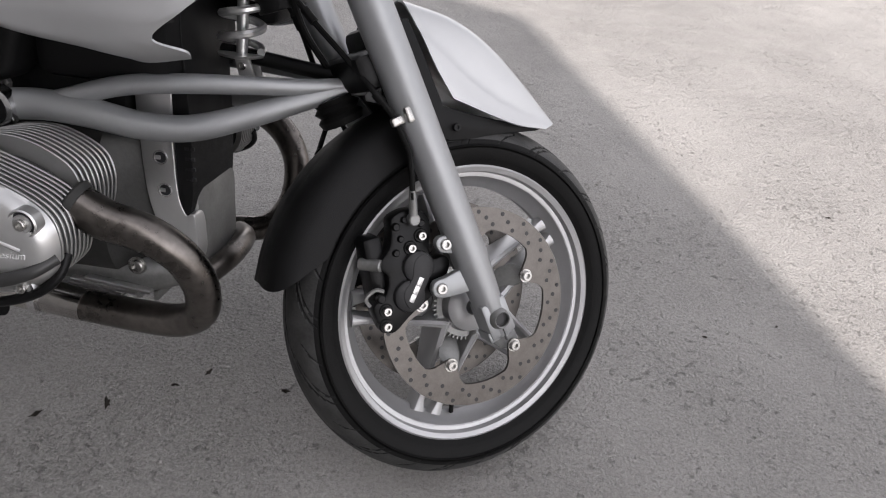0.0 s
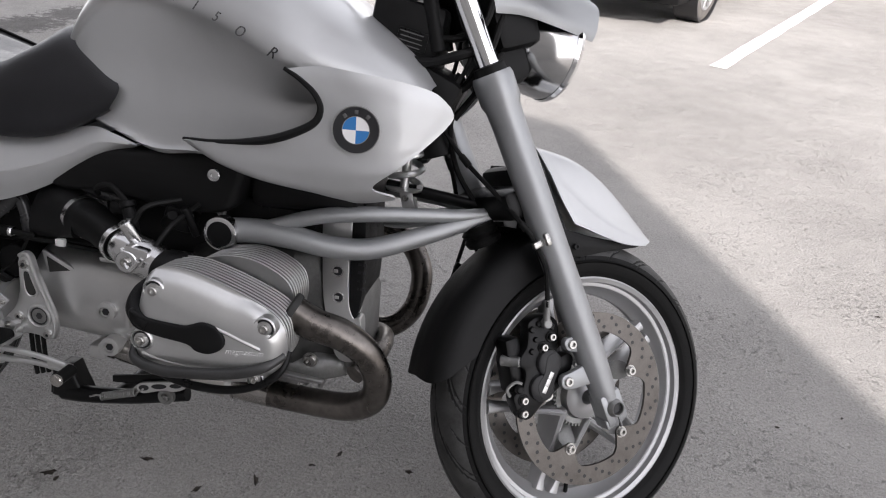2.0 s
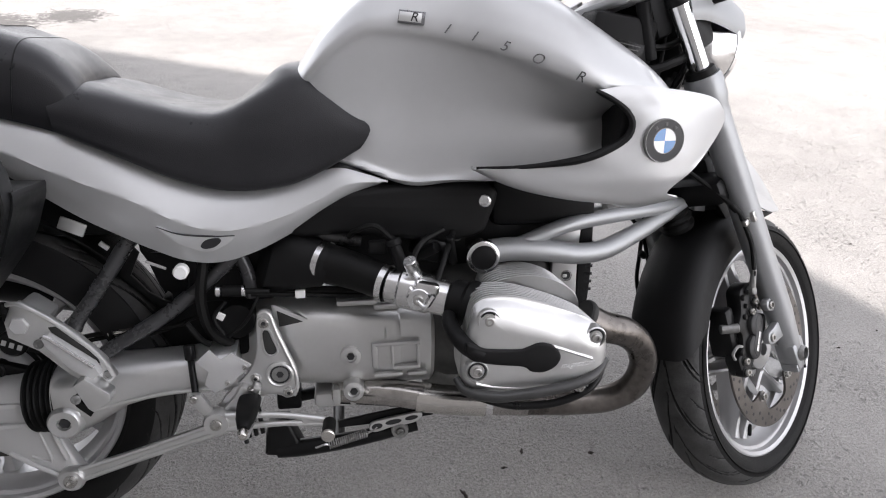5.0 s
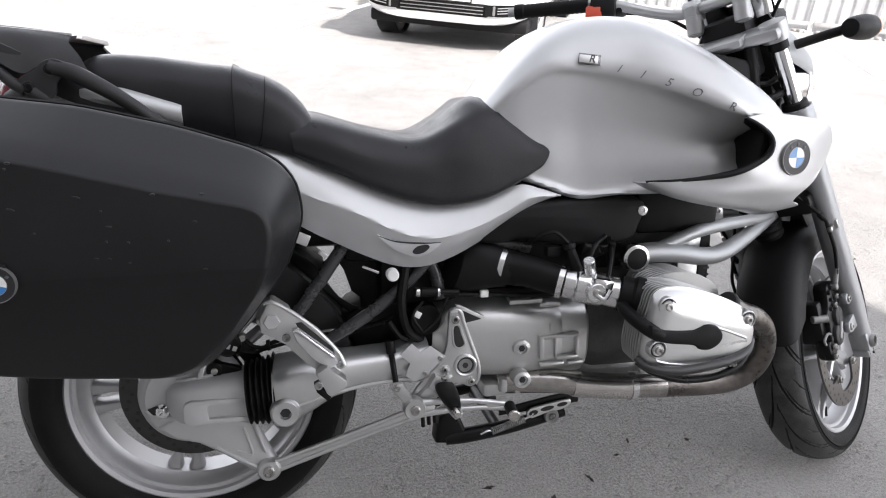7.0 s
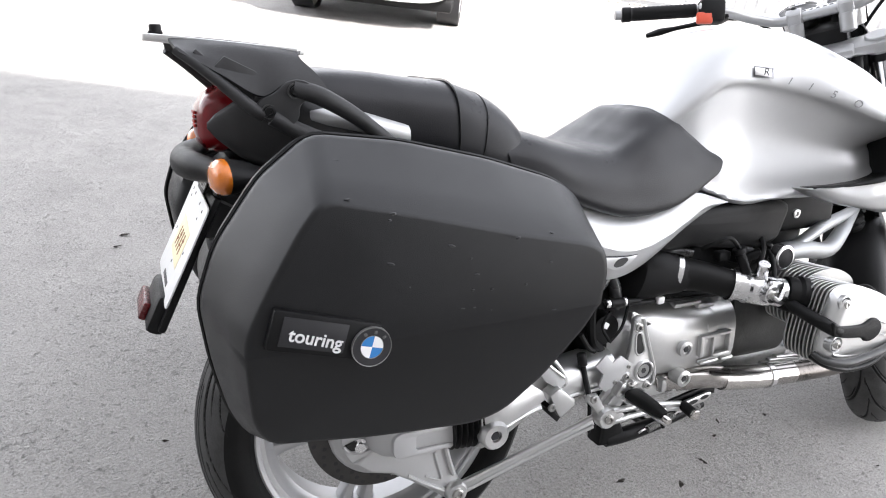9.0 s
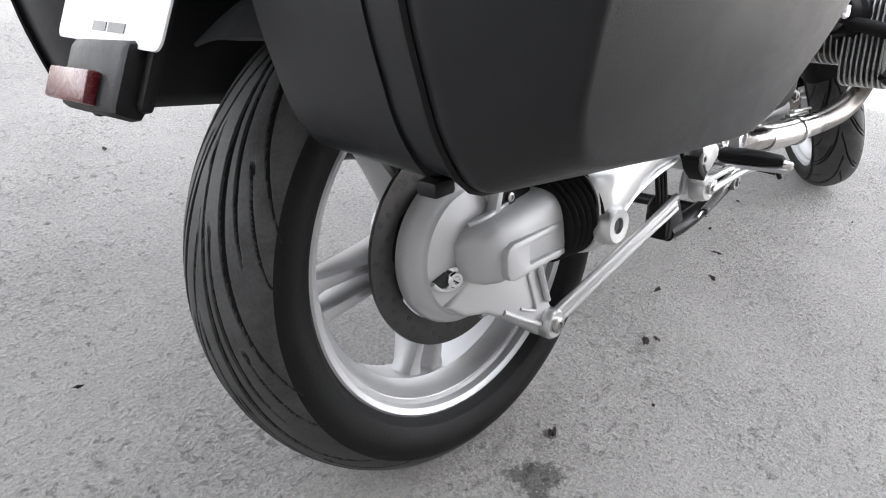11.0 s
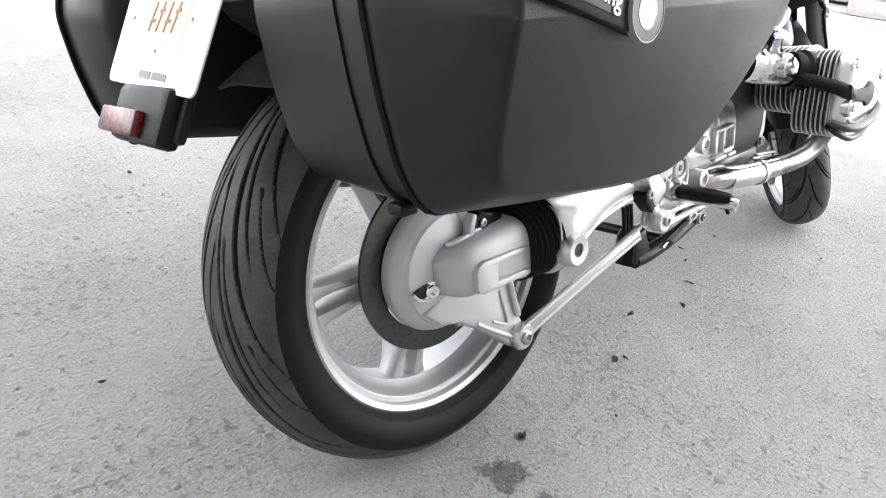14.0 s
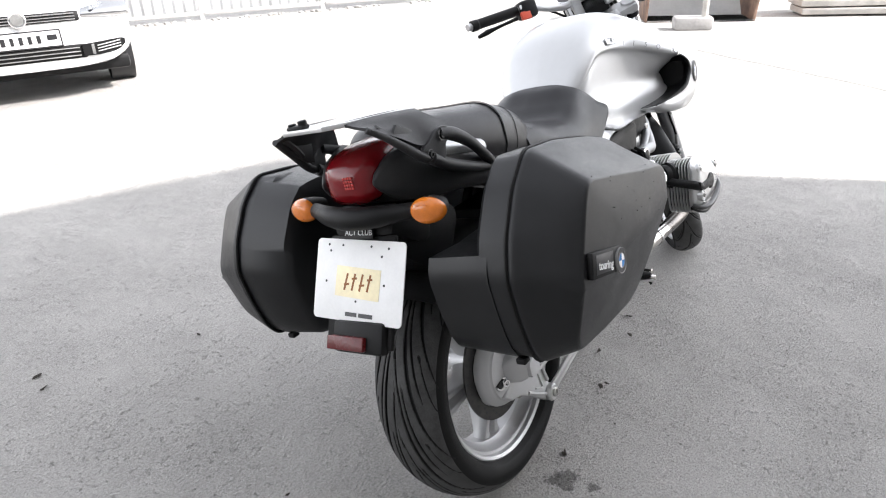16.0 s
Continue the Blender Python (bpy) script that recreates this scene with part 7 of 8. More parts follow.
part("sump_rib", join(*[box((0.60 + 0.03 * k, -0.10, 0.300 - 0.003 * k), (0.014, 0.07, 0.03), 0.004) for k in range(4)], box((0.64, -0.06, 0.285), (0.16, 0.12, 0.03), 0.01)), ALLOY, gear)

plate_pts = smooth_outline([(0.4765, 0.466), (0.4800, 0.4795), (0.4905, 0.4835), (0.5015, 0.4760), (0.5090, 0.4500), (0.5230, 0.4100), (0.5375, 0.3700), (0.5385, 0.3420), (0.5330, 0.3265), (0.5180, 0.3215), (0.5020, 0.3285), (0.4700, 0.3270), (0.4400, 0.3000), (0.4150, 0.2830), (0.4000, 0.2900), (0.4080, 0.3180), (0.4330, 0.3480), (0.4600, 0.3760), (0.4730, 0.4100), (0.4750, 0.4400)], 80)
fp = part("footrest_plate", prism(plate_pts, -0.1655, -0.155, 0.003), ALLOY, bike, "cast alloy footrest plate")
win = [(0.4835, 0.4430), (0.4880, 0.4500), (0.4965, 0.4470), (0.5020, 0.4310), (0.5080, 0.4130), (0.5030, 0.4040), (0.4930, 0.4030), (0.4860, 0.4120), (0.4840, 0.4270)]
# Dark inlay whose colour gives the window its inner shade.
part("plate_window", prism(smooth_outline(win, 45), -0.1664, -0.16, 0.0004), SHADEBLACK, fp)
part("window_rim", tube([(x, -0.1662, z) for x, z in smooth_outline(win, 36)] + [(win[0][0], -0.1662, win[0][1])], 0.0022, 60, 6), ALLOY, fp)
part("plate_rim", tube([(0.4800, -0.1655, 0.475), (0.4905, -0.1665, 0.4805), (0.4990, -0.1665, 0.474), (0.5065, -0.1665, 0.448), (0.5205, -0.1665, 0.409), (0.5345, -0.1665, 0.369), (0.5360, -0.1665, 0.343), (0.5300, -0.1665, 0.3275)], 0.0038, 40, 8), ALLOY, fp)
part("swing_pivot", lathe([(0.0, 0.001), (0.0165, 0.001), (0.0172, 0.0045), (0.0195, 0.0060), (0.0225, 0.0045), (0.0230, -0.008), (0, -0.008)], (0.5090, -0.1655, 0.3675), (0.5090, -1.1655, 0.3675), 40), ALLOY, fp)
part("pivot_bore", lathe([(0.0, 0.0020), (0.0162, 0.0020), (0.0165, 0.0005), (0, 0.0005)], (0.5090, -0.1655, 0.3675), (0.5090, -1.1655, 0.3675), 32), DARKALLOY, fp)
part("pivot_gap", lathe([(0.0135, 0.0024), (0.0162, 0.0024), (0.0162, 0.0012), (0.0135, 0.0012)], (0.5090, -0.1655, 0.3675), (0.5090, -1.1655, 0.3675), 32, close=True), INK, fp)
part("pivot_socket", rod((0.5090, -0.1672, 0.3675), (0.5090, -0.1684, 0.3675), 0.0062, seg=6), INK, fp)
for q, r in (((0.4880, 0.4610), 0.0082), ((0.5215, 0.3330), 0.0070), ((0.4690, 0.3620), 0.0066), ((0.4520, 0.3320), 0.0060)):
    part("bolt_pad", lathe([(0, 0.0018), (r * 1.25, 0.0018), (r * 1.4, 0.0), (0, 0.0)], (q[0], -0.1655, q[1]), (q[0], -1.1655, q[1]), 24), ALLOY, fp)
    part("plate_bolt", bolt((q[0], -0.1673, q[1]), (0, -1, 0), r, 0.0035), BOLT, fp)
    part("bolt_socket", rod((q[0], -0.1680, q[1]), (q[0], -0.1702, q[1]), r * 0.45, seg=6), INK, fp)
heel = [(0.3805, 0.4060), (0.4025, 0.4265), (0.4185, 0.4075), (0.4365, 0.4185), (0.4665, 0.3960), (0.4300, 0.3605), (0.4060, 0.3490), (0.3905, 0.3640), (0.3985, 0.3870)]
part("heel_guard", prism(heel, -0.1840, -0.1795, 0.0012), DRIVE, fp, "flat alloy heel guard")
for q in ((0.4560, 0.3930), (0.4270, 0.3660)):
    part("guard_bolt", bolt((q[0], -0.1840, q[1]), (0, -1, 0), 0.0042, 0.003), BOLT, fp)
peg = part("footrest", prism([(0.446, 0.330), (0.458, 0.322), (0.476, 0.327), (0.480, 0.334), (0.462, 0.337)], -0.292, -0.176, 0.002), ALLOY, bike, "alloy footrest with a black rubber pad")
for v in peg.data.vertices:
    k = (v.co.y + 0.176) / -0.116
    v.co.x = 0.462 + (v.co.x - 0.462) * (1.15 - 0.55 * k)
part("rubber_pad", rings_to_mesh([[(0.462 + u, y, 0.3405 + v) for u, v in [(rx * math.copysign(abs(math.cos(q)) ** 0.7, math.cos(q)), rz * math.copysign(abs(math.sin(q)) ** 0.7, math.sin(q))) for q in [2 * math.pi * n / 16 for n in range(16)]]] for y, rx, rz in ((-0.190, 0.012, 0.006), (-0.194, 0.0180, 0.0095), (-0.22, 0.0185, 0.0105), (-0.255, 0.0150, 0.0095), (-0.280, 0.0095, 0.0075), (-0.284, 0.006, 0.005))]), HOSE, peg)
part("peg_tip", rod((0.462, -0.284, 0.3345), (0.462, -0.297, 0.334), 0.0085, 0.0065), STEEL, peg)
part("peg_hinge", join(box((0.455, -0.174, 0.338), (0.036, 0.022, 0.030), 0.005, (0, 30, 0)), box((0.470, -0.180, 0.350), (0.014, 0.016, 0.022), 0.004, (0, 30, 0))), ALLOY, peg)
part("hinge_pin", bolt((0.463, -0.186, 0.352), (0, -0.3, 1), 0.006, 0.005), BOLT, peg)
ped = part("brake_pedal", join(tube([(0.410, -0.190, 0.310), (0.45, -0.194, 0.311), (0.515, -0.197, 0.308), (0.578, -0.199, 0.297)], [0.008, 0.0055, 0.005, 0.006], 24, 10), tube([(0.415, -0.190, 0.288), (0.46, -0.194, 0.291), (0.52, -0.197, 0.293), (0.580, -0.199, 0.288)], [0.008, 0.0055, 0.005, 0.006], 24, 10), prism([(0.40, 0.316), (0.436, 0.314), (0.446, 0.301), (0.436, 0.286), (0.40, 0.282)], -0.197, -0.186, 0.003), prism([(0.54, 0.306), (0.588, 0.300), (0.592, 0.284), (0.545, 0.286)], -0.203, -0.194, 0.003), lathe([(0, -0.013), (0.019, -0.013), (0.0215, -0.007), (0.0215, 0.006), (0.019, 0.012), (0, 0.012)], (0.406, -0.188, 0.301), (0.406, 0.812, 0.301), 28), prism([(0.392, 0.306), (0.408, 0.312), (0.384, 0.352), (0.366, 0.352), (0.362, 0.342)], -0.192, -0.180, 0.003)), ALLOY, bike, "alloy brake pedal lever")
part("pedal_bolt", bolt((0.406, -0.201, 0.301), (0, -1, 0), 0.0095, 0.005), BOLT, ped)
part("link_bolt", bolt((0.373, -0.192, 0.345), (0, -1, 0), 0.007, 0.005), BOLT, ped)
part("pedal_pad", rod((0.588, -0.200, 0.2925), (0.586, -0.234, 0.2895), 0.0108), HOSE, ped)
part("pad_tip", rod((0.586, -0.234, 0.2895), (0.5855, -0.241, 0.289), 0.0112), STEEL, ped)
part("pedal_stop", rod((0.462, -0.276, 0.326), (0.466, -0.280, 0.312), 0.0035), BLACKMET, peg)
part("lever_bracket", prism([(0.412, 0.312), (0.446, 0.350), (0.470, 0.332), (0.445, 0.303), (0.430, 0.300)], -0.180, -0.166, 0.003), ALLOY, fp)
part("linkage", join(rod((0.374, -0.178, 0.344), (0.368, -0.160, 0.400), 0.0055), rod((0.368, -0.160, 0.400), (0.366, -0.155, 0.424), 0.009)), BLACKMET, bike)

pp = part("pillion_footrest_arm", join(prism([(0.150, 0.536), (0.160, 0.541), (0.194, 0.519), (0.232, 0.487), (0.266, 0.447), (0.279, 0.417), (0.262, 0.402), (0.240, 0.405), (0.214, 0.424), (0.178, 0.464), (0.140, 0.487), (0.138, 0.510)], -0.2400, -0.226, 0.003), box((0.160, -0.200, 0.505), (0.045, 0.06, 0.045), 0.008, (0, 38, 0))), ALLOY, bike, "cast alloy pillion footrest folded up")
part("arm_edge", tube([(0.146, -0.2405, 0.538), (0.162, -0.2415, 0.539), (0.194, -0.2415, 0.518), (0.231, -0.2415, 0.486), (0.264, -0.2415, 0.446), (0.276, -0.2410, 0.420)], 0.0034, 30, 8), ALLOY, pp)
# Slot drawn as a dark face, its shade put into the colour.
part("arm_slot", prism([(0.196, 0.501), (0.206, 0.502), (0.256, 0.452), (0.259, 0.441), (0.249, 0.441), (0.202, 0.488)], -0.2412, -0.23, 0.0004), SHADEBLACK, pp)
part("peg_bar", prism([(0.190, 0.493), (0.199, 0.495), (0.256, 0.446), (0.263, 0.430), (0.250, 0.421), (0.222, 0.440), (0.196, 0.474)], -0.2580, -0.2405, 0.003), DRIVE, pp)
part("bar_edge", tube([(0.192, -0.258, 0.4925), (0.2, -0.2585, 0.4925), (0.228, -0.2585, 0.468), (0.256, -0.2585, 0.4435)], 0.0030, 20, 8), BRIGHT, pp)
part("peg_block", prism([(0.226, 0.418), (0.244, 0.430), (0.276, 0.402), (0.276, 0.392), (0.250, 0.374), (0.243, 0.380)], -0.2680, -0.240, 0.003), ALLOY, pp)
part("peg_rubber", prism([(0.243, 0.380), (0.250, 0.374), (0.244, 0.366), (0.226, 0.384), (0.222, 0.396), (0.230, 0.400)], -0.2660, -0.244, 0.002), HOSE, pp)
part("arm_hex", lathe([(0, 0.004), (0.0125, 0.004), (0.014, 0.002), (0.014, 0), (0, 0)], (0.158, -0.240, 0.5055), (0.158, -1.240, 0.5055), 6), DRIVE, pp)
for q in ((0.180, -0.2395, 0.476), (0.268, -0.2395, 0.421), (0.229, -0.2675, 0.398)):
    part("arm_bolt", bolt(q, (0, -1, 0), 0.0072, 0.004), DARKALLOY, pp)

frame_tubes = [
    [(0.325, -0.116, 0.650), (0.284, -0.12, 0.594), (0.241, -0.12, 0.532), (0.195, -0.122, 0.469), (0.185, -0.128, 0.448)],
    [(0.45, -0.118, 0.570), (0.407, -0.125, 0.529), (0.326, -0.125, 0.465), (0.246, -0.127, 0.417), (0.22, -0.13, 0.40)],
    [(0.43, -0.11, 0.60), (0.46, -0.115, 0.54), (0.47, -0.12, 0.49)],
    [(0.30, 0.118, 0.665), (0.235, 0.118, 0.585), (0.195, 0.12, 0.51)],
    [(-0.05, -0.1, 0.80), (0.2, -0.105, 0.72), (0.45, -0.11, 0.62), (0.65, -0.11, 0.58)],
    [(-0.05, 0.1, 0.80), (0.2, 0.105, 0.72), (0.45, 0.11, 0.62), (0.65, 0.11, 0.58)],
]
for t in frame_tubes:
    part("frame_tube", tube(t, 0.0125, 30, 12), FRAME, bike, "black steel frame tube")
part("battery_box", box((0.435, 0, 0.535), (0.16, 0.20, 0.13), 0.02), BLACK, bike, "black plastic box under the seat")
part("tool_tray", box((0.25, 0, 0.625), (0.22, 0.18, 0.07), 0.02), BLACK, bike)
part("tray_step", box((0.35, 0, 0.585), (0.12, 0.19, 0.05), 0.015), BLACK, bike)
part("inner_splash_guard", box((0.375, 0, 0.41), (0.15, 0.14, 0.15), 0.03, (0, -25, 0)), BLACK, bike)
part("white_cap", lathe([(0, 0.006), (0.009, 0.006), (0.0115, 0.003), (0.0115, -0.01), (0, -0.01)], (0.37, -0.172, 0.555), (0.37, -1.172, 0.555), 24), WHITE, bike, "round white cap")
part("cap_tab", box((0.332, -0.160, 0.564), (0.032, 0.003, 0.005), 0.001, (0, 24, 0)), BRIGHT, bike)
part("seat_lock_plate", box((0.208, -0.132, 0.622), (0.040, 0.005, 0.021), 0.002, (0, 24, 0)), ALLOY, bike, "bare metal seat lock plate")
part("lock_cable_end", box((0.250, -0.130, 0.589), (0.016, 0.004, 0.008), 0.001, (0, 40, 0)), ALLOY, bike)
part("connector", join(rod((0.425, -0.151, 0.513), (0.458, -0.151, 0.512), 0.009), rod((0.416, -0.151, 0.513), (0.425, -0.151, 0.513), 0.006), rod((0.458, -0.151, 0.512), (0.50, -0.148, 0.508), 0.005)), HOSE, bike)
for bm in (rod((0.415, -0.151, 0.5135), (0.424, -0.151, 0.513), 0.0095), rod((0.455, -0.151, 0.512), (0.462, -0.151, 0.512), 0.0095)):
    part("connector_band", bm, BRIGHT, bike)
for bm in (box((0.548, -0.15, 0.503), (0.016, 0.01, 0.014), 0.002), box((0.42, -0.152, 0.47), (0.012, 0.004, 0.012), 0.001, (0, 30, 0))):
    part("cable_tag", bm, WHITE, bike)
for pts, r in (([(0.40, -0.14, 0.57), (0.39, -0.145, 0.50), (0.40, -0.14, 0.44), (0.43, -0.13, 0.41)], 0.009), ([(0.47, -0.148, 0.505), (0.54, -0.145, 0.50), (0.64, -0.135, 0.49), (0.74, -0.13, 0.485)], 0.0045), ([(0.48, -0.14, 0.50), (0.46, -0.15, 0.46), (0.43, -0.155, 0.435)], 0.003), ([(0.43, -0.15, 0.495), (0.41, -0.155, 0.47), (0.425, -0.16, 0.44)], 0.003), ([(0.50, -0.12, 0.50), (0.6, -0.12, 0.497), (0.76, -0.11, 0.48)], 0.006), ([(0.365, -0.15, 0.46), (0.385, -0.15, 0.43), (0.40, -0.15, 0.42)], 0.005)):
    part("cable", tube(pts, r, 24, 8), HOSE, bike)
part("clutch_slave", join(rod((0.44, -0.08, 0.45), (0.44, -0.13, 0.45), 0.03), box((0.43, -0.09, 0.42), (0.06, 0.06, 0.08), 0.015)), BLACK, bike)

# ---- intake ----
part("airbox", join(prism(smooth_outline([(0.50, 0.66), (0.60, 0.672), (0.72, 0.680), (0.82, 0.682), (0.872, 0.668), (0.865, 0.625), (0.845, 0.592), (0.78, 0.582), (0.70, 0.590), (0.62, 0.600), (0.54, 0.60)], 60), -0.150, 0.150, 0.02, 3)), BLACK, bike, "black plastic airbox")
part("airbox_horn", join(rings_to_mesh([[(p[0], p[1], p[2]) for p in oval((0, 0, 0), ry, rz, 24, 2.4)] and [(0.50 + dx + 0.3 * q[2], -0.10 + dy + q[1], 0.548 + dz + q[2]) for q in oval((0, 0, 0), ry, rz, 24, 2.4)] for dx, dy, dz, ry, rz in ((-0.02, 0.03, 0.0, 0.05, 0.06), (0.0, 0.0, 0.002, 0.056, 0.056), (0.04, -0.018, 0.004, 0.05, 0.05), (0.07, -0.032, 0.002, 0.04, 0.04), (0.092, -0.045, 0.0, 0.034, 0.033))])), BLACK, bike, "black intake horn")
i0, i1, i2 = Vector((0.588, -0.140, 0.552)), Vector((0.688, -0.195, 0.530)), Vector((0.790, -0.232, 0.512))
part("intake_hose", tube([i0, i0.lerp(i1, 0.5) + Vector((0, 0, 0.003)), i1], [0.034, 0.030, 0.028], 16, 24), HOSE, bike, "black rubber intake hose")
d = (i1 - i0).normalized()
for c, r in ((i0, 0.0362), (i1 - d * 0.004, 0.0305)):
    part("hose_clip", lathe([(r, -0.005), (r + 0.0015, -0.005), (r + 0.0015, 0.005), (r, 0.005)], c, c + d, 28, close=True), BRIGHT, bike)
thr = part("throttle_body", join(lathe([(0, 0), (0.026, 0), (0.028, 0.004), (0.028, 0.02), (0.032, 0.024), (0.032, 0.07), (0.029, 0.075), (0.029, 0.10), (0, 0.10)], i1, i2, 32), rod(i1.lerp(i2, 0.5) + Vector((0, 0, 0.01)), i1.lerp(i2, 0.5) + Vector((-0.02, -0.02, 0.06)), 0.011), rod(i1.lerp(i2, 0.42), i1.lerp(i2, 0.42) + Vector((0, -0.042, 0.0)), 0.018), box(i1.lerp(i2, 0.55) + Vector((0, -0.025, 0.012)), (0.04, 0.02, 0.03), 0.006, (0, 12, 0))), BRIGHT, bike, "polished throttle body")
part("throttle_screw", bolt(i1.lerp(i2, 0.42) + Vector((0, -0.042, 0)), (0, -1, 0), 0.008, 0.005), BOLT, thr)
part("throttle_arm", join(tube([i1.lerp(i2, 0.3) + Vector((0, -0.035, 0.015)), i1.lerp(i2, 0.5) + Vector((0.0, -0.045, -0.008)), i1.lerp(i2, 0.65) + Vector((0, -0.038, 0.01))], 0.004, 16, 8)), BRIGHT, thr)
part("intake_collar", lathe([(0, 0), (0.033, 0), (0.0345, 0.004), (0.0345, 0.02), (0.04, 0.026), (0.04, 0.04), (0, 0.04)], i2 - d * 0.004, i2 + d, 32), HOSE, bike)
part("injector", join(rod((0.715, -0.2, 0.55), (0.70, -0.19, 0.592), 0.010), rod((0.70, -0.19, 0.592), (0.697, -0.188, 0.602), 0.013), box((0.675, -0.17, 0.585), (0.03, 0.02, 0.02), 0.004)), BLACK, bike)
for pts in ([(0.70, -0.19, 0.60), (0.67, -0.19, 0.625), (0.64, -0.18, 0.615), (0.63, -0.16, 0.60)], [(0.72, -0.22, 0.56), (0.74, -0.21, 0.60), (0.78, -0.17, 0.61)], [(0.76, -0.23, 0.535), (0.78, -0.2, 0.575), (0.80, -0.15, 0.60)]):
    part("cable", tube(pts, 0.0045, 24, 8), HOSE, bike)
for bm in (box((0.76, -0.13, 0.57), (0.05, 0.05, 0.04), 0.008, (0, 15, 10)), rod((0.74, -0.15, 0.56), (0.77, -0.18, 0.585), 0.009), rod((0.80, -0.16, 0.55), (0.79, -0.18, 0.60), 0.007)):
    part("intake_clutter", bm, BLACKMET, bike)
part("mount_bolt", bolt((0.844, -0.186, 0.660), (0, -1, 0), 0.010, 0.005), BRIGHT, bike)

# ---- engine ----
blk = part("crankcase", join(rings_to_mesh([oval((x, 0, 0.42), ry, rz, 40, 3.4) for x, ry, rz in ((0.77, 0.135, 0.105), (0.80, 0.14, 0.12), (0.95, 0.13, 0.13), (0.985, 0.088, 0.13), (1.045, 0.07, 0.12), (1.055, 0.05, 0.10))]), box((0.99, 0, 0.56), (0.08, 0.16, 0.10), 0.015)), CRANK, bike, "cast alloy crankcase")
part("front_strut", prism(smooth_outline([(0.995, 0.600), (0.9925, 0.515), (0.9965, 0.440), (1.008, 0.390), (1.022, 0.335), (1.045, 0.322), (1.066, 0.335), (1.068, 0.380), (1.066, 0.408), (1.060, 0.412), (1.052, 0.411), (1.0425, 0.4445), (1.0400, 0.5275), (1.0395, 0.600)], 90), -0.089, -0.040, 0.012, 4), ALLOY, bike, "silver cast front engine mount")
part("front_housing", box((1.045, 0, 0.37), (0.05, 0.15, 0.16), 0.03), DARKALLOY, bike, "dull alloy front housing")
for z, x in ((0.4935, 1.0205), (0.4450, 1.0240)):
    part("mount_hole", rod((x, -0.080, z), (x, -0.0896, z), 0.0092, seg=24), INK, blk)
    part("hole_lip", lathe([(0.0092, 0), (0.0106, 0), (0.0104, 0.0012), (0.0092, 0.0012)], (x, -0.0888, z), (x, -1.0888, z), 24, close=True), BRIGHT, blk)
    part("hole_stud", box((x - 0.003, -0.0895, z), (0.008, 0.004, 0.006), 0.001), ALLOY, blk)
part("front_cover", prism(smooth_outline([(1.040, 0.73), (1.060, 0.73), (1.062, 0.66), (1.065, 0.60), (1.067, 0.52), (1.065, 0.45), (1.059, 0.415), (1.051, 0.401), (1.044, 0.408), (1.0425, 0.50), (1.0425, 0.60)], 60), -0.088, 0.062, 0.009, 4), BLACK, bike, "black plastic front engine cover")
for k in range(7):
    part("cover_louvre", box((1.063, -0.0865, 0.555 - 0.015 * k), (0.014, 0.003, 0.005), 0), INK, bike)
part("starter_cover", join(box((0.735, 0, 0.552), (0.29, 0.20, 0.13), 0.03), box((0.90, 0, 0.575), (0.17, 0.20, 0.07), 0.015)), BLACK, bike, "black plastic starter cover")
part("cover_bolt", bolt((0.815, -0.101, 0.578), (0, -1, 0), 0.006, 0.004, 0.009), DARKALLOY, bike)
part("under_tank_box", box((0.965, 0, 0.66), (0.19, 0.24, 0.13), 0.02), BLACK, bike, "black plastic box under the tank")
part("oil_cooler", box((1.105, 0.135, 0.735), (0.08, 0.18, 0.13), 0.012), BLACK, bike, "black oil cooler between the fairings")
part("oil_sump", join(rings_to_mesh([oval((x, 0, 0.30), ry, rz, 28, 3.2) for x, ry, rz in ((0.76, 0.08, 0.025), (0.80, 0.11, 0.035), (0.98, 0.11, 0.035), (1.04, 0.07, 0.025))])), DARKALLOY, bike, "ribbed alloy sump")
for k in range(8):
    part("sump_fin", box((0.80 + 0.028 * k, 0, 0.268), (0.008, 0.18, 0.016), 0.002), DARKALLOY, bike)
part("sump_bolt", bolt((0.985, -0.115, 0.33), (0, -1, 0), 0.011, 0.006, 0.014), BOLT, bike)
part("engine_rib", join(*[box((0.90 + 0.022 * k, -0.135, 0.295 + 0.004 * k), (0.10, 0.012, 0.006), 0.002, (0, 6, 0)) for k in range(4)]), ALLOY, bike)

HEAD = [(0.786, 0.425), (0.790, 0.470), (0.798, 0.510), (0.808, 0.538), (0.832, 0.5475), (0.868, 0.5455), (0.910, 0.534), (0.955, 0.517), (0.990, 0.499), (1.008, 0.478), (1.012, 0.445), (1.002, 0.412), (0.970, 0.388), (0.90, 0.378), (0.835, 0.382), (0.797, 0.396)]
BARREL = [(0.846, 0.430), (0.834, 0.480), (0.838, 0.528), (0.866, 0.545), (0.915, 0.549), (0.958, 0.536), (0.988, 0.512), (0.994, 0.470), (0.975, 0.425), (0.91, 0.408)]


def inset(pts, d):
    """A closed (x, z) outline drawn in by d."""
    out = []
    n = len(pts)
    for k in range(n):
        a, b = Vector(pts[k - 1]), Vector(pts[(k + 1) % n])
        t = (b - a).normalized()
        out.append((pts[k][0] + t.y * d, pts[k][1] - t.x * d))
    return out


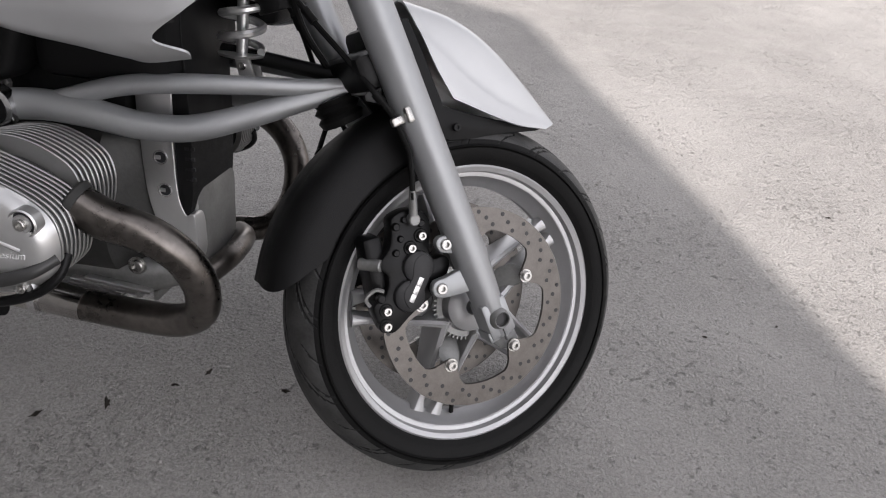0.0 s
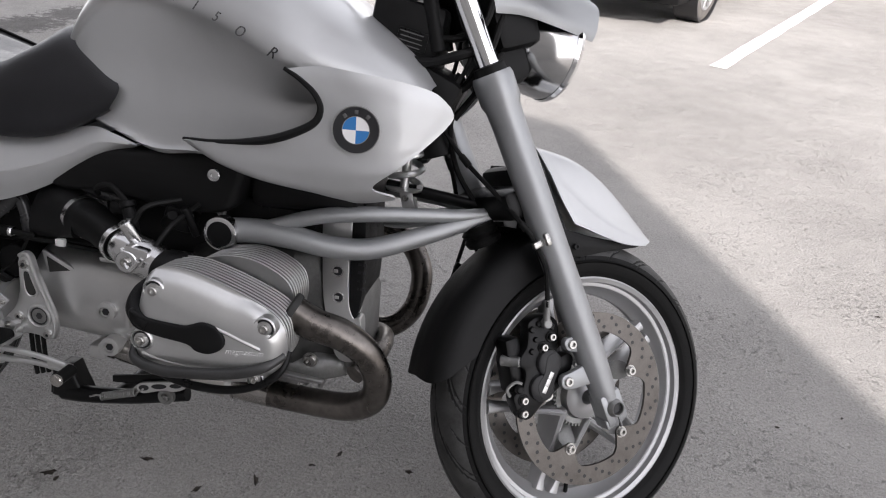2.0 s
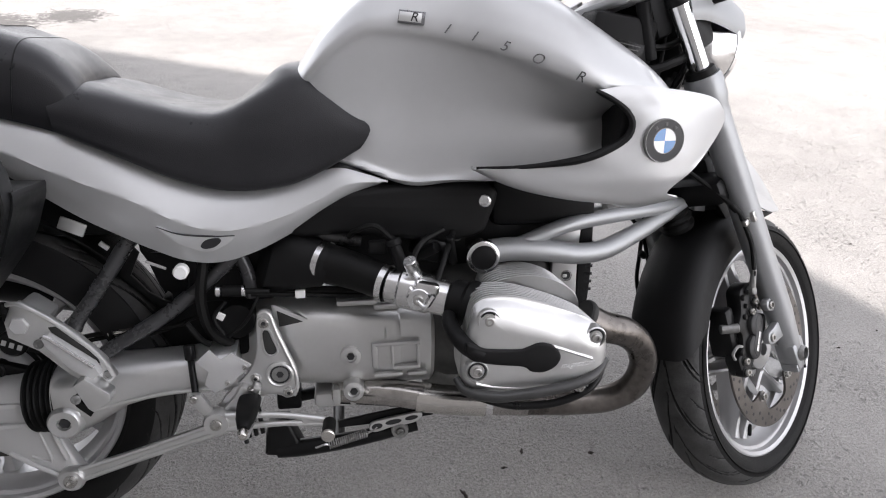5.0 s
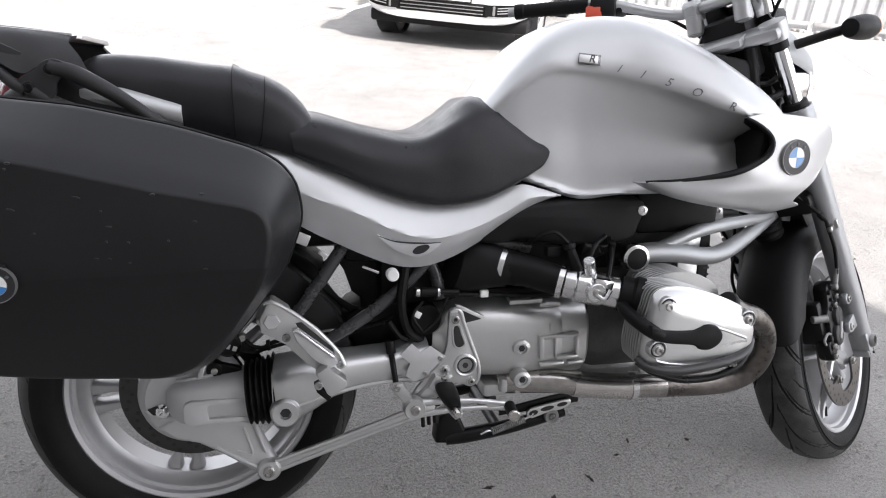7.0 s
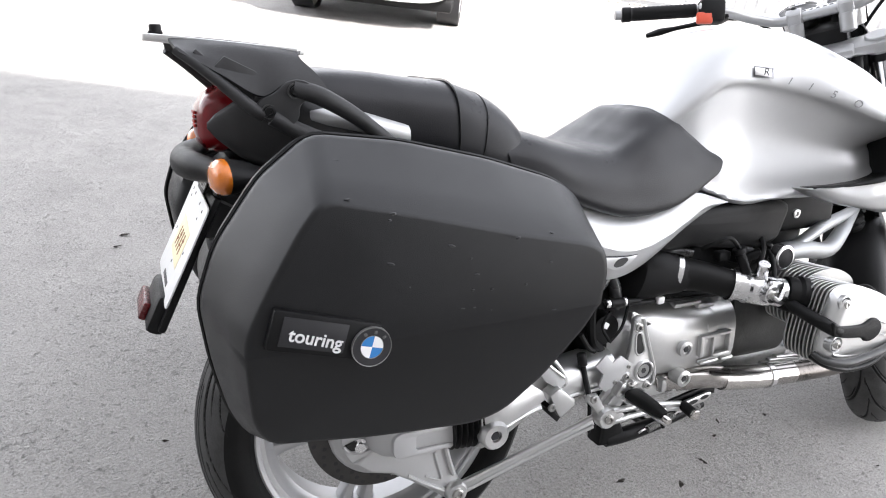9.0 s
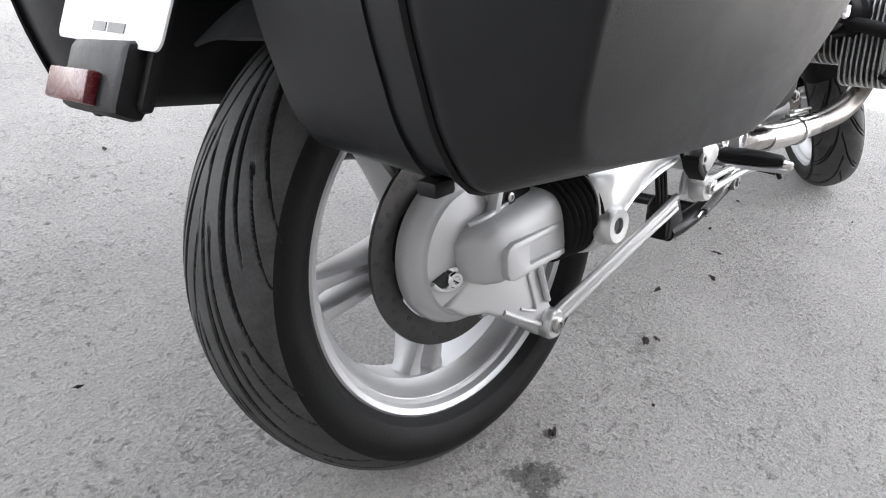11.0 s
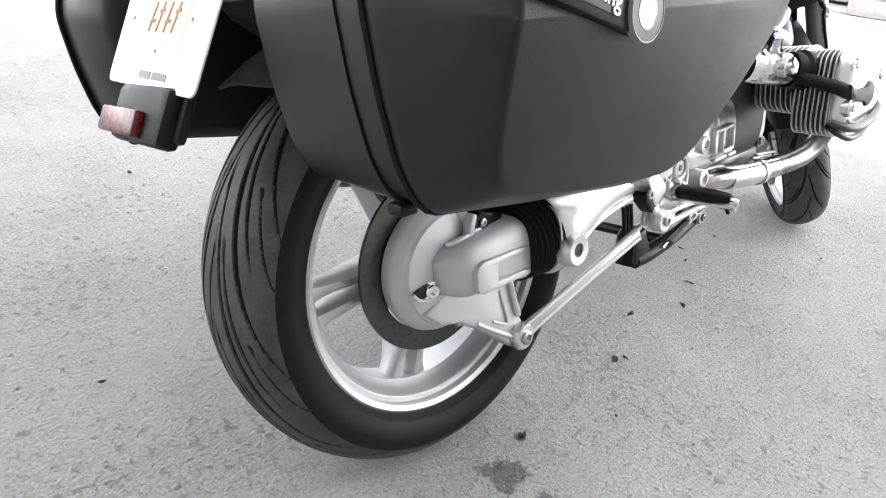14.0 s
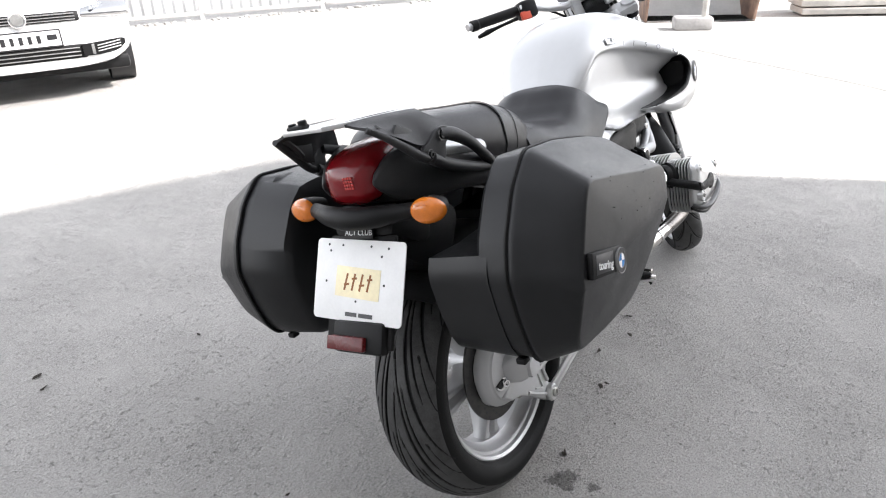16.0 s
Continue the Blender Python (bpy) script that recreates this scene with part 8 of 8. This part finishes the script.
def cover_y(x, z):
    """The head cover's face: upright below its crease, leaning back above it and under the lower screws."""
    crease = 0.513 - 0.29 * (x - 0.835)
    lean = 0.46 * max(0.0, z - crease) * min(1.0, max(0.35, (0.99 - x) / 0.05))
    return 0.3410 - lean - 0.42 * max(0.0, 0.418 - z) - 0.10 * max(0.0, x - 0.955)


for s in (-1, 1):
    def slab(y0, y1, outline, bev=0.0007):
        a, b = sorted((s * y0, s * y1))
        return prism(outline, a, b, bev, 1)

    H0, B0 = smooth_outline(HEAD, 96), smooth_outline(BARREL, 60)
    # Cores are coloured near black, so the fin gaps look shaded.
    cyl = part("cylinder", slab(0.13, 0.244, inset(B0, 0.024), 0), SHADEBLACK, bike, "finned alloy cylinder")
    part("head_core", slab(0.242, 0.313, inset(H0, 0.013), 0), SHADEBLACK, cyl)
    for k in range(9):
        y = 0.150 + 0.0103 * k
        part("cooling_fin", slab(y, y + 0.0032, inset(B0, 0.0006 * (8 - k))), FINS, cyl)
    for k in range(8):
        y = 0.2445 + 0.0089 * k
        part("cooling_fin", slab(y, y + 0.0034, inset(H0, 0.0004 * (7 - k))), FINS, cyl)
    rings = [[(x, s * 0.3105, z) for x, z in inset(H0, 0.004)]]
    for d, drop in ((0.0, 0.0225), (0.0006, 0.0195), (0.0028, 0.0135), (0.0065, 0.0082), (0.0115, 0.0040), (0.0175, 0.0014), (0.024, 0.0)):
        rings.append([(x, s * max(0.3135 if d < 0.001 else 0.3140, cover_y(x, z) - drop), z) for x, z in inset(H0, d)])
    last = inset(H0, 0.024)
    for t in (0.15, 0.32, 0.5, 0.7, 0.9):
        ring2 = []
        for x, z in last:
            px, pz = x + (0.895 - x) * t, z + (0.462 - z) * t
            ring2.append((px, s * cover_y(px, pz), pz))
        rings.append(ring2)
    cov = part("cylinder_cover", rings_to_mesh(rings), ALLOY, bike, "smooth silver cylinder head cover", sharp=50)
    ridge = [[(x, s * (cover_y(x, z + dz) + up), z + dz) for x, z in ((0.918, 0.474), (0.94, 0.466), (0.965, 0.456), (0.982, 0.449))] for dz, up in ((0.006, -0.001), (0.002, 0.0022), (-0.002, -0.001))]
    part("cover_ridge", surf(ridge, 16, 4), ALLOY, cov)
    low = [[(x, s * (cover_y(x, z + dz) + up), z + dz) for x, z in ((0.806, 0.421), (0.83, 0.413), (0.86, 0.407), (0.885, 0.404))] for dz, up in ((0.005, -0.001), (0.001, 0.002), (-0.004, -0.001))]
    part("cover_ridge", surf(low, 16, 4), ALLOY, cov)
    for q in ((0.986, 0.483), (0.8235, 0.5185), (0.8065, 0.4435), (0.970, 0.399)):
        rr = 0.0165 if q[1] > 0.42 else 0.0135
        y0 = min(cover_y(q[0] + dx, q[1] + dz) for dx in (-0.012, 0.012) for dz in (-0.012, 0.012)) + 0.001
        part("cover_boss", lathe([(rr * 0.80, -0.012), (rr * 0.84, 0.001), (rr * 0.92, 0.0028), (rr * 1.02, 0.0010), (rr * 1.08, -0.012)], (q[0], s * y0, q[1]), (q[0], s * (y0 + 1), q[1]), 36, close=True), ALLOY, cov)
        part("boss_gap", rod((q[0], s * (y0 - 0.008), q[1]), (q[0], s * (y0 + 0.0008), q[1]), rr * 0.82, seg=28), INK, cov)
        part("boss_washer", lathe([(0, 0.002), (rr * 0.62, 0.002), (rr * 0.66, 0.0005), (rr * 0.66, -0.002), (0, -0.002)], (q[0], s * (y0 + 0.001), q[1]), (q[0], s * (y0 + 1), q[1]), 28), ALLOY, cov)
        part("cover_screw", bolt((q[0], s * (y0 + 0.003), q[1]), (0, s, 0), rr * 0.42, 0.005), BOLT, cov)
    key = smooth_outline([(0.790, 0.4885), (0.818, 0.4785), (0.866, 0.4745), (0.880, 0.4770), (0.899, 0.4833), (0.920, 0.4775), (0.9315, 0.461), (0.926, 0.4455), (0.908, 0.4358), (0.888, 0.4375), (0.874, 0.4465), (0.831, 0.4525), (0.795, 0.463)], 65)
    a, b = sorted((s * 0.330, s * 0.3455))
    part("plug_cover", prism(key, a, b, 0.004, 3), BLACK, cov, "black keyhole-shaped plug cover")
    part("plug_lead", tube([(0.815, s * 0.336, 0.466), (0.800, s * 0.334, 0.4735), (0.787, s * 0.324, 0.482), (0.778, s * 0.300, 0.490), (0.776, s * 0.27, 0.497), (0.79, s * 0.23, 0.502)], [0.0125, 0.0128, 0.0125, 0.012, 0.011, 0.010], 30, 14), BLACK, cov)
    if s < 0:
        letter(cov, "magnesium", 0.0122, (0.9590, -0.3414, 0.4450), (1, 0, 0.02), (0.1, -1, 0.0), LIGHTINK, 0.3)
    upper_bar = [(0.781, s * 0.318, 0.420), (0.792, s * 0.338, 0.410), (0.83, s * 0.349, 0.404), (0.869, s * 0.351, 0.405), (0.94, s * 0.349, 0.413), (0.985, s * 0.340, 0.424), (1.010, s * 0.318, 0.438)]
    lower_bar = [(0.784, s * 0.314, 0.412), (0.811, s * 0.326, 0.394), (0.858, s * 0.330, 0.378), (0.90, s * 0.330, 0.374), (0.942, s * 0.330, 0.378), (0.985, s * 0.326, 0.394), (1.006, s * 0.314, 0.414), (1.010, s * 0.30, 0.436)]
    guard = part("head_guard", tube(upper_bar, [0.006, 0.0085, 0.0085, 0.0085, 0.008, 0.007], 40, 12), GUARD, bike, "grey guard bar under the cylinder head")
    part("lower_bar", tube(lower_bar, [0.006, 0.0065, 0.0065, 0.006], 40, 10), BLACKMET, guard)
    # exhaust
    lift = 0.03 if s > 0 else 0.0
    path = [(1.000, s * 0.255, 0.480), (1.030, s * 0.252, 0.463 + lift), (1.075, s * 0.240, 0.445 + lift), (1.110, s * 0.225, 0.412 + lift), (1.127, s * 0.210, 0.365 + lift), (1.118, s * 0.195, 0.318 + 0.5 * lift), (1.080, s * 0.182, 0.290), (1.02, s * 0.172, 0.282), (0.92, s * 0.165, 0.284)]
    ex = part("exhaust_pipe", tube(path, [0.026, 0.025, 0.024, 0.0235, 0.0235, 0.0235, 0.0235, 0.0235], 80, 20), EXHAUST, bike, "heat-tinted steel exhaust pipe")
    part("rear_pipe", tube([(0.935, s * 0.166, 0.2838), (0.80, s * 0.155, 0.292), (0.70, s * 0.140, 0.305), (0.60, s * 0.10, 0.295)], 0.0242, 40, 20), PIPE, ex, "brighter steel pipe under the engine")
    part("exhaust_flange", lathe([(0, 0), (0.026, 0), (0.0285, 0.003), (0.0285, 0.008), (0.0265, 0.012), (0, 0.012)], (0.992, s * 0.256, 0.486), (1.03, s * 0.252, 0.463), 24), SHADEBLACK, ex)
    part("pipe_sleeve", join(tube([(0.74, s * 0.1475, 0.2985), (0.80, s * 0.155, 0.292), (0.86, s * 0.1605, 0.2875)], 0.0262, 12, 20)), STEEL, ex, "bright sleeve joint")
    part("pipe_clamp", lathe([(0.024, -0.006), (0.0285, -0.006), (0.0285, 0.006), (0.024, 0.006)], (0.865, s * 0.161, 0.287), (0.965, s * 0.168, 0.283), 24, close=True), BRIGHT, ex)
part("cross_pipe", tube([(1.05, 0.12, 0.30), (1.085, 0.05, 0.32), (1.09, -0.03, 0.32), (1.06, -0.09, 0.30)], 0.018, 30, 14), EXHAUST, bike)

# ---- front wishbone and strut ----
for s in (-1, 1):
    lower = [(0.846, s * 0.150, 0.562), (0.90, s * 0.146, 0.566), (0.96, s * 0.140, 0.560), (1.02, s * 0.128, 0.548), (1.08, s * 0.108, 0.547), (1.15, s * 0.078, 0.566), (1.22, s * 0.045, 0.589), (1.280, s * 0.016, 0.610)]
    upper = [(0.895, s * 0.146, 0.570), (0.94, s * 0.139, 0.582), (1.00, s * 0.128, 0.599), (1.07, s * 0.105, 0.605), (1.15, s * 0.075, 0.606), (1.22, s * 0.045, 0.606), (1.276, s * 0.018, 0.612)]
    wb = part("wishbone", join(tube(lower, [0.021, 0.0205, 0.0195, 0.0185, 0.018, 0.0165, 0.014, 0.012], 60, 18), tube(upper, [0.010, 0.0130, 0.0135, 0.0135, 0.0125, 0.012, 0.010], 44, 16)), FORKPAINT, bike, "silver tubular front wishbone")
    part("pivot_collar", lathe([(0.021, -0.004), (0.0275, -0.004), (0.0275, 0.016), (0.024, 0.018), (0.021, 0.018)], (0.847, s * 0.160, 0.562), (0.847, s * 1.16, 0.562), 36, close=True), BRIGHT, wb)
    part("pivot_cap", lathe([(0, 0.0175), (0.016, 0.0172), (0.023, 0.0155), (0.024, 0.012), (0.024, -0.01), (0, -0.01)], (0.847, s * 0.160, 0.562), (0.847, s * 1.16, 0.562), 36), BLACK, wb, "black pivot cap")
part("wishbone_tip", join(box((1.284, -0.002, 0.611), (0.026, 0.046, 0.028), 0.006, (0, -8, 0)), prism([(1.285, 0.624), (1.300, 0.620), (1.318, 0.612), (1.318, 0.588), (1.296, 0.590)], -0.020, 0.016, 0.004)), FORKPAINT, bike)
coil = []
for k in range(140):
    t = k / 139
    a = 2 * math.pi * 5.0 * t
    c = Vector((1.1125, -0.010, 0.640)).lerp(Vector((1.122, -0.010, 0.80)), t)
    coil.append(c + Vector((0.028 * math.cos(a), 0.028 * math.sin(a), 0)))
ss = part("front_spring", tube(coil, 0.0058, 420, 8), ALLOY, bike, "grey coil spring of the front strut")
part("damper", join(rod((1.1124, -0.010, 0.632), (1.122, -0.010, 0.80), 0.008), lathe([(0, 0), (0.018, 0), (0.031, 0.003), (0.033, 0.007), (0, 0.007)], (1.1125, -0.010, 0.630), (1.122, -0.010, 1.63), 32)), ALLOY, ss)
part("damper_fork", join(*[box((1.1240, -0.010 + y, 0.612), (0.022, 0.006, 0.046), 0.002, (0, -15, 0)) for y in (-0.014, 0.014)]), ALLOY, ss)
part("fork_bolt", bolt((1.1190, -0.027, 0.622), (0, -1, 0), 0.006, 0.004), BOLT, ss)
part("strut_brace", join(tube([(1.08, 0.0, 0.636), (1.14, 0.0, 0.630), (1.19, 0.0, 0.624), (1.26, 0.0, 0.616)], 0.011, 20, 10)), BLACKMET, bike)

# ---- stands ----
cs = part("centre_stand", join(tube([(0.745, -0.098, 0.214), (0.64, -0.100, 0.194), (0.54, -0.098, 0.182), (0.49, -0.092, 0.178)], [0.013, 0.014, 0.016, 0.017], 24, 12), tube([(0.745, 0.098, 0.214), (0.62, 0.10, 0.195), (0.52, 0.10, 0.180), (0.49, 0.095, 0.175)], 0.0135, 24, 10), rod((0.60, -0.10, 0.190), (0.60, 0.10, 0.190), 0.011), prism([(0.468, 0.172), (0.474, 0.228), (0.490, 0.240), (0.512, 0.240), (0.522, 0.214), (0.530, 0.196), (0.538, 0.176), (0.510, 0.166)], -0.106, -0.060, 0.008, 3), box((0.497, 0.10, 0.182), (0.05, 0.035, 0.05), 0.006)), BLACKMET, bike, "black centre stand folded up under the engine")
part("foot_pad", prism([(0.466, 0.174), (0.470, 0.214), (0.486, 0.226), (0.486, 0.180)], -0.104, -0.062, 0.005), HOSE, cs, "worn dark rubber foot")
part("stand_lever", join(prism(smooth_outline([(0.656, 0.222), (0.660, 0.234), (0.676, 0.239), (0.716, 0.246), (0.748, 0.250), (0.752, 0.240), (0.735, 0.229), (0.700, 0.224), (0.668, 0.215)], 45), -0.120, -0.112, 0.002)), ALLOY, cs, "slotted alloy lever")
for q in ((0.670, 0.2275, 0.008, 0.0058), (0.700, 0.2345, 0.013, 0.0050), (0.733, 0.2405, 0.010, 0.0045)):
    part("lever_slot", prism([(q[0] + q[2] * math.cos(a) + 0.002 * math.cos(a), q[1] + q[3] * math.sin(a) + 0.16 * q[2] * math.cos(a)) for a in [2 * math.pi * k / 20 for k in range(20)]], -0.1206, -0.116, 0), INK, cs)
part("stand_pivot", join(lathe([(0, 0.004), (0.008, 0.004), (0.009, 0.008), (0.015, 0.008), (0.016, 0), (0, 0)], (0.712, -0.112, 0.214), (0.712, -1.112, 0.214), 24), bolt((0.712, -0.120, 0.214), (0, -1, 0), 0.006, 0.004)), DARKALLOY, cs)
part("stand_plate", prism([(0.60, 0.235), (0.70, 0.252), (0.775, 0.262), (0.775, 0.236), (0.70, 0.228), (0.60, 0.222)], -0.108, -0.100, 0.002), BLACKMET, cs)
sp = []
for k in range(240):
    t = k / 239
    c = Vector((0.582, -0.117, 0.1935)).lerp(Vector((0.652, -0.117, 0.2135)), t)
    a = 2 * math.pi * 18 * t
    sp.append(c + Vector((0, 0.0066 * math.cos(a), 0.0066 * math.sin(a))))
part("stand_spring", tube(sp, 0.0014, 720, 5), DARKALLOY, cs)
for bm in (tube([(0.558, -0.117, 0.190), (0.574, -0.117, 0.1955), (0.584, -0.117, 0.194)], 0.0022, 10, 6), tube([(0.650, -0.117, 0.2125), (0.661, -0.119, 0.2185), (0.670, -0.119, 0.226)], 0.0022, 10, 6)):
    part("spring_hook", bm, BRIGHT, cs)
for x in (0.435, 0.447, 0.459):
    part("drain_hose", tube([(x, -0.10, 0.30), (x + 0.003, -0.102, 0.255), (x + 0.006, -0.10, 0.212 + 0.3 * (x - 0.435))], 0.0042, 14, 8), HOSE, bike)
part("side_stand", tube([(0.72, 0.15, 0.26), (0.70, 0.22, 0.15), (0.685, 0.282, 0.062)], 0.012, 24, 10), BLACKMET, bike, "black side stand leg")
part("side_stand_foot", box((0.683, 0.29, 0.070), (0.07, 0.04, 0.010), 0.004, (13.4, 0, 0)), BLACKMET, bike)
